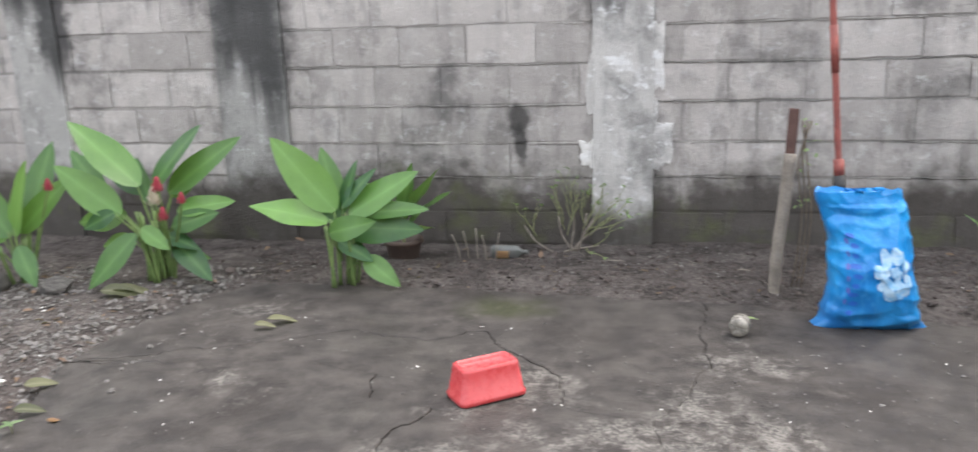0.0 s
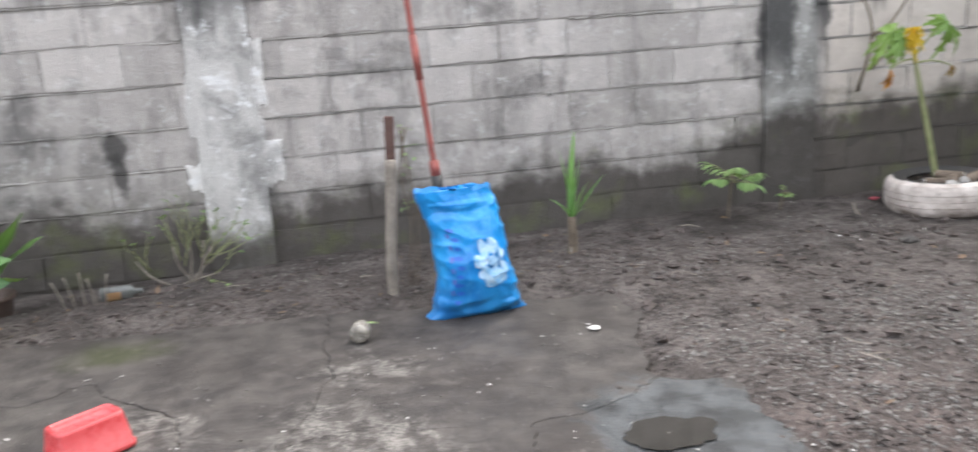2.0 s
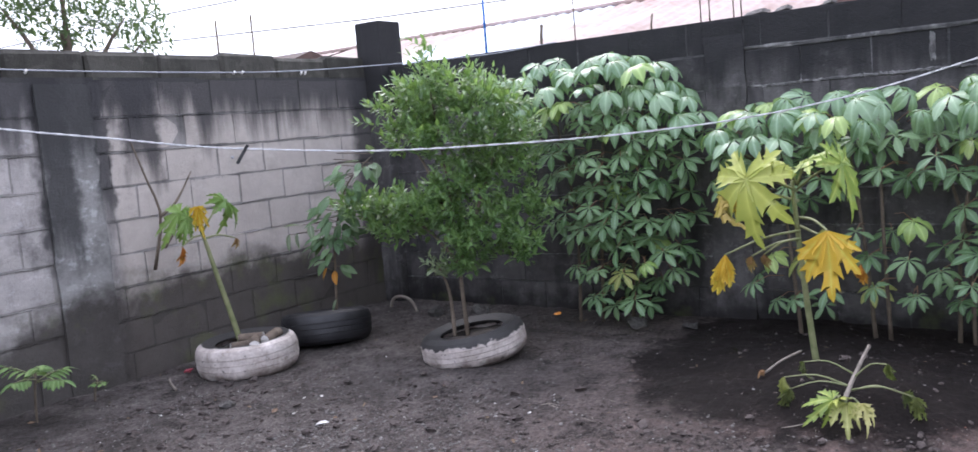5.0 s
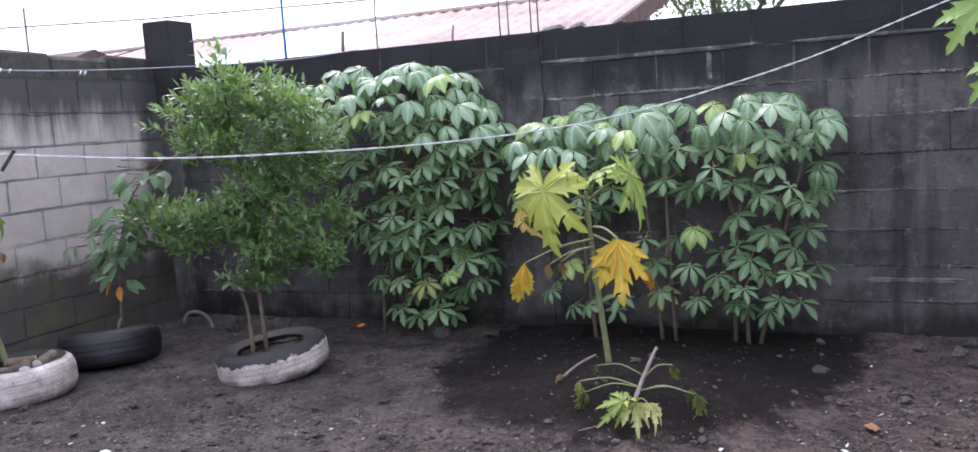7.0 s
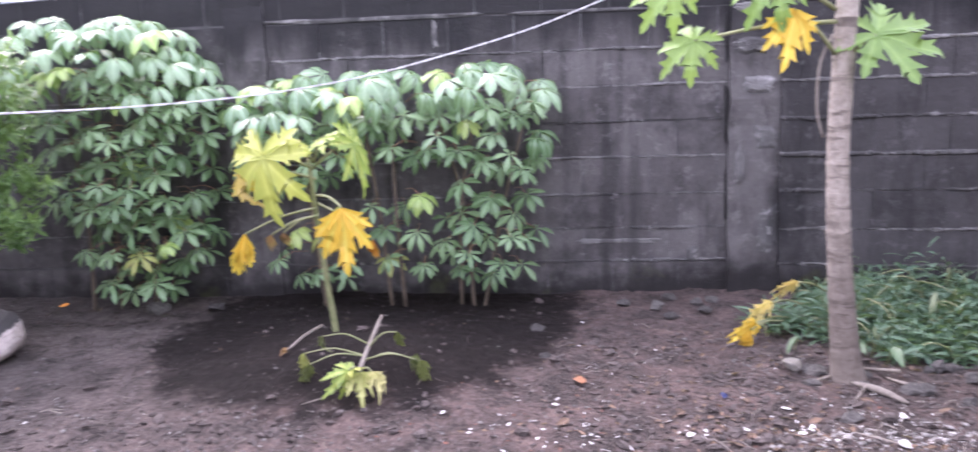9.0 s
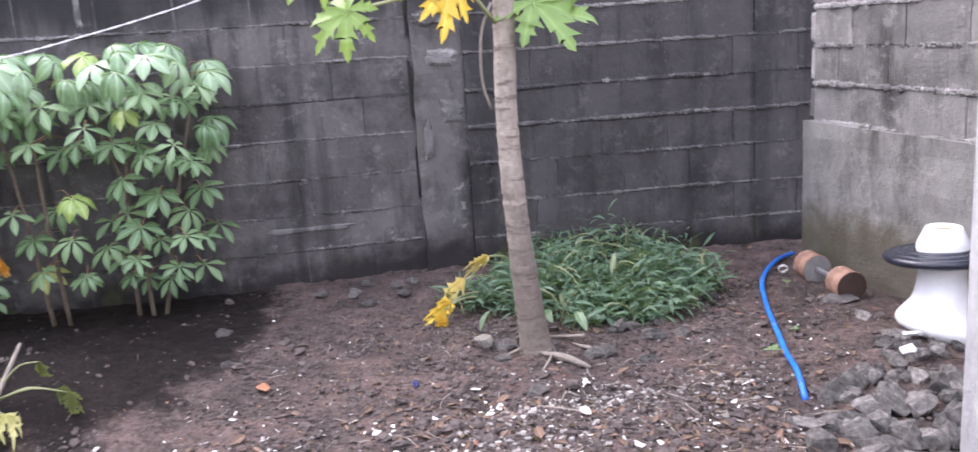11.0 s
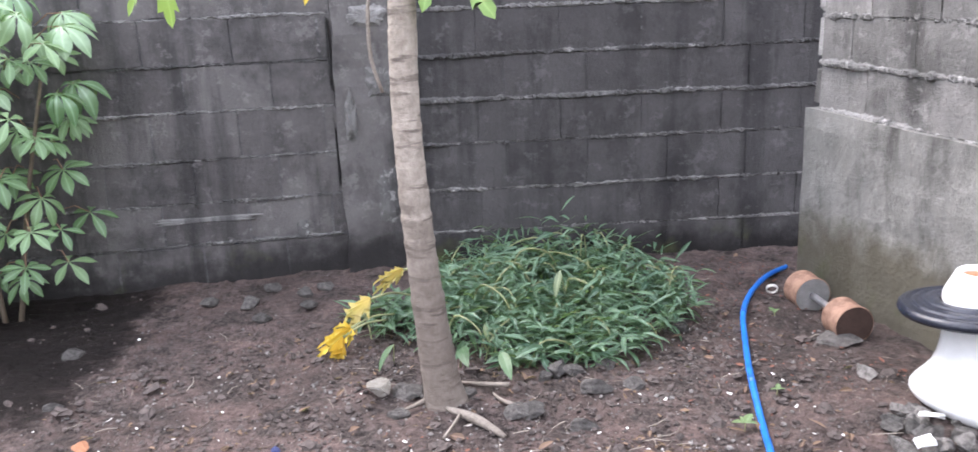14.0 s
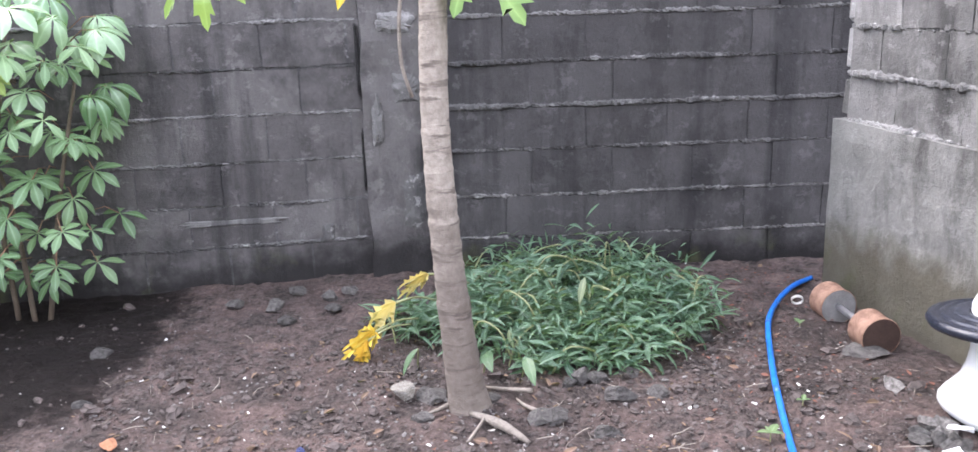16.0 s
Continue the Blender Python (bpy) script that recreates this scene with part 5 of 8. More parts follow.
citrus = thing("citrus_shrub", "dense small-leaved green shrub in flat tiers growing from a tyre", "shrub", (5.25, 2.2, 0.08))
for a, b in (((0.02, 0.09, 0), (0.15, 0.35, 1.75)), ((0.05, 0.11, 0.45), (0.12, 0.75, 0.82)), ((0.06, 0.12, 0.5), (0.2, -0.1, 1.15)), ((0.06, 0.16, 0.6), (0.1, 0.55, 1.35)), ((-0.02, 0.16, 0), (-0.04, 0.24, 0.5))):
    m = (Vector(a) + Vector(b)) / 2 + Vector((0.04, 0.0, 0.05))
    part("stem", tube("stem", curve_points([a, m, b], 8), [0.015 - 0.0013 * i for i in range(9)], M["twig"], 7), citrus)
part("crown", spray_cloud("crown", [
    (0.18, 0.22, 1.56, 0.30, 0.42, 0.13, 125), (0.15, 0.55, 1.44, 0.26, 0.30, 0.12, 75), (0.2, -0.12, 1.47, 0.26, 0.26, 0.14, 70), (0.15, 0.30, 1.30, 0.30, 0.50, 0.10, 110), (0.25, -0.14, 1.26, 0.26, 0.26, 0.12, 60),
    (0.15, 0.34, 1.74, 0.06, 0.06, 0.09, 9), (0.15, 0.35, 1.86, 0.03, 0.03, 0.05, 4),
    (0.10, 0.12, 0.97, 0.24, 0.24, 0.09, 62), (0.08, 0.46, 0.86, 0.24, 0.28, 0.10, 75), (0.02, 0.82, 0.84, 0.22, 0.26, 0.11, 70), (0.12, 0.14, 0.80, 0.26, 0.30, 0.10, 64), (0.05, 0.62, 0.72, 0.18, 0.30, 0.06, 42),
    (0.30, -0.10, 1.06, 0.20, 0.22, 0.12, 50), (0.32, -0.2, 0.82, 0.20, 0.22, 0.10, 45),
    (0.24, 0.12, 1.12, 0.20, 0.28, 0.07, 28), (0.14, 0.05, 0.66, 0.24, 0.28, 0.09, 55), (0.22, -0.24, 0.62, 0.22, 0.20, 0.10, 40), (0.10, 0.10, 0.50, 0.16, 0.18, 0.07, 26)], M["citrus"], 0.084, 5), citrus)
part("low_shoot", spray_cloud("low_shoot", [(-0.02, 0.24, 0.50, 0.08, 0.09, 0.03, 7)], M["low_citrus"], 0.09, 9), citrus, None, "pale narrow leaves of a low side shoot")

guava = thing("guava_sapling", "leafy sapling with drooping oval leaves in a black tyre", "shrub", (5.20, 3.36, 0.10))
GS = [(0, 0, 0), (0.01, -0.02, 0.3), (0.0, -0.07, 0.63), (0.0, -0.22, 0.98), (0.0, -0.46, 1.16)]
part("stem", tube("stem", curve_points(GS, 12), [0.011 - 0.0006 * i for i in range(13)], M["twig"], 7), guava)
M["guava_dark"] = leafy("dark guava leaf", (0.06, 0.12, 0.06), (0.14, 0.23, 0.11), 8.0, 0.3, rib=0.25)
v, f = blade(1.0, 0.44, 0.4, 0.18, 7)
GD = mesh_of("leaf", v, f, M["guava_dark"], True)
rg = random.Random(44)
for i in range(96):
    k = rg.choice((0.38, 0.44, 0.5, 0.5, 0.6, 0.6, 0.66, 0.7, 0.8, 0.9)) + rg.uniform(-0.05, 0.05)
    p0 = curve_points(GS, 40)[int(k * 40)]
    a = rg.uniform(1.6, 5.4)
    out = Vector((math.cos(a) * 0.7, math.sin(a), rg.uniform(-0.1, 0.35)))
    p1 = p0 + out * rg.uniform(0.05, 0.17)
    if i % 2 == 0:
        petiole(guava, p0, p1, 0.003, "twig")
    leaf_ob(guava, GD, p1, (out.x - 0.3, out.y * 0.8, rg.uniform(-1.1, 0.1)), rg.uniform(-30, 30), rg.uniform(0.09, 0.135), Vector((-0.6, 0, 0.8)))
M["guava_leaf"] = leafy("pale underside leaf", (0.16, 0.22, 0.13), (0.34, 0.40, 0.30), 8.0, 0.5)
M["orange_leaf"] = leafy("orange dying leaf", (0.50, 0.17, 0.02), (0.66, 0.28, 0.04), 8.0, 0.55)
v, f = blade(1.0, 0.46, 0.35, 0.15, 7)
GL, OL = mesh_of("leaf", v, f, M["guava_leaf"], True), mesh_of("leaf", v, f, M["orange_leaf"], True)
for p, d, me, s in (((0.0, 0.38, 0.65), (-0.2, 0.15, -1), GL, 0.13), ((0.0, 0.30, 0.66), (-0.2, -0.05, -1), GL, 0.12), ((-0.03, 0.22, 0.72), (-0.3, 0.7, 0.1), GL, 0.13), ((0.0, 0.16, 0.72), (-0.3, -0.3, -0.8), GL, 0.12), ((0.0, -0.48, 1.18), (-0.5, -0.2, 0.5), GL, 0.12), ((0.0, -0.5, 1.12), (-0.5, -0.5, -0.5), GL, 0.15), ((0.0, -0.4, 1.1), (-0.5, 0.5, -0.5), GL, 0.14), ((0.0, -0.36, 1.14), (-0.4, 0.8, 0.1), GL, 0.12), ((0.0, 0.04, 0.42), (-0.4, 0.4, -0.9), OL, 0.09), ((0.0, -0.03, 0.40), (-0.5, -0.4, -0.7), OL, 0.11), ((0, -0.02, 0.2), (-0.4, 0.2, -0.7), GL, 0.09), ((0, -0.05, 0.12), (-0.4, -0.3, -0.7), GL, 0.09)):
    leaf_ob(guava, me, p, d, rng.uniform(-30, 30), s)
    petiole(guava, (0.0, -0.02, p[2] - 0.02) if abs(p[1]) < 0.1 else (0.02, p[1] * 0.3, p[2] + 0.02), p, 0.003, "twig")


# ---- papayas ----
rp = random.Random(12)
PAP = [lobed("leaf", rp, M["papaya"], 1.0, 7, d, c) for d, c in ((0.25, 0.3), (0.5, 0.5), (0.8, 0.6))]
M["papaya_green"] = leafy("green papaya leaf", (0.09, 0.20, 0.05), (0.23, 0.35, 0.09), 6.0, 0.42, rib=0.4)
PAPG = [lobed("leaf", rp, M["papaya_green"], 1.0, 7, d, c) for d, c in ((0.3, 0.5), (0.7, 0.8), (1.1, 1.0))]
YEL = [lobed("leaf", rp, M["yellow"], 1.0, 5, d, c, w) for d, c, w in ((0.25, 0.6, 110), (0.9, 1.8, 120), (0.5, 1.6, 55))]
M["dry_leaf"] = leafy("brown shrivelled leaf", (0.20, 0.10, 0.045), (0.36, 0.20, 0.10), 9.0, 0.7)
M["litter"] = leafy("brown leaf litter", (0.06, 0.036, 0.025), (0.20, 0.125, 0.085), 9.0, 0.8, True, 0.1)
M["wilted_leaf"] = leafy("limp dull green leaf", (0.07, 0.085, 0.03), (0.19, 0.21, 0.08), 9.0, 0.6)
WILT = [lobed("leaf", rp, M["wilted_leaf"], 1.0, 5, 1.0, 1.8, 110)]
DRY = [lobed("leaf", rp, M["dry_leaf"], 1.0, 5, 0.8, 1.6, 70)]
ORANGE = [lobed("leaf", rp, M["orange_leaf"], 1.0, 5, 0.6, 1.6, 50)]
M["pale_leaf"] = leafy("pale yellow-green leaf", (0.36, 0.38, 0.12), (0.55, 0.50, 0.22), 9.0, 0.6)
M["cream_leaf"] = leafy("pale wilted yellow leaf", (0.62, 0.44, 0.10), (0.80, 0.68, 0.30), 9.0, 0.6)
PALE_Y = [lobed("leaf", rp, M["cream_leaf"], 1.0, 5, 0.9, 1.8, 110)]
PALE = [lobed("leaf", rp, M["pale_leaf"], 1.0, 5, 0.6, 1.2, 100)]


def papaya(label, foot, trunk, radii, leaves, seed, rings=0):
    """A papaya: trunk through points, leaves as (start on trunk, leaf base, way the leaf points, up, size, mesh)."""
    base = Vector(foot)
    ob = thing("papaya_tree", label, "papaya tree", foot, 0, "papaya trees")
    pts = curve_points([Vector(p) - base for p in trunk], 260 if rings else 16)
    n = len(pts)
    rr = []
    for i in range(n):
        k = i / (n - 1) * (len(radii) - 1)
        j = min(int(k), len(radii) - 2)
        a = radii[j] + (radii[j + 1] - radii[j]) * (k - j)
        if rings:
            k = min(1.0, max(0.15, (i / n - 0.12) * 8))
            a *= 1 + k * 0.075 * ((i / 10.0 + 2.2 * noise.noise((i * 0.05, 2, 0))) % 1.0) ** 5 + 0.035 * noise.noise((i * 0.13, seed, 0))
        rr.append(a)
    part("trunk", tube("trunk", pts, rr, M["ringed" if rings else "stalk"], 14), ob)
    for s, p, d, up, size, me, *thin in leaves:
        petiole(ob, Vector(s) - base, Vector(p) - base, 0.010 if rings else 0.007, "stalk", 0.02)
        leaf_ob(ob, me, Vector(p) - base, Vector(d), 0, size, Vector(up), narrow=thin[0] if thin else 0.9)
    return ob


papaya("young papaya with yellowing drooping leaves on an earth mound", (5.28, 0.18, 0.10), [(5.28, 0.17, 0.08), (5.25, 0.20, 0.45), (5.2, 0.215, 0.8), (5.17, 0.22, 1.02)], [0.017, 0.014, 0.012, 0.009], [
    ((5.18, 0.2, 0.97), (5.0, 0.38, 1.05), (-0.3, 0.05, -1.0), (-0.85, 0.1, 0.4), 0.36, PAP[2]),
    ((5.18, 0.2, 1.0), (5.10, 0.12, 1.12), (-0.5, -0.6, 0.1), (-0.6, -0.2, 0.8), 0.17, PAP[1]),
    ((5.18, 0.2, 0.98), (5.05, -0.03, 1.10), (-0.1, -0.35, -1.0), (-0.6, -0.7, 0.35), 0.30, PAP[1], 0.42),
    ((5.2, 0.2, 0.84), (5.02, 0.03, 0.80), (-0.15, -0.08, -1.0), (-0.95, 0, 0.15), 0.34, YEL[0]),
    ((5.2, 0.2, 0.84), (5.08, 0.05, 0.80), (-0.1, 0.25, -0.9), (-0.5, 0.8, 0.1), 0.22, PALE[0]),
    ((5.2, 0.2, 0.78), (5.05, 0.52, 0.68), (-0.1, 0.12, -1), (-0.9, -0.4, 0.1), 0.26, YEL[2], 0.8),
    ((5.2, 0.2, 0.92), (5.08, 0.52, 0.98), (-0.1, 0.12, -0.95), (-0.7, 0.7, 0.2), 0.26, PALE_Y[0], 0.5),
    ((5.2, 0.2, 0.92), (5.10, 0.47, 0.97), (-0.2, 0.25, -0.9), (-0.8, 0.5, 0.2), 0.16, YEL[1]),
    ((5.2, 0.2, 0.8), (5.05, -0.10, 0.645), (0, 0, -1), (-0.9, 0.1, 0.2), 0.12, ORANGE[0]),
    ((5.2, 0.2, 0.74), (5.14, 0.42, 0.66), (-0.2, 0.2, -0.9), (-0.9, 0.1, 0.2), 0.10, DRY[0]),
    ((5.2, 0.2, 0.74), (5.14, 0.36, 0.67), (-0.2, -0.2, -0.9), (-0.9, 0.1, 0.2), 0.09, DRY[0]),
    ((5.18, 0.2, 1.0), (5.12, 0.25, 1.10), (-0.6, 0.5, 0.2), (-0.5, -0.1, 0.9), 0.15, PAP[1])], 1)
papaya("tall papaya with ringed grey trunk and few leaves", (4.92, -2.20, 0.02), [(4.91, -2.24, -0.06), (4.915, -2.215, 0.10), (4.905, -2.172, 0.55), (4.9, -2.15, 1.0), (4.9, -2.16, 1.4), (4.9, -2.18, 1.9), (4.9, -2.2, 2.5)], [0.094, 0.064, 0.050, 0.045, 0.044, 0.044, 0.042], [
    ((4.88, -2.12, 1.42), (4.78, -1.93, 1.60), (-0.3, 0.12, -0.8), (-0.9, -0.2, 0.3), 0.27, YEL[0]),
    ((4.88, -2.12, 1.72), (4.70, -1.44, 1.70), (-0.3, 0.45, -0.55), (-0.7, -0.2, 0.6), 0.22, PAPG[1]),
    ((4.88, -2.12, 1.55), (4.72, -1.53, 1.49), (-0.2, 0.8, -0.6), (-0.8, 0.1, 0.6), 0.21, PAPG[1]),
    ((4.90, -2.20, 1.42), (4.88, -2.28, 1.49), (-0.15, -0.75, -0.2), (-0.75, 0, 0.65), 0.32, PAPG[0]),
    ((4.9, -2.12, 1.6), (4.75, -1.85, 1.72), (-0.3, 0.4, -0.5), (-0.7, 0, 0.6), 0.24, PAPG[1]),
    ((4.9, -2.22, 1.9), (4.8, -2.75, 1.85), (-0.2, -0.3, -0.7), (-0.8, 0, 0.4), 0.24, YEL[0]),
    ((4.9, -2.2, 2.3), (4.5, -2.0, 2.35), (-0.8, 0.1, -0.3), (-0.3, 0, 0.9), 0.3, PAPG[1]),
    ((4.9, -2.2, 2.4), (5.0, -1.75, 2.5), (0.1, 0.8, -0.3), (0, 0.2, 0.9), 0.3, PAPG[1]),
    ((4.9, -2.2, 2.4), (5.2, -2.6, 2.5), (0.5, -0.6, -0.3), (0.2, 0, 0.9), 0.3, PAPG[1])], 2, 1)
vine = thing("dry_tendril", "dry grey stalk hanging beside the papaya trunk", "stalk", (4.88, -2.08, 1.08))
part("stalk", tube("stalk", curve_points([(0, 0.0, 0), (-0.01, 0.03, 0.12), (0.0, 0.02, 0.3), (0.01, -0.03, 0.42)], 10), 0.006, M["timber"], 5), vine)
papaya("thin young papaya leaning in a white tyre", (4.46, 3.46, 0.14), [(4.47, 3.46, 0.12), (4.41, 3.473, 0.39), (4.35, 3.487, 0.65), (4.29, 3.5, 0.92)], [0.018, 0.016, 0.014, 0.011], [
    ((4.3, 3.5, 0.9), (4.22, 3.42, 1.06), (-0.2, -0.4, -0.9), (-0.6, -0.7, 0.3), 0.19, YEL[1], 0.7),
    ((4.3, 3.5, 0.9), (4.15, 3.5, 1.03), (-0.7, -0.1, -0.7), (-0.3, -0.8, 0.5), 0.24, PAPG[2], 0.6),
    ((4.3, 3.5, 0.9), (4.17, 3.46, 1.0), (-0.4, -0.3, -0.9), (-0.3, -0.8, 0.5), 0.18, PAPG[1], 0.5),
    ((4.3, 3.5, 0.9), (4.45, 3.46, 1.07), (0.7, -0.3, -0.6), (0.1, -0.8, 0.5), 0.24, PAPG[2], 0.55),
    ((4.31, 3.5, 0.88), (4.10, 3.44, 0.84), (-0.1, -0.1, -1), (0, -1, 0), 0.14, ORANGE[0], 0.6),
    ((4.31, 3.5, 0.86), (4.52, 3.48, 0.83), (0.1, -0.1, -1), (0, -1, 0), 0.09, DRY[0])], 3)
twig = thing("dead_branch", "bare dark branch leaning against the pale wall", "branch", (4.3, 3.9, 0.9))
for pts in ([(-0.03, 0.085, -0.24), (0.0, 0.0, 0.1), (-0.06, 0.02, 0.35), (-0.12, 0.05, 0.6)], [(0.0, 0, 0.1), (0.14, 0.02, 0.18), (0.3, 0.05, 0.36)], [(0.0, 0.0, -0.1), (0.12, 0.02, 0.0)]):
    part("limb", tube("limb", curve_points(pts, 8), [0.012 - 0.001 * i for i in range(9)], M["twig"], 6), twig)

# wilted papaya top on the ground
wilt = thing("wilted_papaya_top", "cut papaya top wilting on the ground", "plant debris", (4.75, -0.10, 0.1))
part("stem", tube("stem", curve_points([(0.26, -0.03, 0.19), (0.08, 0.0, 0.09), (-0.14, 0.0, 0.03)], 8), [0.007, 0.008, 0.009, 0.009, 0.010, 0.010, 0.011, 0.011, 0.011], M["timber"], 8), wilt)
for hub, p, d, me, s, thin in (((0.02, 0.0, 0.07), (0.0, 0.27, 0.09), (-0.1, 0.12, -1.0), PALE[0], 0.15, 0.5), ((0.02, 0.0, 0.07), (-0.04, 0.24, 0.05), (-0.4, 0.1, -0.6), WILT[0], 0.14, 0.5), ((0.10, 0.0, 0.10), (0.09, 0.21, 0.14), (-0.2, 0.3, -0.9), WILT[0], 0.10, 0.5),
                             ((0.0, 0.0, 0.06), (-0.02, -0.26, 0.06), (-0.3, -0.2, -0.6), WILT[0], 0.14, 0.55), ((0.08, 0.0, 0.09), (0.12, -0.13, 0.15), (-0.1, -0.2, -1.0), WILT[0], 0.13, 0.45), ((0.02, 0.0, 0.05), (0.05, -0.2, 0.05), (-0.2, -0.5, -0.3), WILT[0], 0.12, 0.6),
                             ((-0.12, 0.0, 0.03), (-0.18, -0.03, 0.06), (-0.9, -0.1, -0.25), PALE[0], 0.17, 0.9), ((-0.12, 0.0, 0.03), (-0.16, 0.03, 0.06), (-0.8, 0.35, -0.2), PAP[2], 0.15, 0.7), ((-0.12, 0.0, 0.03), (-0.17, -0.08, 0.06), (-0.8, -0.45, -0.2), PALE[0], 0.15, 0.7), ((-0.12, 0.0, 0.03), (-0.2, 0.0, 0.08), (-0.7, 0.0, 0.2), PAP[1], 0.10, 0.7)):
    petiole(wilt, hub, p, 0.0045, "stalk", 0.03)
    leaf_ob(wilt, me, p, d, rng.uniform(-40, 40), s, Vector((-0.6, 0, 0.6)), narrow=thin)
stick = thing("fallen_stalk", "dry brown leaf stalk on the mound", "plant debris", (5.15, 0.30, ground_height(5.15, 0.3) + 0.012), -18)
part("stalk", tube("stalk", curve_points([(-0.14, 0, -0.01), (0, 0, 0.02), (0.16, 0, 0.03)], 6), 0.006, M["timber"], 6), stick)
leaf_ob(stick, DRY[0], (-0.14, 0, 0.0), (-1, 0.2, -0.1), 0, 0.06)

# yellow leaves fallen by the tall papaya
for x, y, z, d, s, me, thin in ((5.43, -1.93, 0.11, (-0.55, 0.75, -0.25), 0.19, YEL[1], 0.6), (5.50, -2.02, 0.20, (-0.3, 0.75, -0.45), 0.22, PALE_Y[0], 0.5), (5.56, -2.16, 0.29, (-0.2, 0.8, -0.35), 0.20, PALE_Y[0], 0.38), (5.40, -1.9, 0.09, (-0.2, 0.2, -0.5), 0.15, YEL[2], 0.8)):
    ob = thing("fallen_leaf", "wilted bright yellow papaya leaf beside the green vines", "leaf", (x, y, z), 0, "fallen yellow leaves")
    leaf_ob(ob, me, (0, 0, 0), d, rng.uniform(-20, 20), s, Vector((-0.75, 0.1, 0.65)), narrow=thin)
    petiole(ob, (0, 0, 0), (0.10, -0.18, 0.06 - z * 0.5), 0.006, "stalk", 0.02)


# ---- low vines ----
def build_vines():
    """Leaning sprigs with long narrow drooping leaves, and bare runners arching between them."""
    r = random.Random(31)
    verts, faces = [], []
    kinds = [leaflet(1.0, w, d, 0.35, 5, 1.05) for w, d in ((0.13, 0.5), (0.17, 0.8), (0.11, 0.3), (0.19, 1.0))]

    def put(p, d, s):
        v, f = r.choice(kinds)
        m = Matrix.Translation(p) @ frame_to(d, Vector((0, 0, 1)), r.uniform(-40, 40)) @ Matrix.Diagonal((s, s, s, 1))
        o = len(verts)
        verts.extend(m @ Vector(c) for c in v)
        faces.extend(tuple(i + o for i in t) for t in f)

    n = 0
    runners = []
    while n < 600:
        x, y = r.uniform(4.95, 6.3), r.uniform(-3.75, -1.95)
        u, w = (x - 5.74) / 0.60, (y + 2.80) / 0.72
        q = u * u + w * w
        if q > 1 + 0.8 * noise.noise((x * 3.4, y * 3.4, 0)) or noise.noise((x * 4.2, y * 4.2, 4)) < r.uniform(-0.9, -0.1):
            continue
        n += 1
        h = max(0.05, (0.27 - 0.16 * q) * (1 + 0.8 * noise.noise((x * 4, y * 4, 9))) * r.uniform(0.45, 1.3))
        lean = Vector((r.uniform(-0.8, 0.4), r.uniform(-0.7, 0.7), 1.0)).normalized()
        foot = Vector((x, y, ground_height(x, y)))
        size = r.uniform(0.075, 0.145)
        turn = r.uniform(0, 6.28)
        count = r.randint(6, 11)
        for k in range(count):
            a = turn + k * 2.4
            g = 0.3 + 0.7 * k / count
            put(foot + lean * h * g, Vector((math.cos(a), math.sin(a), r.uniform(0.0, 0.9) * g)) + lean * 0.3 * g, size * r.uniform(0.6, 1.1))
        if n % 10 == 0:
            runners.append((foot + lean * h * 0.8, Vector((r.uniform(-0.15, 0.1), r.uniform(-0.16, 0.16), 0.0))))
    patch = tagged(part("vine_patch", mesh_of("vine_patch", verts, faces, M["grass"], False)), "low tangled patch of narrow-leaved green vines", "vines", kind="stuff")
    for a, d in runners:
        part("runner", tube("runner", curve_points([a - d * 0.5 + Vector((0, 0, -0.06)), a + Vector((0, 0, 0.03)), a + d, a + d * 1.5 + Vector((0, 0, -0.10))], 10), 0.0035, M["stalk"], 5), patch)


build_vines()
v, f = blade(1.0, 0.26, 0.3, 0.3, 7)
PALE_LEAF = mesh_of("leaf", v, f, M["low_citrus"], True)
for x, y, z, d, s in ((5.42, -2.78, 0.27, (-0.3, 0.35, -0.9), 0.12), (5.18, -2.42, 0.17, (-0.2, -0.1, -0.9), 0.08)):
    ob = thing("vine_leaf", "single pale dying leaf hanging in the green vines", "leaf", (x, y, z), 0, "pale vine leaves")
    leaf_ob(ob, PALE_LEAF, (0, 0, 0), d, 20, s, Vector((-0.8, 0.2, 0.4)))
    petiole(ob, (0.05, -0.03, -0.12), (0, 0, 0), 0.003)
for x, y, d, s in ((5.1, -2.32, (-0.8, 0.1, 0.1), 0.14), (5.02, -2.45, (-0.9, 0.0, -0.2), 0.13), (5.2, -2.08, (-0.4, 0.5, -0.3), 0.12)):
    ob = thing("vine_leaf", "single broad grey-green vine leaf near the papaya trunk", "leaf", (x, y, 0.12), 0, "broad vine leaves")
    v, f = blade(1.0, 0.34, 0.5, 0.25, 7)
    leaf_ob(ob, mesh_of("leaf", v, f, M["guava_dark"], True), (0, 0, 0), d, rng.uniform(-30, 30), s)
    petiole(ob, (0.1, 0, -0.14), (0, 0, 0), 0.004)


# ---- blue sack with its pole ----
SACK = pose(1.56, 2.74, -0.01, 0, 0, 4)


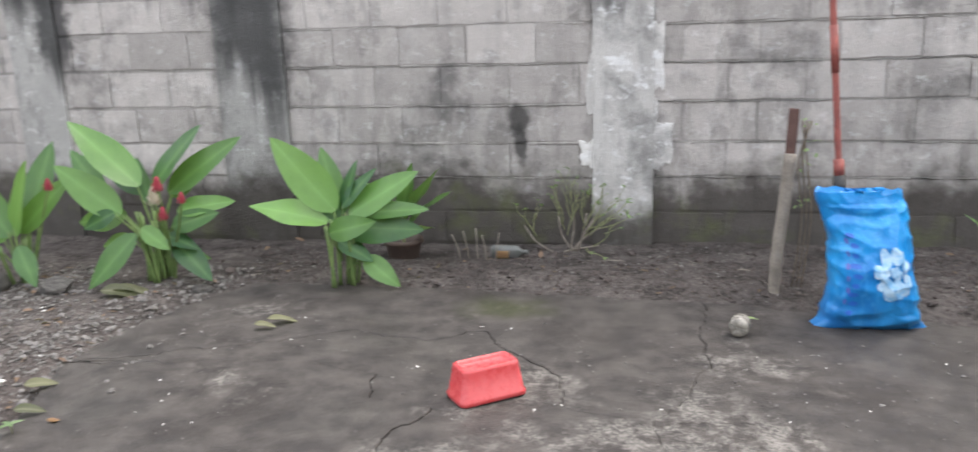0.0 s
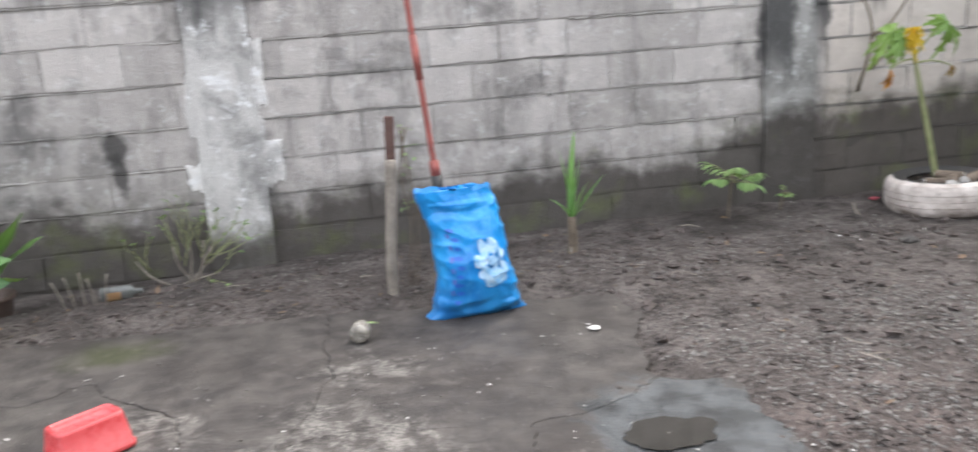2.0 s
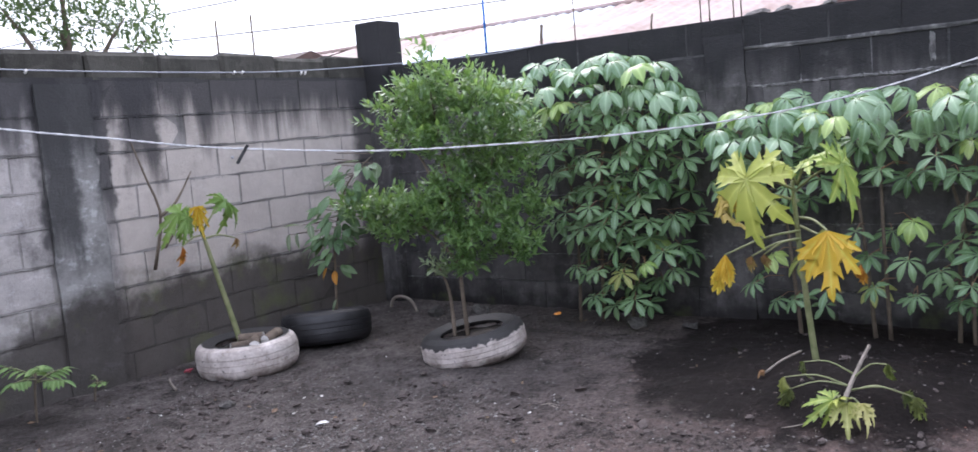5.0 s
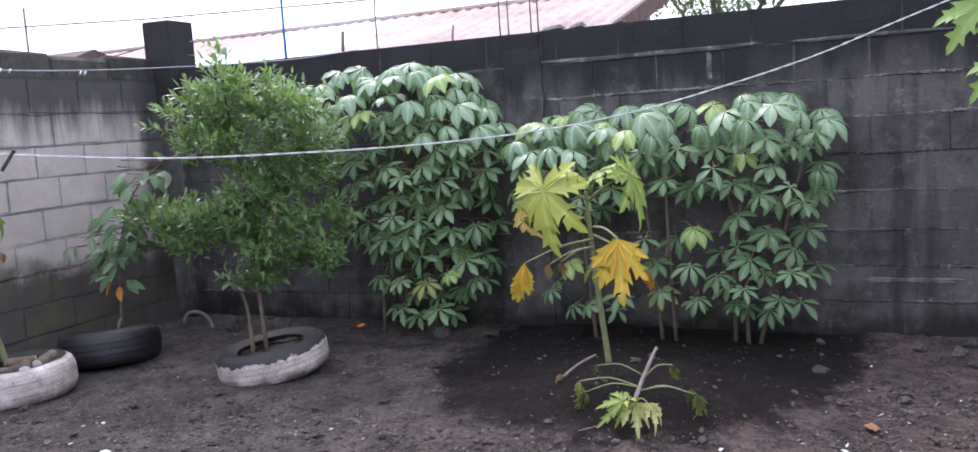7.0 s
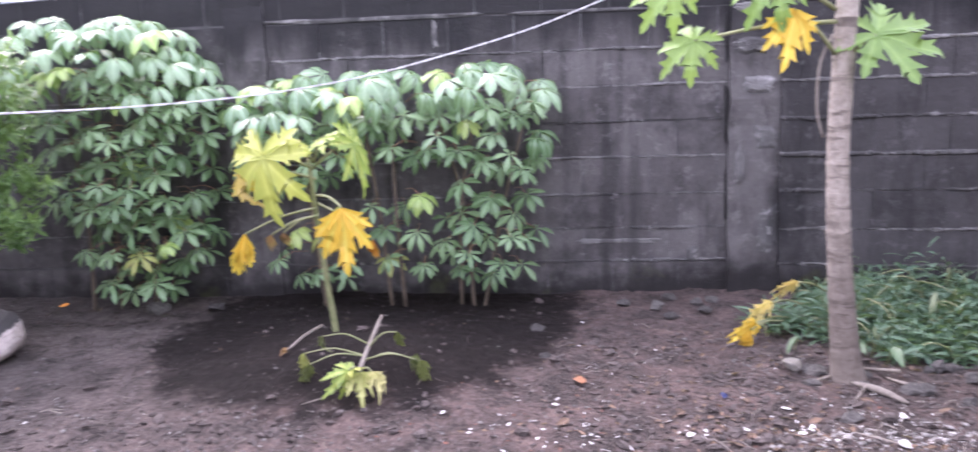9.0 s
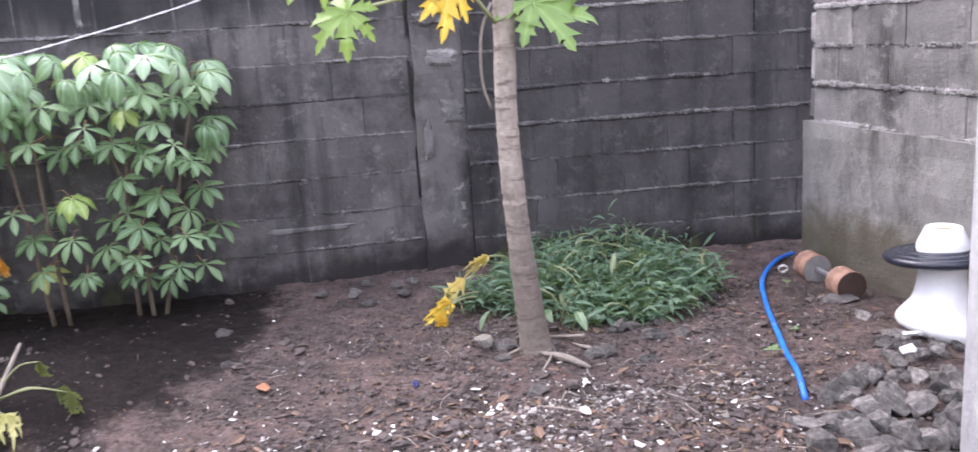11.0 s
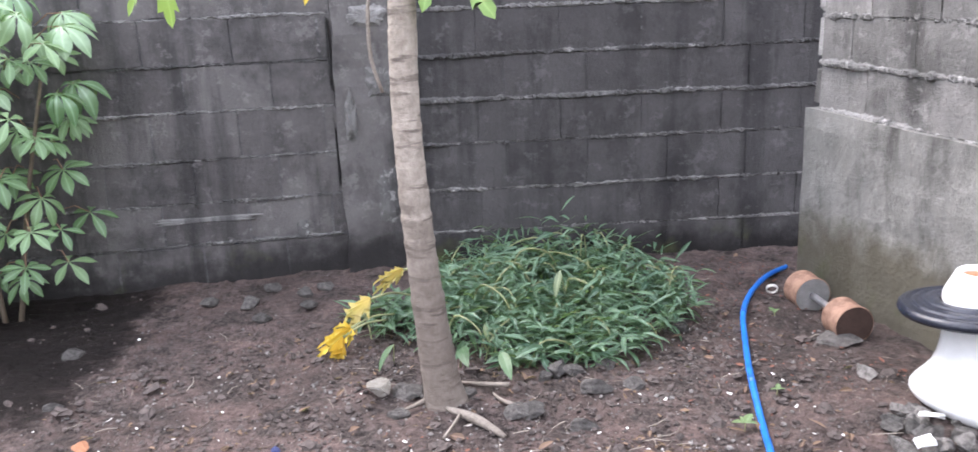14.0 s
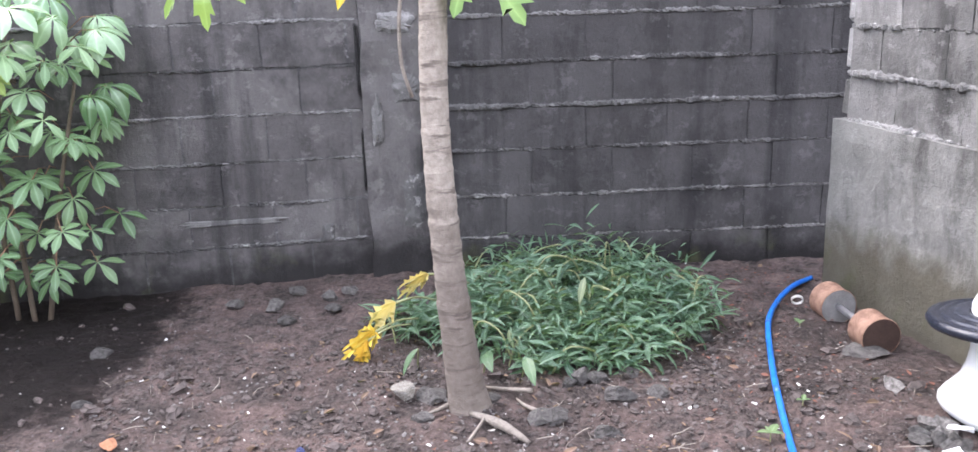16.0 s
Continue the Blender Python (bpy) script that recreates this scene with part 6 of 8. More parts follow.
def sack_point(u, s, out=0.0):
    """A point on the sack's skin: u round (0 to 1), s up (0 to 1)."""
    a = 2 * math.pi * u
    ca, sa = math.cos(a), math.sin(a)
    w = 0.195 - 0.022 * math.sin(math.pi * s) - 0.032 * s
    d = 0.045 + 0.085 * math.sin(math.pi * min(1.0, s * 1.05 + 0.12)) ** 0.8
    e = 0.55 + 0.35 * (1 - abs(2 * s - 1))
    x = w * abs(ca) ** e * (1 if ca > 0 else -1)
    y = d * abs(sa) ** e * (1 if sa > 0 else -1)
    shift = -0.075 * s + 0.03 * math.sin(3.0 * s)
    p = Vector((x * (1 + out) + shift, y, 0.585 * s))
    one = 1 - 2.2 * abs(noise.noise((p.x * 9 + 5 * p.z, 2.0 + p.y * 2, p.z * 2.2 - 2 * p.x)))
    two = 1 - 2.2 * abs(noise.noise((p.x * 6 - 9 * p.z, 7.0 + p.y * 2, p.z * 11 + 6 * p.x)))
    wr = 0.011 * one * abs(one) + 0.007 * two * abs(two) + 0.011 * noise.noise((p.x * 6 + 4 * s, p.y * 6, p.z * 5)) + 0.004 * noise.noise((p.x * 30, p.y * 30, p.z * 16))
    wr += 0.006 * math.sin(30 * s + 9 * p.x) * math.exp(-((s - 0.86) / 0.12) ** 2) + 0.008 * math.sin(40 * s - 14 * p.x) * math.exp(-((s - 0.08) / 0.1) ** 2)
    n = Vector((ca * 0.5, sa, 0.0)).normalized()
    if s < 0.12:
        seam = ((0.12 - s) / 0.12) ** 2
        p.x += 0.030 * seam * ca * abs(ca) ** 3
        p.y *= 1 - 0.35 * seam
    if s > 0.9:
        p.z += 0.02 * noise.noise((u * 11, 3.0, 0))
        p.y *= 0.75
    return p + n * (wr + out)


def build_sack():
    ob = new("sack")
    ob.matrix_basis = SACK
    tagged(ob, "crumpled blue plastic sack with white flower print, standing open", "sack")
    nu, ns = 128, 84
    verts = [sack_point(i / nu, j / ns) for j in range(ns + 1) for i in range(nu)]
    rim = len(verts) - nu
    for j in (1, 2, 3, 4):
        verts += [v.lerp(Vector((-0.07, 0, v.z)), 0.05 * j) - Vector((0, 0, 0.03 * j)) for v in verts[rim : rim + nu]]
    rows = ns + 5
    faces = [(j * nu + i, j * nu + (i + 1) % nu, (j + 1) * nu + (i + 1) % nu, (j + 1) * nu + i) for j in range(rows - 1) for i in range(nu)]
    faces.append(tuple(range(nu))[::-1])
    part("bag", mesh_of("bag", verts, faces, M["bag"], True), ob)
    M["print"] = plain("white printed ink", (0.10, 0.38, 0.70), (0.62, 0.76, 0.87), 26.0, 0.4, 0.001, 0)
    M["print_violet"] = plain("faded violet ink", (0.07, 0.10, 0.42), (0.13, 0.17, 0.52), 30.0, 0.4, 0.001, 0)
    M["print_blue"] = plain("violet printed ink", (0.02, 0.10, 0.48), (0.03, 0.16, 0.60), 30.0, 0.4, 0.001, 0)

    def printed(name, u0, s0, ru, rs, mat, lobes, out):
        n, vv, ff = 40, [sack_point(u0, s0, out)], []
        for q in (0.33, 0.66, 1.0):
            for i in range(n):
                a = 2 * math.pi * i / n
                k = q * (0.86 + 0.14 * math.cos(lobes * a) + 0.06 * math.cos(2 * a + 1))
                vv.append(sack_point(u0 + ru * k * math.cos(a), s0 + rs * k * math.sin(a), out))
        for i in range(n):
            j = (i + 1) % n
            ff.append((0, 1 + i, 1 + j))
            for q in range(2):
                ff.append((1 + q * n + i, 1 + (q + 1) * n + i, 1 + (q + 1) * n + j, 1 + q * n + j))
        part(name, mesh_of(name, vv, ff, M[mat], True), ob)

    for k in range(7):
        a = 6.28 * k / 7 + 0.4
        printed("flower_print", 0.80 + 0.050 * math.cos(a), 0.46 + 0.115 * math.sin(a), 0.022 + 0.006 * (k % 2), 0.055 + 0.014 * (k % 3), "print", 3, 0.004 + 0.0006 * k)
    printed("flower_print", 0.80, 0.46, 0.024, 0.055, "print", 5, 0.009)
    printed("flower_print", 0.775, 0.30, 0.028, 0.055, "print", 3, 0.004)
    printed("flower_print", 0.83, 0.33, 0.018, 0.05, "print", 3, 0.005)
    printed("flower_print", 0.755, 0.36, 0.014, 0.045, "print", 2, 0.006)
    for k in range(9):
        printed("print_bar", 0.668 + 0.006 * math.sin(k * 2.1), 0.16 + 0.068 * k, 0.014 + 0.004 * (k % 3), 0.024, "print_blue", 2, 0.003)
    for k in range(6):
        printed("print_bar", 0.635 + 0.004 * math.sin(k * 1.7), 0.24 + 0.085 * k, 0.007 + 0.002 * (k % 2), 0.03, "print_violet", 2, 0.0034)


build_sack()
pole = thing("tool_pole", "faded red steel pole standing behind the sack", "pole", (1.50, 2.90, 0.0))
part("shaft", tube("shaft", [(0.02, 0.0, -0.03), (-0.05, 0.12, 0.62), (-0.10, 0.2, 1.30), (-0.14, 0.26, 1.85)], 0.014, M["pole"], 12), pole)
part("collar", tube("collar", [(-0.045, 0.112, 0.57), (-0.051, 0.122, 0.65)], 0.023, M["pole"], 12), pole, None, "wider dark steel collar")
part("socket", tube("socket", [(-0.036, 0.10, 0.47), (-0.046, 0.113, 0.58)], 0.026, M["tyre"], 12), pole, None, "dark rusty socket")
part("sleeve", tube("sleeve", [(-0.079, 0.167, 1.02), (-0.094, 0.191, 1.22)], 0.0175, M["pole"], 12), pole)

post = thing("timber_post", "weathered round timber stake, darker near its top", "post", (1.21, 3.08, 0.0))
part("shaft", tube("shaft", curve_points([(0, 0, -0.04), (0.008, 0, 0.2), (0.03, 0.0, 0.45), (0.045, 0, 0.66)], 18), [0.027 + 0.004 * noise.noise((i * 0.7, 0, 0)) for i in range(19)], M["timber"], 12), post)
M["old_wood"] = plain("dark red brown wood", (0.07, 0.035, 0.03), (0.14, 0.08, 0.065), 12.0, 0.85, 0.006, 0)
part("upper_stake", box_mesh("upper_stake", (0.042, 0.026, 0.28), M["old_wood"], 0.006, 0.003, 3), post, pose(0.047, 0.045, 0.58, 0, 2, 0), "dark reddish wooden stake end")
creeper = thing("dry_creeper", "thin dry creeper climbing beside the timber stake", "weed", (1.30, 3.16, 0.0))
rcv = random.Random(2)
for i in range(3):
    part("stem", tube("stem", curve_points([(0.02 * i, 0, 0), (0.03 + 0.02 * i, 0.0, 0.35), (0.02 * i, 0, 0.6), (0.05 - 0.02 * i, 0, 0.8)], 10), 0.004, M["twig"], 5), creeper)
for i in range(30):
    leaf_ob(creeper, SAP, (rcv.uniform(-0.01, 0.08), rcv.uniform(-0.02, 0.02), rcv.uniform(0.4, 0.82)), (rcv.uniform(-1, 1), -0.5, rcv.uniform(-0.5, 0.5)), 0, rcv.uniform(0.015, 0.035))


# ---- red bread tin ----
def build_bowl():
    """A long plastic tray lying upside down: rounded rectangle rings from rim to foot."""
    ob = thing("plastic_tray", "faded red plastic tray lying upside down on the slab", "tray", (0.10, 1.83, 0.004), 38)
    ob.scale = (0.77, 0.82, 0.84)

    def ring(w, d, r, z, n=8):
        out = []
        for cx, cy, a0 in ((w - r, d - r, 0), (-w + r, d - r, 90), (-w + r, -d + r, 180), (w - r, -d + r, 270)):
            for k in range(n + 1):
                a = radians(a0 + 90 * k / n)
                out.append((cx + r * math.cos(a), cy + r * math.sin(a), z))
        return out

    rings = [ring(0.165, 0.088, 0.03, 0.0), ring(0.169, 0.092, 0.032, 0.004), ring(0.169, 0.092, 0.032, 0.022), ring(0.161, 0.085, 0.03, 0.026), ring(0.144, 0.070, 0.028, 0.138), ring(0.139, 0.065, 0.026, 0.150), ring(0.128, 0.056, 0.022, 0.152), ring(0.121, 0.050, 0.02, 0.138), ring(0.112, 0.044, 0.018, 0.132)]
    n = len(rings[0])
    verts = [v for q in rings for v in q]
    faces = [(j * n + i, j * n + (i + 1) % n, (j + 1) * n + (i + 1) % n, (j + 1) * n + i) for j in range(len(rings) - 1) for i in range(n)]
    faces.append(tuple((len(rings) - 1) * n + i for i in range(n)))
    part("tray_body", mesh_of("tray_body", verts, faces, M["red"], True), ob)


build_bowl()

# plastic bottle seen from its foot, glass bottle by the wall
M["bottle"] = plain("dirty clear plastic", (0.04, 0.036, 0.03), (0.42, 0.39, 0.34), 26.0, 0.2, 0.002, 0)
bottle = thing("plastic_bottle", "dirty clear plastic bottle lying on the slab", "bottle", (1.01, 2.55, 0.045), 0)
prof = [(0.001, 0.012), (0.012, 0.010), (0.022, 0.0), (0.034, 0.004), (0.042, 0.02), (0.043, 0.05), (0.040, 0.06), (0.043, 0.07), (0.043, 0.13), (0.036, 0.155), (0.016, 0.19), (0.014, 0.21), (0.014, 0.215)]
bm_me = lathe("body", prof, M["bottle"], 30)
for vtx in bm_me.vertices:
    a = math.atan2(vtx.co.y, vtx.co.x)
    if vtx.co.z < 0.03:
        vtx.co.z += 0.009 * (0.5 + 0.5 * math.cos(5 * a)) * min(1.0, math.hypot(vtx.co.x, vtx.co.y) / 0.03)
part("body", bm_me, bottle, pose(0, -0.07, 0.0, -90, 0, -12) @ Matrix.Diagonal((0.95, 0.95, 0.6, 1)))
part("cap", lathe("cap", [(0.016, 0.2), (0.017, 0.203), (0.017, 0.222), (0.001, 0.223)], M["orange_leaf"], 16), bottle, pose(0, -0.07, 0.0, -90, 0, -12) @ Matrix.Diagonal((0.95, 0.95, 0.6, 1)), "faded pink cap")
leaf_ob(bottle, SAP, (0.04, 0.06, 0.0), (1, 0.3, 0.1), 0, 0.06)

glass = thing("glass_bottle", "flat glass bottle lying against the wall foot", "bottle", (-0.16, 3.66, ground_height(-0.16, 3.66) + 0.035), 2)
n = Nodes("dirty pale glass")
M["glass"] = n.done(n.mix(n.noise(n.obj(), 20.0), (0.12, 0.13, 0.125), (0.26, 0.26, 0.245)), 0.15, None, Transmission_Weight=0.35)
part("body", lathe("body", [(0.001, -0.09), (0.034, -0.09), (0.038, -0.085), (0.038, 0.05), (0.03, 0.068), (0.014, 0.08), (0.013, 0.11), (0.016, 0.112), (0.016, 0.122), (0.001, 0.123)], M["glass"], 20, 0.6), glass, pose(0, 0, 0, 0, 90, 0))
part("label", lathe("label", [(0.0386, -0.06), (0.0386, 0.01)], M["dry_leaf"], 20, 0.6), glass, pose(0, 0, -0.002, 0, 90, 0), "torn orange paper label")


# ---- rope, wire, peg ----
M["steel"] = plain("dull steel", (0.30, 0.30, 0.31), (0.48, 0.48, 0.50), 20.0, 0.45, 0.002, 0, 0.8)
M["rope"] = plain("white nylon rope", (0.55, 0.55, 0.56), (0.78, 0.78, 0.78), 60.0, 0.6, 0.003, 0)
M["wire"] = plain("grey coated wire", (0.22, 0.24, 0.28), (0.36, 0.38, 0.42), 30.0, 0.5, 0.001, 0)


def rope_mesh(points, r, twist):
    """Two strands twisted round each other."""
    pieces = []
    pts = curve_points(points, 480)
    for k in (0, 1):
        line = []
        for i, p in enumerate(pts):
            a = i * twist + math.pi * k
            line.append(p + Vector((0.5 * math.cos(a), 0.0, math.sin(a))) * r * 0.55)
        me = tube("strand", line, r * 0.62, M["rope"], 5)
        pieces.append(([tuple(v.co) for v in me.vertices], [tuple(q.vertices) for q in me.polygons], Matrix()))
        bpy.data.meshes.remove(me)
    return joined("rope", pieces, M["rope"])


rope = tagged(part("clothes_line", rope_mesh([(2.30, 4.0, 1.80), (2.52, 3.83, 1.744), (2.855, 3.577, 1.641), (3.184, 3.327, 1.557), (3.53, 3.063, 1.481), (3.77, 2.88, 1.425), (4.02, 2.69, 1.38), (4.40, 2.14, 1.315), (4.77, 1.61, 1.295), (5.14, 1.09, 1.295), (5.50, 0.57, 1.325), (5.80, 0.10, 1.395), (6.06, -0.33, 1.50), (6.28, -0.80, 1.635), (6.43, -1.25, 1.80), (6.50, -1.72, 1.965)], 0.0047, 0.62)), "white twisted nylon clothes line strung between the walls", "clothes line")
peg = thing("clothes_peg", "dark clothes peg clipped on the white line", "clothes peg", (3.98, 2.72, 1.39), -35)
for side in (-1, 1):
    part("jaw", box_mesh("jaw", (0.016, 0.009, 0.115), M["tyre"], 0.003), peg, pose(0, 0.007 * side, -0.085, 6 * side, 34, 0))
part("spring", tube("spring", [(-0.02, -0.012, -0.05), (-0.02, 0.012, -0.05)], 0.008, M["steel"], 8), peg, None, "small steel spring")
wire = tagged(part("wire_line", tube("wire_line", curve_points([(1.0, 3.88, 2.06), (3.0, 3.88, 1.925), (4.7, 3.88, 1.90), (5.8, 3.85, 1.925), (6.45, 2.9, 1.93), (6.49, 2.2, 1.95)], 60), 0.004, M["wire"], 6)), "thin grey wire strung along the wall tops", "wire")
for x in (3.55, 4.98, 5.05, 5.6, 5.64):
    part("knot", tube("knot", [(x, 3.88, 1.888), (x + 0.012, 3.875, 1.912)], 0.007, M["chip"], 6), wire, None, "pale plastic scrap")

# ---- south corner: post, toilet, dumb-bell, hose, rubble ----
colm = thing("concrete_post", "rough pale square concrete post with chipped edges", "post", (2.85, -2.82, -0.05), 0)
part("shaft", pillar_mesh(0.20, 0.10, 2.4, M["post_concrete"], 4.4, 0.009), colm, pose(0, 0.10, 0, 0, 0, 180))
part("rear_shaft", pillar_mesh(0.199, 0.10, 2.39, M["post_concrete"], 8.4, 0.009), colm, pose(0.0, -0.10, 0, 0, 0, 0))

M["china"] = plain("white glazed china", (0.72, 0.73, 0.72), (0.82, 0.83, 0.82), 5.0, 0.18, 0.001, 0)
M["rust"] = plain("orange rust and clay", (0.28, 0.11, 0.05), (0.45, 0.23, 0.13), 14.0, 0.85, 0.005, 0)
M["rubber_blue"] = plain("blue-black rubber", (0.012, 0.014, 0.022), (0.032, 0.036, 0.05), 9.0, 0.22, 0.002, 0)


def build_toilet():
    ob = thing("toilet_bowl", "broken white toilet pedestal upside down with black ring round it", "toilet", (4.305, -3.755, 0.055), 20)
    ob.scale = (0.88, 0.88, 1.0)
    prof = [(0.09, -0.03), (0.15, -0.01), (0.185, 0.02), (0.20, 0.05), (0.198, 0.075), (0.182, 0.10), (0.155, 0.13), (0.132, 0.16), (0.117, 0.20), (0.109, 0.24), (0.106, 0.28), (0.106, 0.33)]
    steps, verts, faces = 40, [], []
    for r0, z in prof:
        for i in range(steps):
            a = 2 * math.pi * i / steps
            flare = (r0 - 0.105) * (1.0 + 0.48 * math.cos(a - 2.25))
            lift = 0.05 * max(0.0, math.cos(a - 1.25)) * max(0.0, 1 - z / 0.20)
            r = 0.105 + flare
            verts.append((r * math.cos(a), r * math.sin(a) * 0.86, z + lift))
    for j in range(len(prof) - 1):
        for i in range(steps):
            k = (i + 1) % steps
            faces.append((j * steps + i, j * steps + k, (j + 1) * steps + k, (j + 1) * steps + i))
    part("pedestal", mesh_of("pedestal", verts, faces, M["china"], True), ob)
    ringp = [(0.10, 0.325), (0.12, 0.318), (0.20, 0.322), (0.228, 0.332), (0.236, 0.345), (0.230, 0.357), (0.205, 0.363), (0.198, 0.358), (0.188, 0.365), (0.165, 0.372), (0.158, 0.366), (0.148, 0.373), (0.125, 0.378), (0.10, 0.372)]
    part("ring", lathe("ring", ringp, M["rubber_blue"], 48), ob, pose(0, 0, 0, 0, 3, 0), "ribbed blue-black rubber ring")
    top = [(0.112, 0.37), (0.112, 0.395), (0.105, 0.41), (0.078, 0.462), (0.072, 0.466), (0.066, 0.462), (0.062, 0.448)]
    part("outlet", lathe("outlet", top, M["china"], 36), ob)
    part("clay_fill", lathe("clay_fill", [(0.0005, 0.452), (0.03, 0.450), (0.0635, 0.448)], M["rust"], 24), ob, None, "orange clay inside the outlet")
    rr = random.Random(3)
    for i in range(8):
        a = radians(150 + 5 * i)
        k = 0.105 + 0.092 * (1.0 + 0.48 * math.cos(a - 2.25))
        part("chip_edge", box_mesh("chip_edge", (0.020, 0.008, rr.uniform(0.02, 0.05)), M["chip"], 0.002, 0.005, i), ob, pose(k * math.cos(a), k * 0.86 * math.sin(a), 0.045 + 0.02 * rr.random(), rr.uniform(-35, 35), rr.uniform(-30, 30), degrees_of(a)))


def degrees_of(a):
    return a * 180 / math.pi


build_toilet()

dumb = thing("dumbbell", "home-made dumb-bell of two rusty tins filled with concrete", "dumb-bell", (5.227, -3.845, 0.075), 0)
axis = Vector((-0.36, 0.03, 0.0)).normalized()
turn = frame_to(axis) @ pose(0, 0, 0, -90, 0, 0)
M["tin"] = plain("rusty tin", (0.14, 0.07, 0.045), (0.38, 0.235, 0.165), 22.0, 0.7, 0.004, 0)
M["brown"] = plain("dark brown tin bottom", (0.045, 0.026, 0.02), (0.09, 0.055, 0.042), 10.0, 0.7, 0.003, 0)
M["cement"] = plain("grey cement", (0.18, 0.175, 0.17), (0.30, 0.29, 0.28), 16.0, 0.9, 0.006, 0)
for s, label in ((1, "rusty tin, dark end out"), (-1, "rusty tin, cement face in")):
    t = Matrix.Translation(axis * 0.172 * s) @ turn @ Matrix.Diagonal((0.94, 0.94, 0.98, 1))
    can = part("tin", lathe("tin", [(0.080, -0.06), (0.083, -0.057), (0.083, -0.05), (0.080, -0.045), (0.080, 0.045), (0.083, 0.05), (0.083, 0.057), (0.080, 0.06)], M["tin"], 36), dumb, t, label)
    for z, mat in ((0.055, "brown" if s > 0 else "cement"), (-0.055, "cement")):
        part("end_disc", lathe("end_disc", [(0.0005, z), (0.05, z), (0.0795, z)], M[mat], 30), can, None, "flat %s end" % ("brown metal" if mat == "brown" else "grey cement"))
part("bar", tube("bar", [axis * -0.12, axis * 0.12], 0.014, M["steel"], 12), dumb, None, "dull steel bar")

M["hose"] = plain("bright blue hose", (0.012, 0.12, 0.50), (0.02, 0.20, 0.66), 14.0, 0.35, 0.001, 0)
hp = [(5.86, -4.02), (5.74, -3.86), (5.58, -3.70), (5.34, -3.54), (5.08, -3.42), (4.75, -3.27), (4.45, -3.16), (4.20, -3.06), (4.04, -3.00)]
hpts = [(x, y, max(0.02, ground_height(x, y) + 0.022) + 0.02 * math.sin(3 * i)) for i, (x, y) in enumerate(hp)]
hose = thing("hose", "bright blue garden hose curving over the earth", "hose")
part("tube", tube("tube", curve_points(hpts, 60), 0.012, M["hose"], 10), hose)
for k in (22, 38, 55):
    c = curve_points(hpts, 60)
    part("joint", tube("joint", [c[k], c[k + 1]], 0.0125, M["print_blue"], 10), hose, None, "dark tape round the hose")


def rock_mesh(seed, mat, flat=0.85):
    """A broken lump: a few planes cut from a ball."""
    r = random.Random(seed)
    bm = bmesh.new()
    bmesh.ops.create_icosphere(bm, subdivisions=3, radius=1.0)
    cuts = [(Vector((r.gauss(0, 1), r.gauss(0, 1), r.gauss(0, 1))).normalized(), r.uniform(0.35, 0.75)) for _ in range(12)]
    for v in bm.verts:
        for nrm, d in cuts:
            over = v.co.dot(nrm) - d
            if over > 0:
                v.co -= nrm * over
        v.co += Vector((r.uniform(-1, 1), r.uniform(-1, 1), r.uniform(-1, 1))) * 0.03
        v.co *= 1 + 0.07 * noise.noise(v.co * 2.7 + Vector((seed, 0, 0)))
        v.co.z *= flat
    return from_bm("lump", bm, mat)


M["rubble"] = plain("earthy grey concrete rubble", (0.062, 0.057, 0.052), (0.25, 0.236, 0.22), 3.0, 0.95, 0.012, 0.9)
RUB = [rock_mesh(40 + i, M["rubble"]) for i in range(8)]
M["stone"] = plain("earth-stained grey stone", (0.045, 0.041, 0.038), (0.15, 0.14, 0.13), 4.0, 0.95, 0.012, 0.5)
STN = [rock_mesh(60 + i, M["stone"], 0.7) for i in range(4)]
rr = random.Random(17)
for i in range(330):
    x, y = rr.uniform(3.35, 4.45), rr.uniform(-3.75, -2.75)
    if (x - 4.4) ** 2 / 0.06 + (y + 3.8) ** 2 / 0.05 < 1 or x + y * 0.6 > 2.2 or y > -2.85:
        continue
    s = rr.choice((0.018, 0.024, 0.03, 0.036, 0.046, 0.06, 0.08)) * rr.uniform(0.8, 1.2) * (1.0 if y < -3.0 else 0.75)
    if x > 3.9 and y < -3.35:
        s = min(s, 0.042)
    ob = tagged(part("rubble_lump", RUB[i % 8], None, Matrix.Translation((x, y, ground_height(x, y) + s * 0.3)) @ pose(0, 0, 0, rr.uniform(-30, 30), rr.uniform(-30, 30), rr.uniform(0, 360)) @ Matrix.Diagonal((s * rr.uniform(0.9, 1.6), s, s, 1))), "broken grey concrete lump in the rubble heap", "rubble", "rubble heap")
for x, y, s in ((4.62, -3.62, 0.05), (4.0, -3.42, 0.05), (3.86, -3.52, 0.075), (4.25, -3.97, 0.12), (4.6, -3.95, 0.11)):
    tagged(part("rubble_lump", RUB[int(s * 100) % 8], None, Matrix.Translation((x, y, ground_height(x, y) + 0.01)) @ Matrix.Diagonal((s * 1.2, s, s, 1))), "large grey concrete lump under the toilet pedestal", "rubble", "rubble heap")
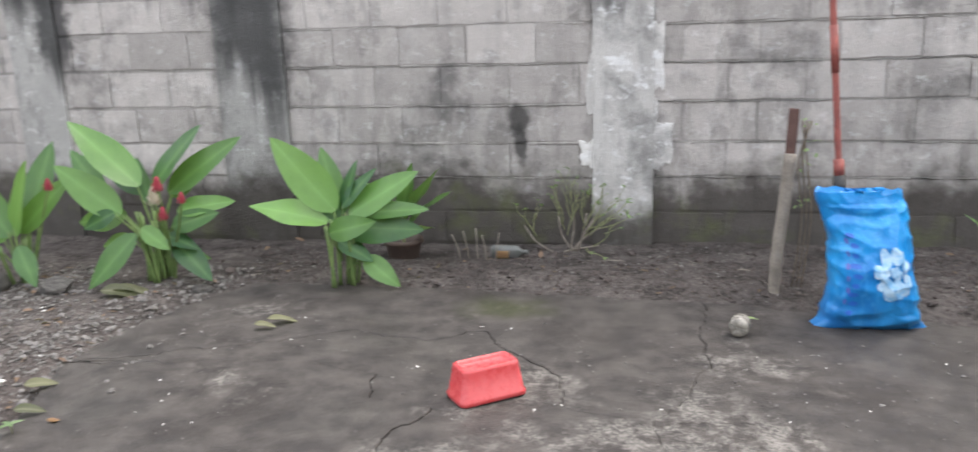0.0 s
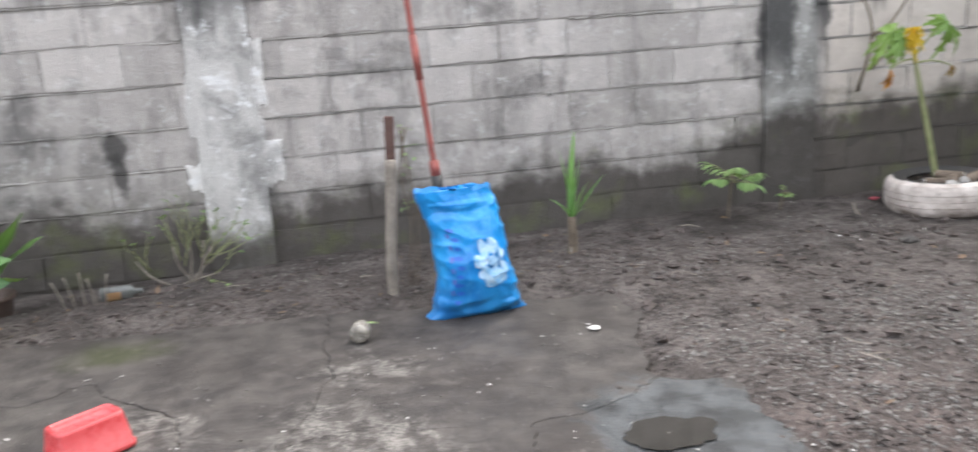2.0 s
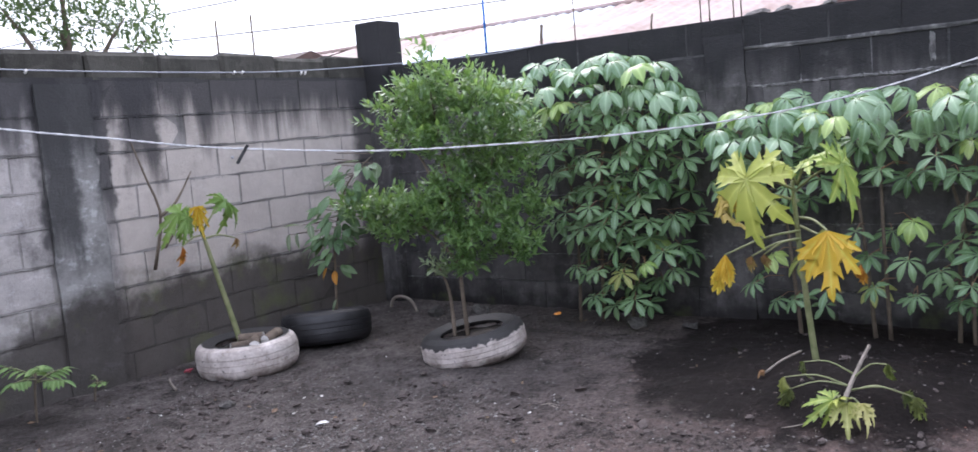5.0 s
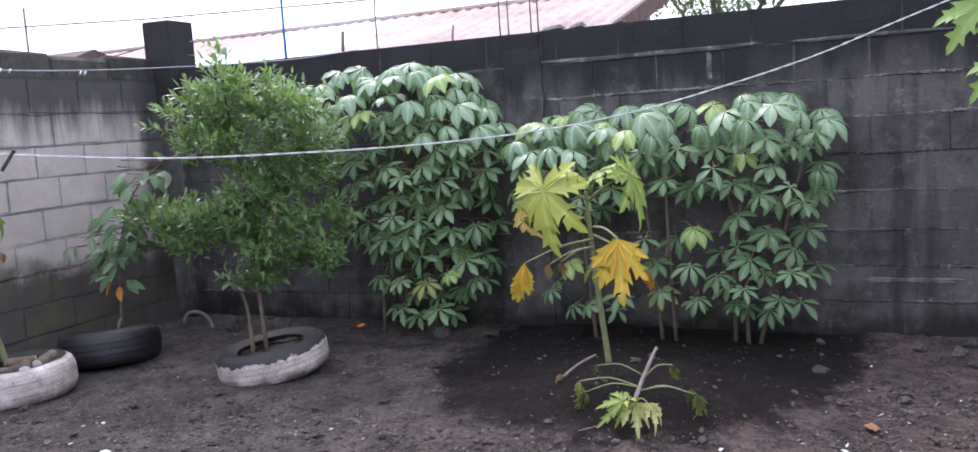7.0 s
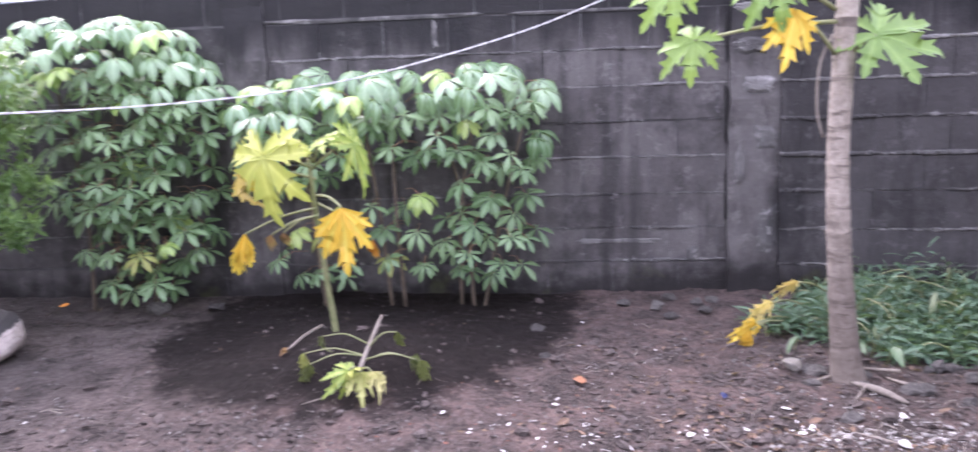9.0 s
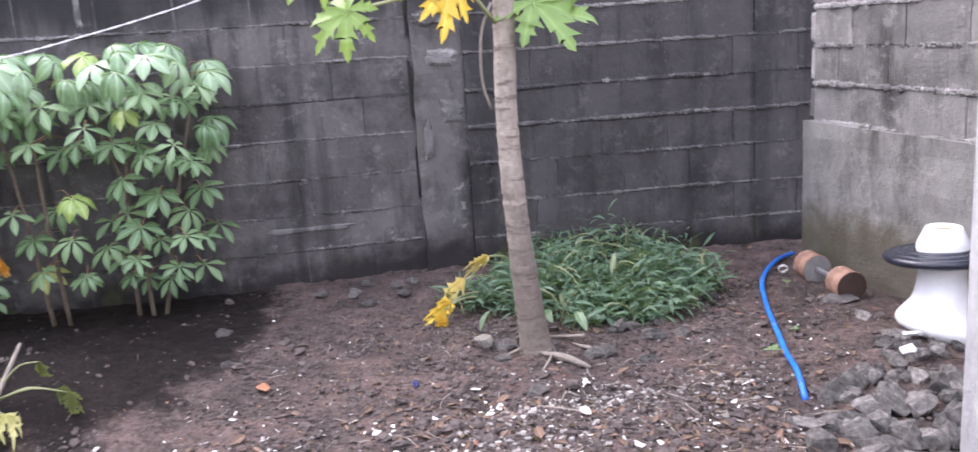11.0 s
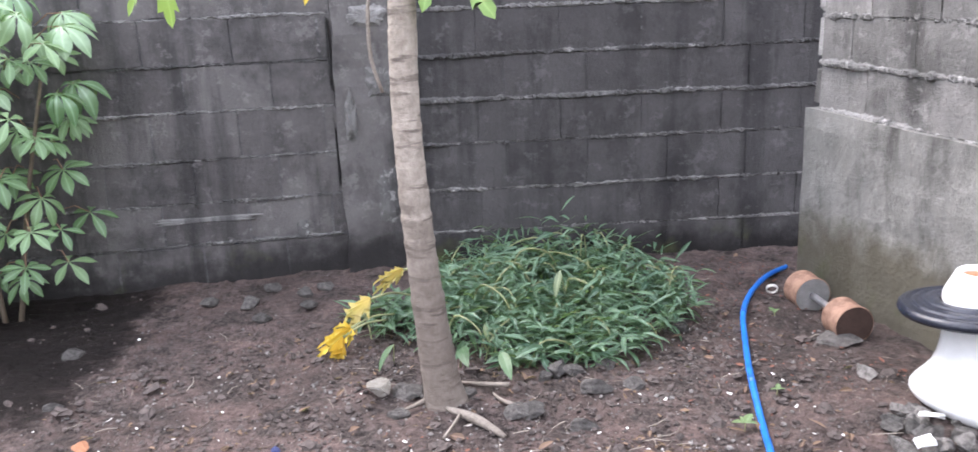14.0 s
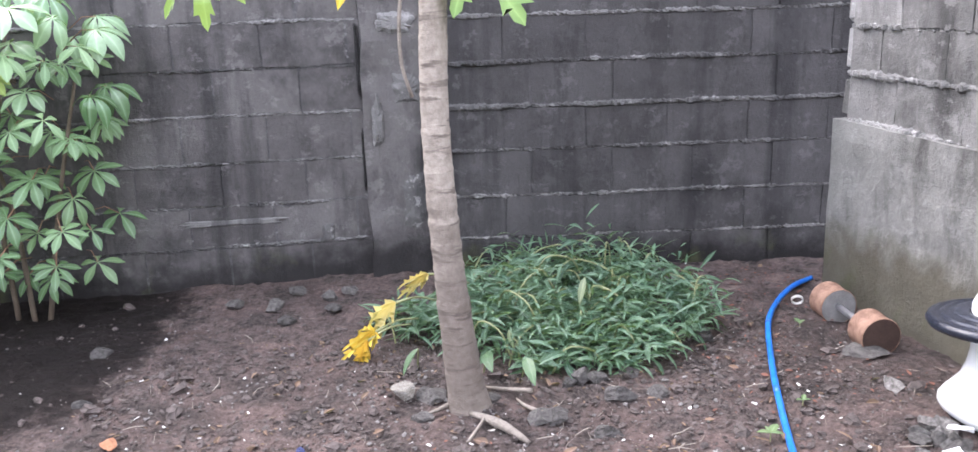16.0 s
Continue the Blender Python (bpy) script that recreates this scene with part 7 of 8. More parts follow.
for x, y, s in ((5.72, -0.84, 0.05), (5.19, -0.88, 0.035), (4.82, -2.72, 0.06), (5.0, -2.72, 0.045), (3.86, 2.9, 0.05), (6.2, 1.55, 0.09), (6.25, 1.2, 0.07), (6.3, -1.6, 0.05), (6.2, -1.75, 0.06), (6.28, -1.85, 0.05), (-2.35, 2.72, 0.11), (-2.75, 2.7, 0.13), (-1.6, 2.85, 0.06), (4.75, -2.45, 0.05), (4.98, -2.12, 0.05), (4.86, -2.05, 0.04), (6.3, 2.9, 0.09), (6.1, 3.2, 0.1)):
    tagged(part("stone", STN[int(s * 300) % 4], None, Matrix.Translation((x, y, ground_height(x, y) + s * 0.25)) @ pose(0, 0, 0, 0, 0, x * 90) @ Matrix.Diagonal((s * 1.3, s, s * 0.9, 1))), "rough grey stone lying on the earth", "stone", "stones on the earth")
root = thing("root", "pale broken root at the papaya foot", "root", (4.72, -2.30, 0.03))
part("root_limb", tube("root_limb", curve_points([(0.12, 0.08, -0.01), (0.0, 0.0, 0.0), (-0.12, -0.07, -0.01)], 8), [0.008, 0.011, 0.014, 0.016, 0.016, 0.015, 0.013, 0.011, 0.006], M["timber"], 8), root)
part("root_limb", tube("root_limb", curve_points([(0.06, 0.04, 0.0), (-0.02, 0.08, 0.0), (-0.08, 0.12, -0.01)], 6), 0.005, M["timber"], 6), root)
scrap = thing("plastic_scrap", "crumpled clear plastic bag by the papaya foot", "plastic scrap", (5.02, -2.0, 0.05))
part("sheet", rock_mesh(5, M["bottle"], 0.6), scrap, Matrix.Diagonal((0.09, 0.055, 0.06, 1)))

for x, y, s in ((5.03, -2.66, 0.06), (5.0, -2.60, 0.04), (5.05, -2.86, 0.05), (4.93, -2.30, 0.04), (5.02, -2.10, 0.045), (4.74, -2.5, 0.05), (5.2, -3.05, 0.05), (4.86, -2.9, 0.045), (4.62, -2.62, 0.055), (4.45, -2.1, 0.05), (5.9, -1.55, 0.05), (6.0, -1.75, 0.045), (6.1, -1.5, 0.06), (6.15, -1.3, 0.05), (5.3, -3.25, 0.06)):
    tagged(part("stone", STN[int(s * 700) % 4], None, Matrix.Translation((x, y, ground_height(x, y) + s * 0.3)) @ pose(0, 0, 0, 0, 0, x * 170) @ Matrix.Diagonal((s * 1.2, s, s * 0.9, 1))), "dark earth-caked stone near the papaya foot", "stone", "stones on the earth")
for x, y, z, turn, ln in ((4.98, -2.36, 0.03, 55, 0.11), (4.85, -2.42, 0.02, 20, 0.09), (4.9, -2.12, 0.02, 120, 0.10)):
    fork = thing("root", "thin pale root running from the papaya foot", "root", (x, y, z), turn, "papaya roots")
    part("root_limb", tube("root_limb", curve_points([(-ln, 0, 0.012), (0, 0.012, 0.004), (ln, -0.008, -0.012)], 8), [0.009, 0.0085, 0.008, 0.0075, 0.007, 0.006, 0.005, 0.004, 0.003], M["timber"], 7), fork)

# broom beside the post
broom = thing("broom", "brown stick broom bound with dark rubber, leaning beside the concrete post", "broom", (2.66, -2.58, 0.0))
M["stick"] = plain("dry brown palm ribs", (0.09, 0.055, 0.04), (0.27, 0.18, 0.13), 40.0, 0.8, 0.002, 0)
top, grip = Vector((0.0, -0.155, 0.79)), Vector((-0.002, -0.118, 0.685))
rb = random.Random(6)
for i in range(110):
    a, q = rb.uniform(0, 6.28), math.sqrt(rb.random())
    w = Vector((math.cos(a) * q, math.sin(a) * q, 0.0))
    end = Vector((w.x * 0.13 + rb.uniform(-0.01, 0.01), w.y * 0.13, rb.uniform(0.0, 0.05)))
    head = top + w * 0.030 + Vector((0, 0, rb.uniform(-0.05, 0.02)))
    part("twig", tube("twig", [head, grip + w * 0.019, grip.lerp(end, 0.5) + w * 0.012, end], [0.0011, 0.0017, 0.0016, 0.0009], M["stick"], 4), broom)
lean = frame_to((top - grip), Vector((1, 0, 0))) @ pose(0, 0, 0, -90, 0, 0)
part("binding", lathe("binding", [(0.020, -0.024), (0.026, -0.022), (0.029, -0.012), (0.026, -0.004), (0.029, 0.004), (0.027, 0.016), (0.021, 0.024)], M["rubber_blue"], 16), broom, Matrix.Translation(grip) @ lean, "dark blue-black rubber binding")


# ---- beyond the walls ----
def sheet_roof(name, y0, y1, x0, z0, x1, z1, mat, parent):
    n = int((y1 - y0) / 0.038)
    verts, faces = [], []
    for i in range(n + 1):
        y = y0 + (y1 - y0) * i / n
        w = 0.018 * math.sin(2 * math.pi * y / 0.15)
        verts += [(x0, y, z0 + w), ((x0 + x1) / 2, y, (z0 + z1) / 2 + w), (x1, y, z1 + w)]
    for i in range(n):
        for k in (0, 1):
            faces.append((3 * i + k, 3 * i + k + 1, 3 * i + 4 + k, 3 * i + 3 + k))
    return part(name, mesh_of(name, verts, faces, M[mat], True), parent)


M["rust_roof"] = plain("rust-streaked roofing iron", (0.26, 0.17, 0.14), (0.46, 0.38, 0.35), 1.2, 0.6, 0.004, 0.2)
M["blue_roof"] = plain("pale blue roofing iron", (0.42, 0.50, 0.58), (0.58, 0.65, 0.72), 1.5, 0.45, 0.003, 0.1)
M["far_wall"] = plain("far grey wall", (0.25, 0.24, 0.23), (0.36, 0.35, 0.34), 1.5, 0.9, 0.004, 0)
house = thing("neighbour_house", "low house with a rusty corrugated iron roof behind the walls", "house", (0, 0, 0))
for i, (a, b, mat) in enumerate(((0.7, 1.55, "rust_roof"), (1.58, 2.45, "rust_roof"), (2.48, 3.35, "rust_roof"), (3.38, 4.25, "blue_roof"), (4.28, 5.2, "blue_roof"), (5.23, 6.5, "rust_roof"), (6.53, 7.5, "rust_roof"), (7.53, 8.2, "rust_roof"))):
    sheet_roof("roof_sheet", a, b, 7.7, 2.03, 10.0, 2.62 - 0.004 * i, mat, house)
part("wall", box_mesh("wall", (0.12, 7.3, 2.0), M["far_wall"], 0.0), house, pose(8.0, 4.5, 0))
part("wall", box_mesh("wall", (0.12, 7.3, 2.5), M["far_wall"], 0.0), house, pose(9.9, 4.5, 0))
part("ridge_cap", tube("ridge_cap", [(10.02, 0.7, 2.64), (10.02, 8.2, 2.62)], 0.03, M["rust_roof"], 8), house)
part("gable_board", box_mesh("gable_board", (2.4, 0.04, 0.16), M["old_wood"], 0.004), house, pose(8.85, 0.66, 2.2, 0, -14, 0))

for x, y, z0, z1, r, mat, lab in ((6.62, 2.90, 1.9, 2.75, 0.009, "hose", "thin blue steel rod standing on the wall"), (6.6, 1.17, 1.9, 2.6, 0.005, "twig", "rusty bar sticking up from the wall"), (6.6, 1.11, 1.9, 2.6, 0.005, "twig", "rusty bar sticking up from the wall"), (6.6, 0.95, 1.9, 2.55, 0.005, "twig", "rusty bar sticking up from the wall"), (6.6, 0.90, 1.9, 2.55, 0.005, "twig", "rusty bar sticking up from the wall"), (6.6, 1.52, 1.9, 2.06, 0.007, "twig", "short rusty bar stub on the wall"), (6.62, 2.12, 1.9, 2.5, 0.005, "twig", "thin bar standing on the wall"), (6.58, 2.38, 1.9, 2.1, 0.012, "twig", "broken stick on the wall top"), (9.0, 9.0, 0, 3.15, 0.014, "twig", "thin far pole behind the wall"), (9.8, 9.2, 0, 3.3, 0.014, "twig", "thin far pole behind the wall")):
    b = thing("bar", lab, "bar", (x, y, z0), 0, "bars over the walls")
    part("rod", tube("rod", [(0, 0, 0), (0.006, 0.004, (z1 - z0) * 0.5), (0.0, -0.01, z1 - z0)], r, M[mat], 8), b)
for x, y, sx in ((6.58, 0.78, 0.12), (6.58, 0.62, 0.08), (6.58, 0.35, 0.06)):
    tagged(part("stone", RUB[2], None, Matrix.Translation((x, y, 1.965)) @ Matrix.Diagonal((0.06, sx, 0.04, 1))), "rough stone lying on the wall top", "stone", "stones on the wall")
for a, b in (((12.6, 15.0, 3.72), (15.0, 6.25, 3.65)), ((12.6, 16.0, 4.3), (16.0, 4.0, 4.9))):
    m = (Vector(a) + Vector(b)) / 2 - Vector((0, 0, 0.05))
    p0 = Vector(a) + (Vector(a) - Vector(b)) * 3
    p1 = Vector(b) + (Vector(b) - Vector(a)) * 3
    tagged(part("power_line", tube("power_line", [p0, Vector(a), m, Vector(b), p1], 0.012, M["tyre"], 5)), "thin black power line across the sky", "power line", "power lines")

hut = thing("far_hut", "small far hut with a dark gable over the wall", "house", (8.9, 7.6, 0))
part("wall", box_mesh("wall", (0.9, 0.9, 2.35), M["far_wall"], 0.0), hut)
verts = [(-0.55, -0.5, 2.33), (0.55, -0.5, 2.33), (0, -0.5, 2.52), (-0.55, 0.5, 2.33), (0.55, 0.5, 2.33), (0, 0.5, 2.52)]
part("roof", mesh_of("roof", verts, [(0, 1, 2), (3, 5, 4), (0, 2, 5, 3), (1, 4, 5, 2)], M["brown"]), hut)


def far_tree(x, y, h, lobes, label, gap, size, seed):
    ob = thing("tree", label, "tree", (x, y, 0), 0, "trees beyond the walls")
    part("trunk", tube("trunk", curve_points([(0, 0, -0.1), (0.1, 0, h * 0.5), (0, 0.1, h)], 10), [0.14 - 0.01 * i for i in range(11)], M["twig"], 9), ob)
    for cx, cy, cz, a, b in lobes:
        part("limb", tube("limb", curve_points([(0.05, 0, h * 0.6), (cx * 0.6, cy * 0.6, cz * 0.85), (cx, cy, cz)], 6), [0.05, 0.045, 0.04, 0.034, 0.028, 0.02, 0.012], M["twig"], 6), ob)
    part("crown", leaf_cloud("crown", [(a, b, c, d, d, e) for a, b, c, d, e in lobes], gap, M["far_leaf"], size, seed), ob)


far_tree(8.6, 12.0, 3.4, [(-1.0, 0, 3.75, 0.8, 0.45), (0.1, 0.2, 3.6, 0.9, 0.5), (1.1, 0.1, 3.65, 0.75, 0.4), (1.6, 0.3, 3.35, 0.5, 0.35), (0, 0, 4.6, 1.4, 0.6)], "leafy tree rising beyond the pale wall", 0.17, 0.13, 41)
far_tree(15.5, 0.9, 3.2, [(0, 0, 3.3, 0.9, 0.6), (0.2, -1.0, 3.4, 0.8, 0.5), (0.0, -1.9, 3.7, 0.9, 0.5), (0.5, 0.9, 3.3, 0.6, 0.4)], "leafy tree rising beyond the black wall", 0.17, 0.13, 43)


# ---- ground litter ----
def scatter(name, label, category, n, sizes, area, material, seed, shape):
    """Small loose bits as one mesh."""
    r = random.Random(seed)
    verts, faces = [], []
    total = 0
    while total < n:
        x0, x1, y0, y1, w = r.choice(area)
        if r.random() > w:
            continue
        x, y = r.uniform(x0, x1) + r.gauss(0, 0.04 * (x1 - x0)), r.uniform(y0, y1) + r.gauss(0, 0.06 * (y1 - y0))
        if y > 3.97 or x > 6.48:
            continue
        if ((x - 6.0) * 0.617) ** 2 + ((y - 0.1) * 0.82) ** 2 < 0.9 and r.random() < 0.75:
            continue
        if noise.noise((x * 1.7, y * 1.7, seed)) < r.uniform(-0.7, 0.35):
            continue
        total += 1
        s = r.uniform(*sizes) * (0.6 + 0.8 * r.random() ** 3)
        z = max(ground_height(x, y), 0.0 if -1.4 < x < 2.0 and y < 2.6 else -9)
        v, f = shape(r)
        m = Matrix.Translation((x, y, z + s * 0.2)) @ pose(0, 0, 0, r.uniform(-25, 25), r.uniform(-25, 25), r.uniform(0, 360)) @ Matrix.Diagonal((s, s, s, 1))
        o = len(verts)
        verts += [m @ Vector(c) for c in v]
        faces += [tuple(i + o for i in q) for q in f]
    tagged(part(name, mesh_of(name, verts, faces, material, False)), label, category, kind="stuff")


def pebble(r):
    v = []
    for z, q in ((-0.5, 0.55), (0.1, 1.0), (0.5, 0.6)):
        v += [(q * math.cos(a + z) * r.uniform(0.7, 1.2), q * math.sin(a + z) * r.uniform(0.6, 1.0), z * r.uniform(0.6, 1.0)) for a in (0, 1.26, 2.51, 3.77, 5.03)]
    f = [(j * 5 + i, j * 5 + (i + 1) % 5, j * 5 + 5 + (i + 1) % 5, j * 5 + 5 + i) for j in (0, 1) for i in range(5)] + [(10, 11, 12, 13, 14)]
    return v, f


def shard(r):
    w = r.uniform(0.3, 0.8)
    v = [(-1, -w, 0), (0.8, -w * r.uniform(0.4, 1), 0.05), (1, w * 0.6, 0.1), (-0.6, w, 0.05)]
    return v + [(a, b, c + 0.12) for a, b, c in v], [(0, 1, 5, 4), (1, 2, 6, 5), (2, 3, 7, 6), (3, 0, 4, 7), (4, 5, 6, 7)]


def straw(r):
    b = r.uniform(-0.3, 0.3)
    v = [(-1, 0, 0), (0, b, 0.02), (1, 0, 0.03), (-1, 0.05, 0.03), (0, b + 0.06, 0.07), (1, 0.05, 0.05)]
    return v, [(0, 1, 4, 3), (1, 2, 5, 4)]


def dead_leaf(r):
    return blade(1.0, r.uniform(0.35, 0.6), r.uniform(-0.5, 0.6), r.uniform(0.1, 0.6), 4)


NORTH_EAST, LEFT, SOUTH, SLAB, FOOT, ALL = (2.2, 4.6, -0.5, 3.3, 1.0), (-3.2, -1.45, 1.2, 3.1, 1.0), (3.2, 5.6, -3.6, -0.9, 1.0), (-1.4, 2.1, 0.2, 2.9, 0.25), (-1.5, 3.0, 2.9, 3.9, 0.5), (2.3, 6.4, -4.0, 3.9, 1.0)
BAND = (3.5, 4.5, -2.9, -1.5, 1.0)
M["clod"] = plain("earth clod", (0.04, 0.033, 0.030), (0.13, 0.105, 0.095), 30.0, 0.95, 0.004, 0)
M["pebble_mix"] = plain("mixed grey pebbles", (0.06, 0.055, 0.052), (0.28, 0.262, 0.245), 30.0, 0.9, 0.003, 0)
M["pale_stone"] = plain("pale grey stones", (0.13, 0.12, 0.112), (0.42, 0.40, 0.37), 30.0, 0.9, 0.003, 0)
scatter("gravel", "dark grey gravel and clods strewn over the earth", "gravel", 12000, (0.003, 0.010), (NORTH_EAST, NORTH_EAST, LEFT, LEFT, SOUTH, FOOT, ALL), M["pebble_mix"], 3, pebble)
scatter("left_gravel", "grey gravel and leaf crumbs beside the slab", "gravel", 2600, (0.006, 0.022), (LEFT,), M["pebble_mix"], 13, pebble)
scatter("path_gravel", "coarse grey gravel beside the puddle", "gravel", 5200, (0.003, 0.011), ((2.25, 4.0, 0.3, 2.3, 1.0),), M["pebble_mix"], 15, pebble)
scatter("foot_clods", "crumbly earth along the wall foot", "clods", 2200, (0.004, 0.014), ((-1.6, 2.4, 2.95, 3.92, 1.0),), M["clod"], 17, pebble)
scatter("clods", "damp dark earth clods", "clods", 16000, (0.004, 0.016), (NORTH_EAST, SOUTH, SOUTH, SOUTH, BAND, FOOT, ALL, ALL), M["clod"], 5, pebble)
scatter("big_clods", "lumps of damp dark earth and small stones", "clods", 1500, (0.014, 0.034), (NORTH_EAST, NORTH_EAST, SOUTH, SOUTH, BAND, FOOT, ALL, ALL), M["clod"], 19, pebble)
scatter("pale_chips", "small white plastic and shell chips on the earth", "litter", 800, (0.003, 0.011), (NORTH_EAST, BAND, BAND, BAND, SOUTH, SOUTH, SOUTH, ALL, LEFT, SLAB), M["chip"], 7, shard)
scatter("pale_gravel", "pale grey gravel strewn before the rubble heap", "gravel", 1500, (0.004, 0.015), ((3.3, 4.4, -3.0, -1.7, 1.0),), M["pale_stone"], 29, pebble)
M["red_litter"] = plain("reddish dry leaf crumbs", (0.10, 0.042, 0.03), (0.24, 0.11, 0.075), 20.0, 0.9, 0.002, 0)
scatter("red_litter", "reddish dry leaf crumbs on the earth", "leaf litter", 700, (0.008, 0.026), ((3.4, 4.8, -2.4, -0.3, 1.0), (4.6, 5.6, -3.8, -3.0, 1.0), (5.5, 6.1, -4.0, -3.4, 0.6)), M["red_litter"], 39, dead_leaf)
scatter("shell_chips", "larger white shell pieces on the red earth", "litter", 45, (0.014, 0.034), ((3.5, 4.5, -2.9, -1.2, 1.0),), M["chip"], 37, shard)
scatter("front_chips", "small white shell and plastic chips strewn on the red earth", "litter", 230, (0.006, 0.019), ((3.3, 4.7, -2.9, -0.6, 1.0),), M["chip"], 27, shard)
scatter("slab_grit", "fine grit and crumbs on the cement slab", "grit", 1500, (0.002, 0.007), ((-1.4, 2.2, 0.0, 2.9, 1.0),), M["pebble_mix"], 33, pebble)
scatter("slab_chips", "tiny pale chips on the cement slab", "litter", 160, (0.003, 0.009), ((-1.4, 2.2, 0.0, 2.9, 1.0),), M["chip"], 35, shard)
scatter("straw", "dry pale straws and twigs on the earth", "straw", 1100, (0.015, 0.06), (SOUTH, SOUTH, BAND, BAND, ALL, NORTH_EAST, FOOT), M["timber"], 9, straw)
scatter("dead_leaves", "dry brown fallen leaves on the earth", "leaf litter", 2000, (0.014, 0.05), (SOUTH, BAND, BAND, SOUTH, SOUTH, ALL, FOOT, LEFT), M["litter"], 11, dead_leaf)

M["navy"] = plain("navy plastic film", (0.008, 0.014, 0.07), (0.02, 0.04, 0.16), 20.0, 0.4, 0.004, 0)
for x, y, s, mat, lab in ((3.87, 2.17, 0.05, "chip", "white plastic scrap on the earth"), (4.25, 3.74, 0.05, "flower", "bright pink plastic scrap beside the white tyre"), (4.71, -1.66, 0.04, "navy", "crumpled dark blue plastic scrap"), (4.89, -1.05, 0.06, "rust", "orange rusty scrap on the earth"), (1.97, 2.31, 0.035, "chip", "white pebble on the slab edge"), (4.2, -2.22, 0.05, "chip", "white plastic scrap on the earth"), (5.62, 1.83, 0.04, "orange_leaf", "orange dead leaf on the tyre rim"), (-1.35, 1.42, 0.03, "dry_leaf", "small round brown leaf on the slab")):
    ob = tagged(part("scrap", rock_mesh(int(x * 50), M[mat], 0.35), None, Matrix.Translation((x, y, max(0.0, ground_height(x, y)) + s * 0.25 + (0.18 if x == 5.62 else 0))) @ Matrix.Diagonal((s, s * 0.6, s * 0.7, 1))), lab, "scrap", "scraps on the ground")
M["olive_leaf"] = leafy("dull olive leaf", (0.07, 0.075, 0.04), (0.17, 0.165, 0.09), 8.0, 0.6)
v, f = blade(1.0, 0.40, 0.42, 0.3, 9, wave=0.08)
FALLEN = mesh_of("leaf", v, f, M["olive_leaf"], True)
for x, y, s, t in ((-1.02, 2.42, 0.14, 20), (-1.05, 2.35, 0.1, 10), (-1.9, 1.55, 0.16, 10), (-2.0, 2.7, 0.26, 8), (-2.02, 2.66, 0.22, 4), (0.7, 1.15, 0.13, 40), (-1.63, 1.63, 0.12, 35), (-1.52, 1.44, 0.11, 15)):
    ob = thing("fallen_leaf", "curled dull olive leaf lying on the ground", "leaf", (x, y, max(0.006, ground_height(x, y) + 0.012)), t, "fallen leaves")
    leaf_ob(ob, FALLEN, (0, 0, 0.02), (1, 0, 0.02), rng.uniform(-30, 30), s)

# seedling at the slab edge, sprout by the hose
M["seedling"] = leafy("pale green seedling leaf", (0.08, 0.15, 0.06), (0.17, 0.25, 0.11), 8.0, 0.5)
v, f = blade(1.0, 0.5, 0.35, 0.2, 6)
SEED = mesh_of("leaf", v, f, M["seedling"], True)
for x, y, s, k, lab in ((-1.43, 1.32, 0.05, 5, "small pale green seedling at the slab edge"), (4.45, -3.10, 0.055, 4, "small green sprout beside the blue hose"), (5.3, -3.66, 0.04, 4, "tiny green sprout near the dumb-bell"), (4.62, -3.3, 0.035, 3, "tiny green weed on the earth")):
    ob = thing("seedling", lab, "seedling", (x, y, max(0.004, ground_height(x, y))), x * 70, "seedlings")
    part("stem", tube("stem", [(0, 0, -0.01), (0.002, 0, 0.03)], 0.002, M["stalk"], 5), ob)
    for i in range(k):
        a = i * 2.4
        leaf_ob(ob, SEED, (0.002, 0, 0.03), (math.cos(a), math.sin(a), 0.35), 0, s * (1 - 0.12 * i))
for x, y, s, t, q in ((4.19, -3.545, 0.030, 25, 20), (4.09, -3.45, 0.026, 80, -20)):
    tagged(part("china_shard", box_mesh("china_shard", (s * 2.0, s * 1.2, 0.010), M["china"], 0.002, s * 0.16, int(s * 1000)), None, pose(x, y, ground_height(x, y) + 0.065, q, 14, t)), "broken white china shard lying on the rubble", "shard", "china shards")
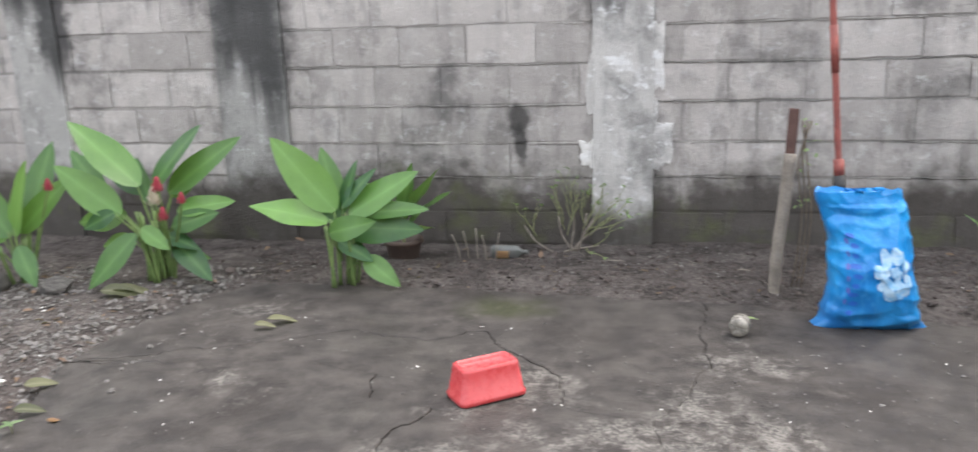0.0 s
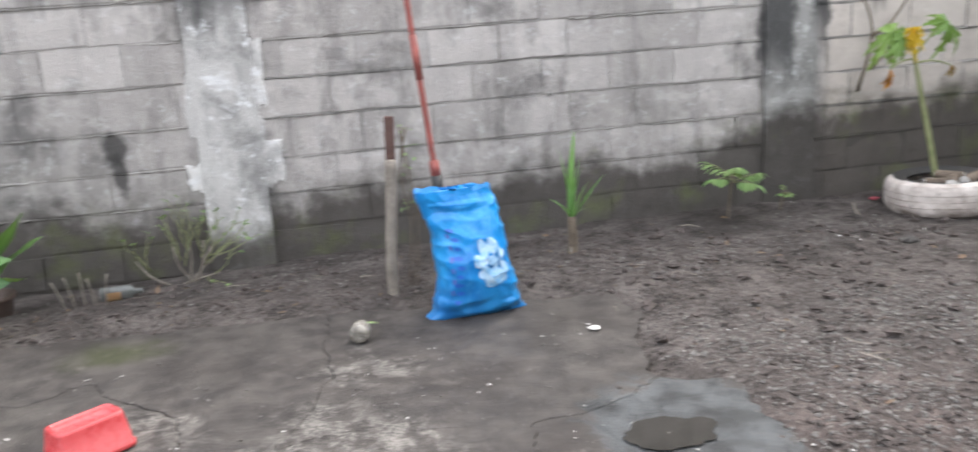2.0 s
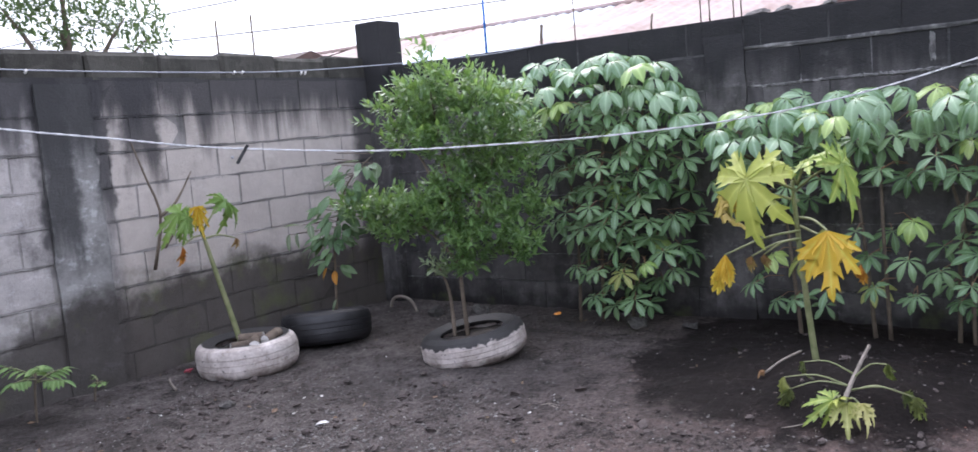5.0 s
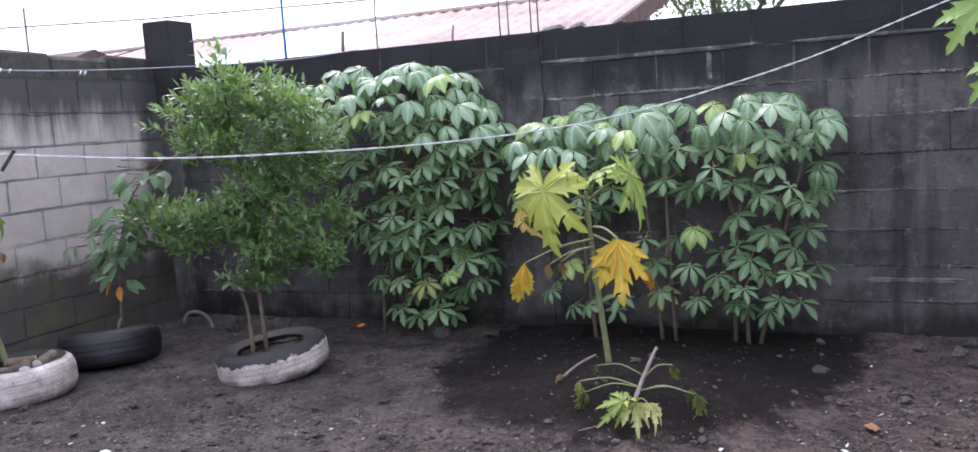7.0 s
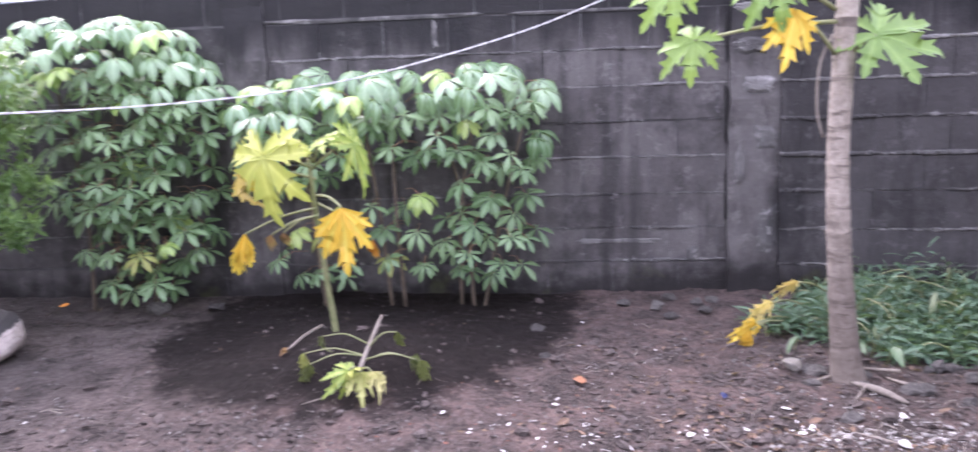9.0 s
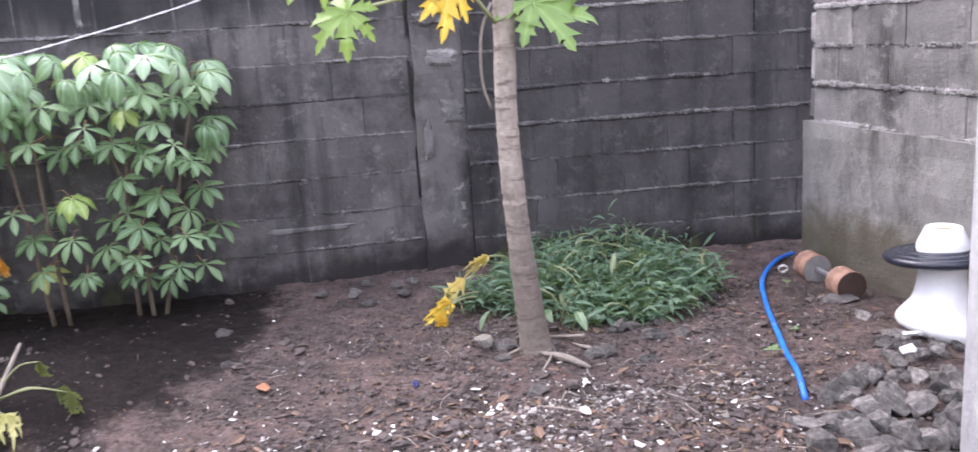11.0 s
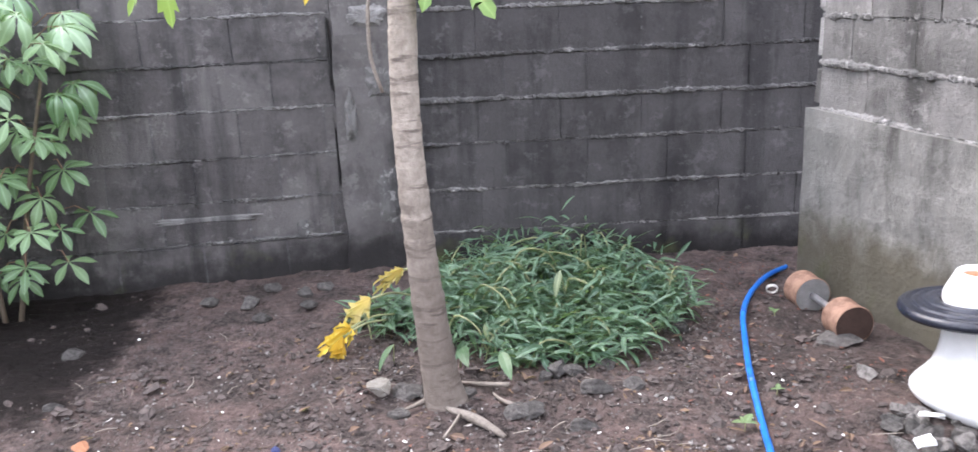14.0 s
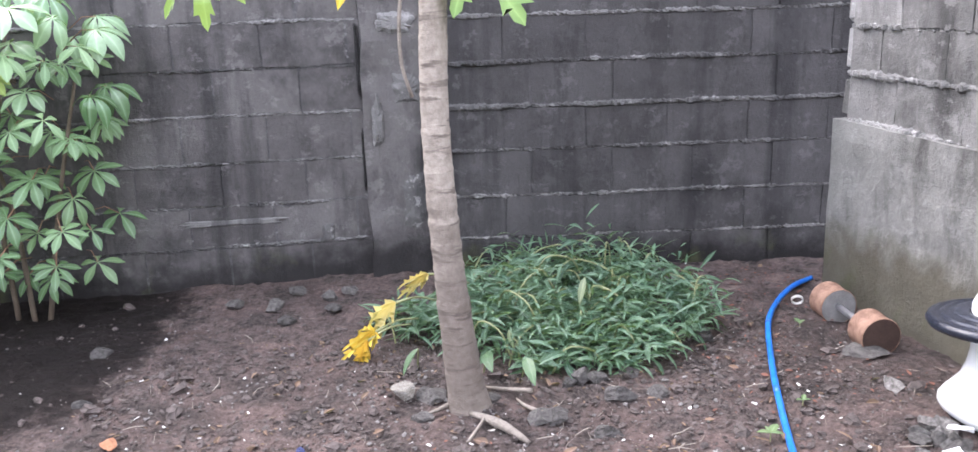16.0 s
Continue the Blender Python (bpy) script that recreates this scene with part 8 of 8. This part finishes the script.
tagged(part("flat_stone", rock_mesh(63, M["stone"], 0.4), None, Matrix.Translation((4.99, -3.75, ground_height(4.99, -3.75) + 0.01)) @ pose(0, 0, 0, 0, 0, 20) @ Matrix.Diagonal((0.11, 0.085, 0.07, 1))), "flat pale grey stone before the dumb-bell", "stone")
cap = thing("bottle_ring", "small white plastic ring standing on the earth", "ring", (5.62, -3.82, ground_height(5.62, -3.82) + 0.026))
part("ring", lathe("ring", [(0.022, -0.006), (0.027, -0.006), (0.027, 0.006), (0.022, 0.006), (0.022, -0.006)], M["chip"], 24), cap, pose(0, 0, 0, 0, 62, -20))

# puddle in the hollow of the slab
n = Nodes("murky puddle water")
M["water"] = n.done(n.mix(n.noise(n.pos(), 9.0), (0.022, 0.02, 0.018), (0.05, 0.046, 0.04)), 0.06, n.noise(n.pos(), 25.0), 0.001, 0.2)


def puddle(cx, cy, rx, ry, seed):
    verts, faces = [(cx, cy, 0.0045)], []
    for i in range(48):
        a = 2 * math.pi * i / 48
        k = 1 + 0.28 * noise.noise((math.cos(a) * 1.6, math.sin(a) * 1.6, seed)) + 0.12 * noise.noise((math.cos(a) * 6, math.sin(a) * 6, seed))
        verts.append((cx + rx * k * math.cos(a), cy + ry * k * math.sin(a), 0.0045))
        faces.append((0, 1 + i, 1 + (i + 1) % 48))
    tagged(part("puddle", mesh_of("puddle", verts, faces, M["water"])), "shallow murky puddle on the slab", "puddle", kind="structure")


puddle(1.92, 1.38, 0.15, 0.10, 2.0)


# pale bits at the wall corner and beside the white tyre
stick = thing("stick", "pale dry stick lying beside the white tyre", "stick", (4.02, 3.58, ground_height(4.02, 3.58) + 0.012), 62)
part("wood", tube("wood", curve_points([(-0.14, 0, 0.0), (0, 0.008, 0.008), (0.14, 0, 0.0)], 6), 0.007, M["timber"], 6), stick)
hoop = thing("root_hoop", "pale bare root arching out of the earth at the wall corner", "root", (6.2, 3.62, ground_height(6.2, 3.62)))
part("root", tube("root", curve_points([(0.0, 0.14, -0.03), (0.0, 0.10, 0.08), (0.0, 0.0, 0.11), (0.0, -0.10, 0.07), (0.0, -0.15, -0.03)], 16), 0.013, M["timber"], 7), hoop)
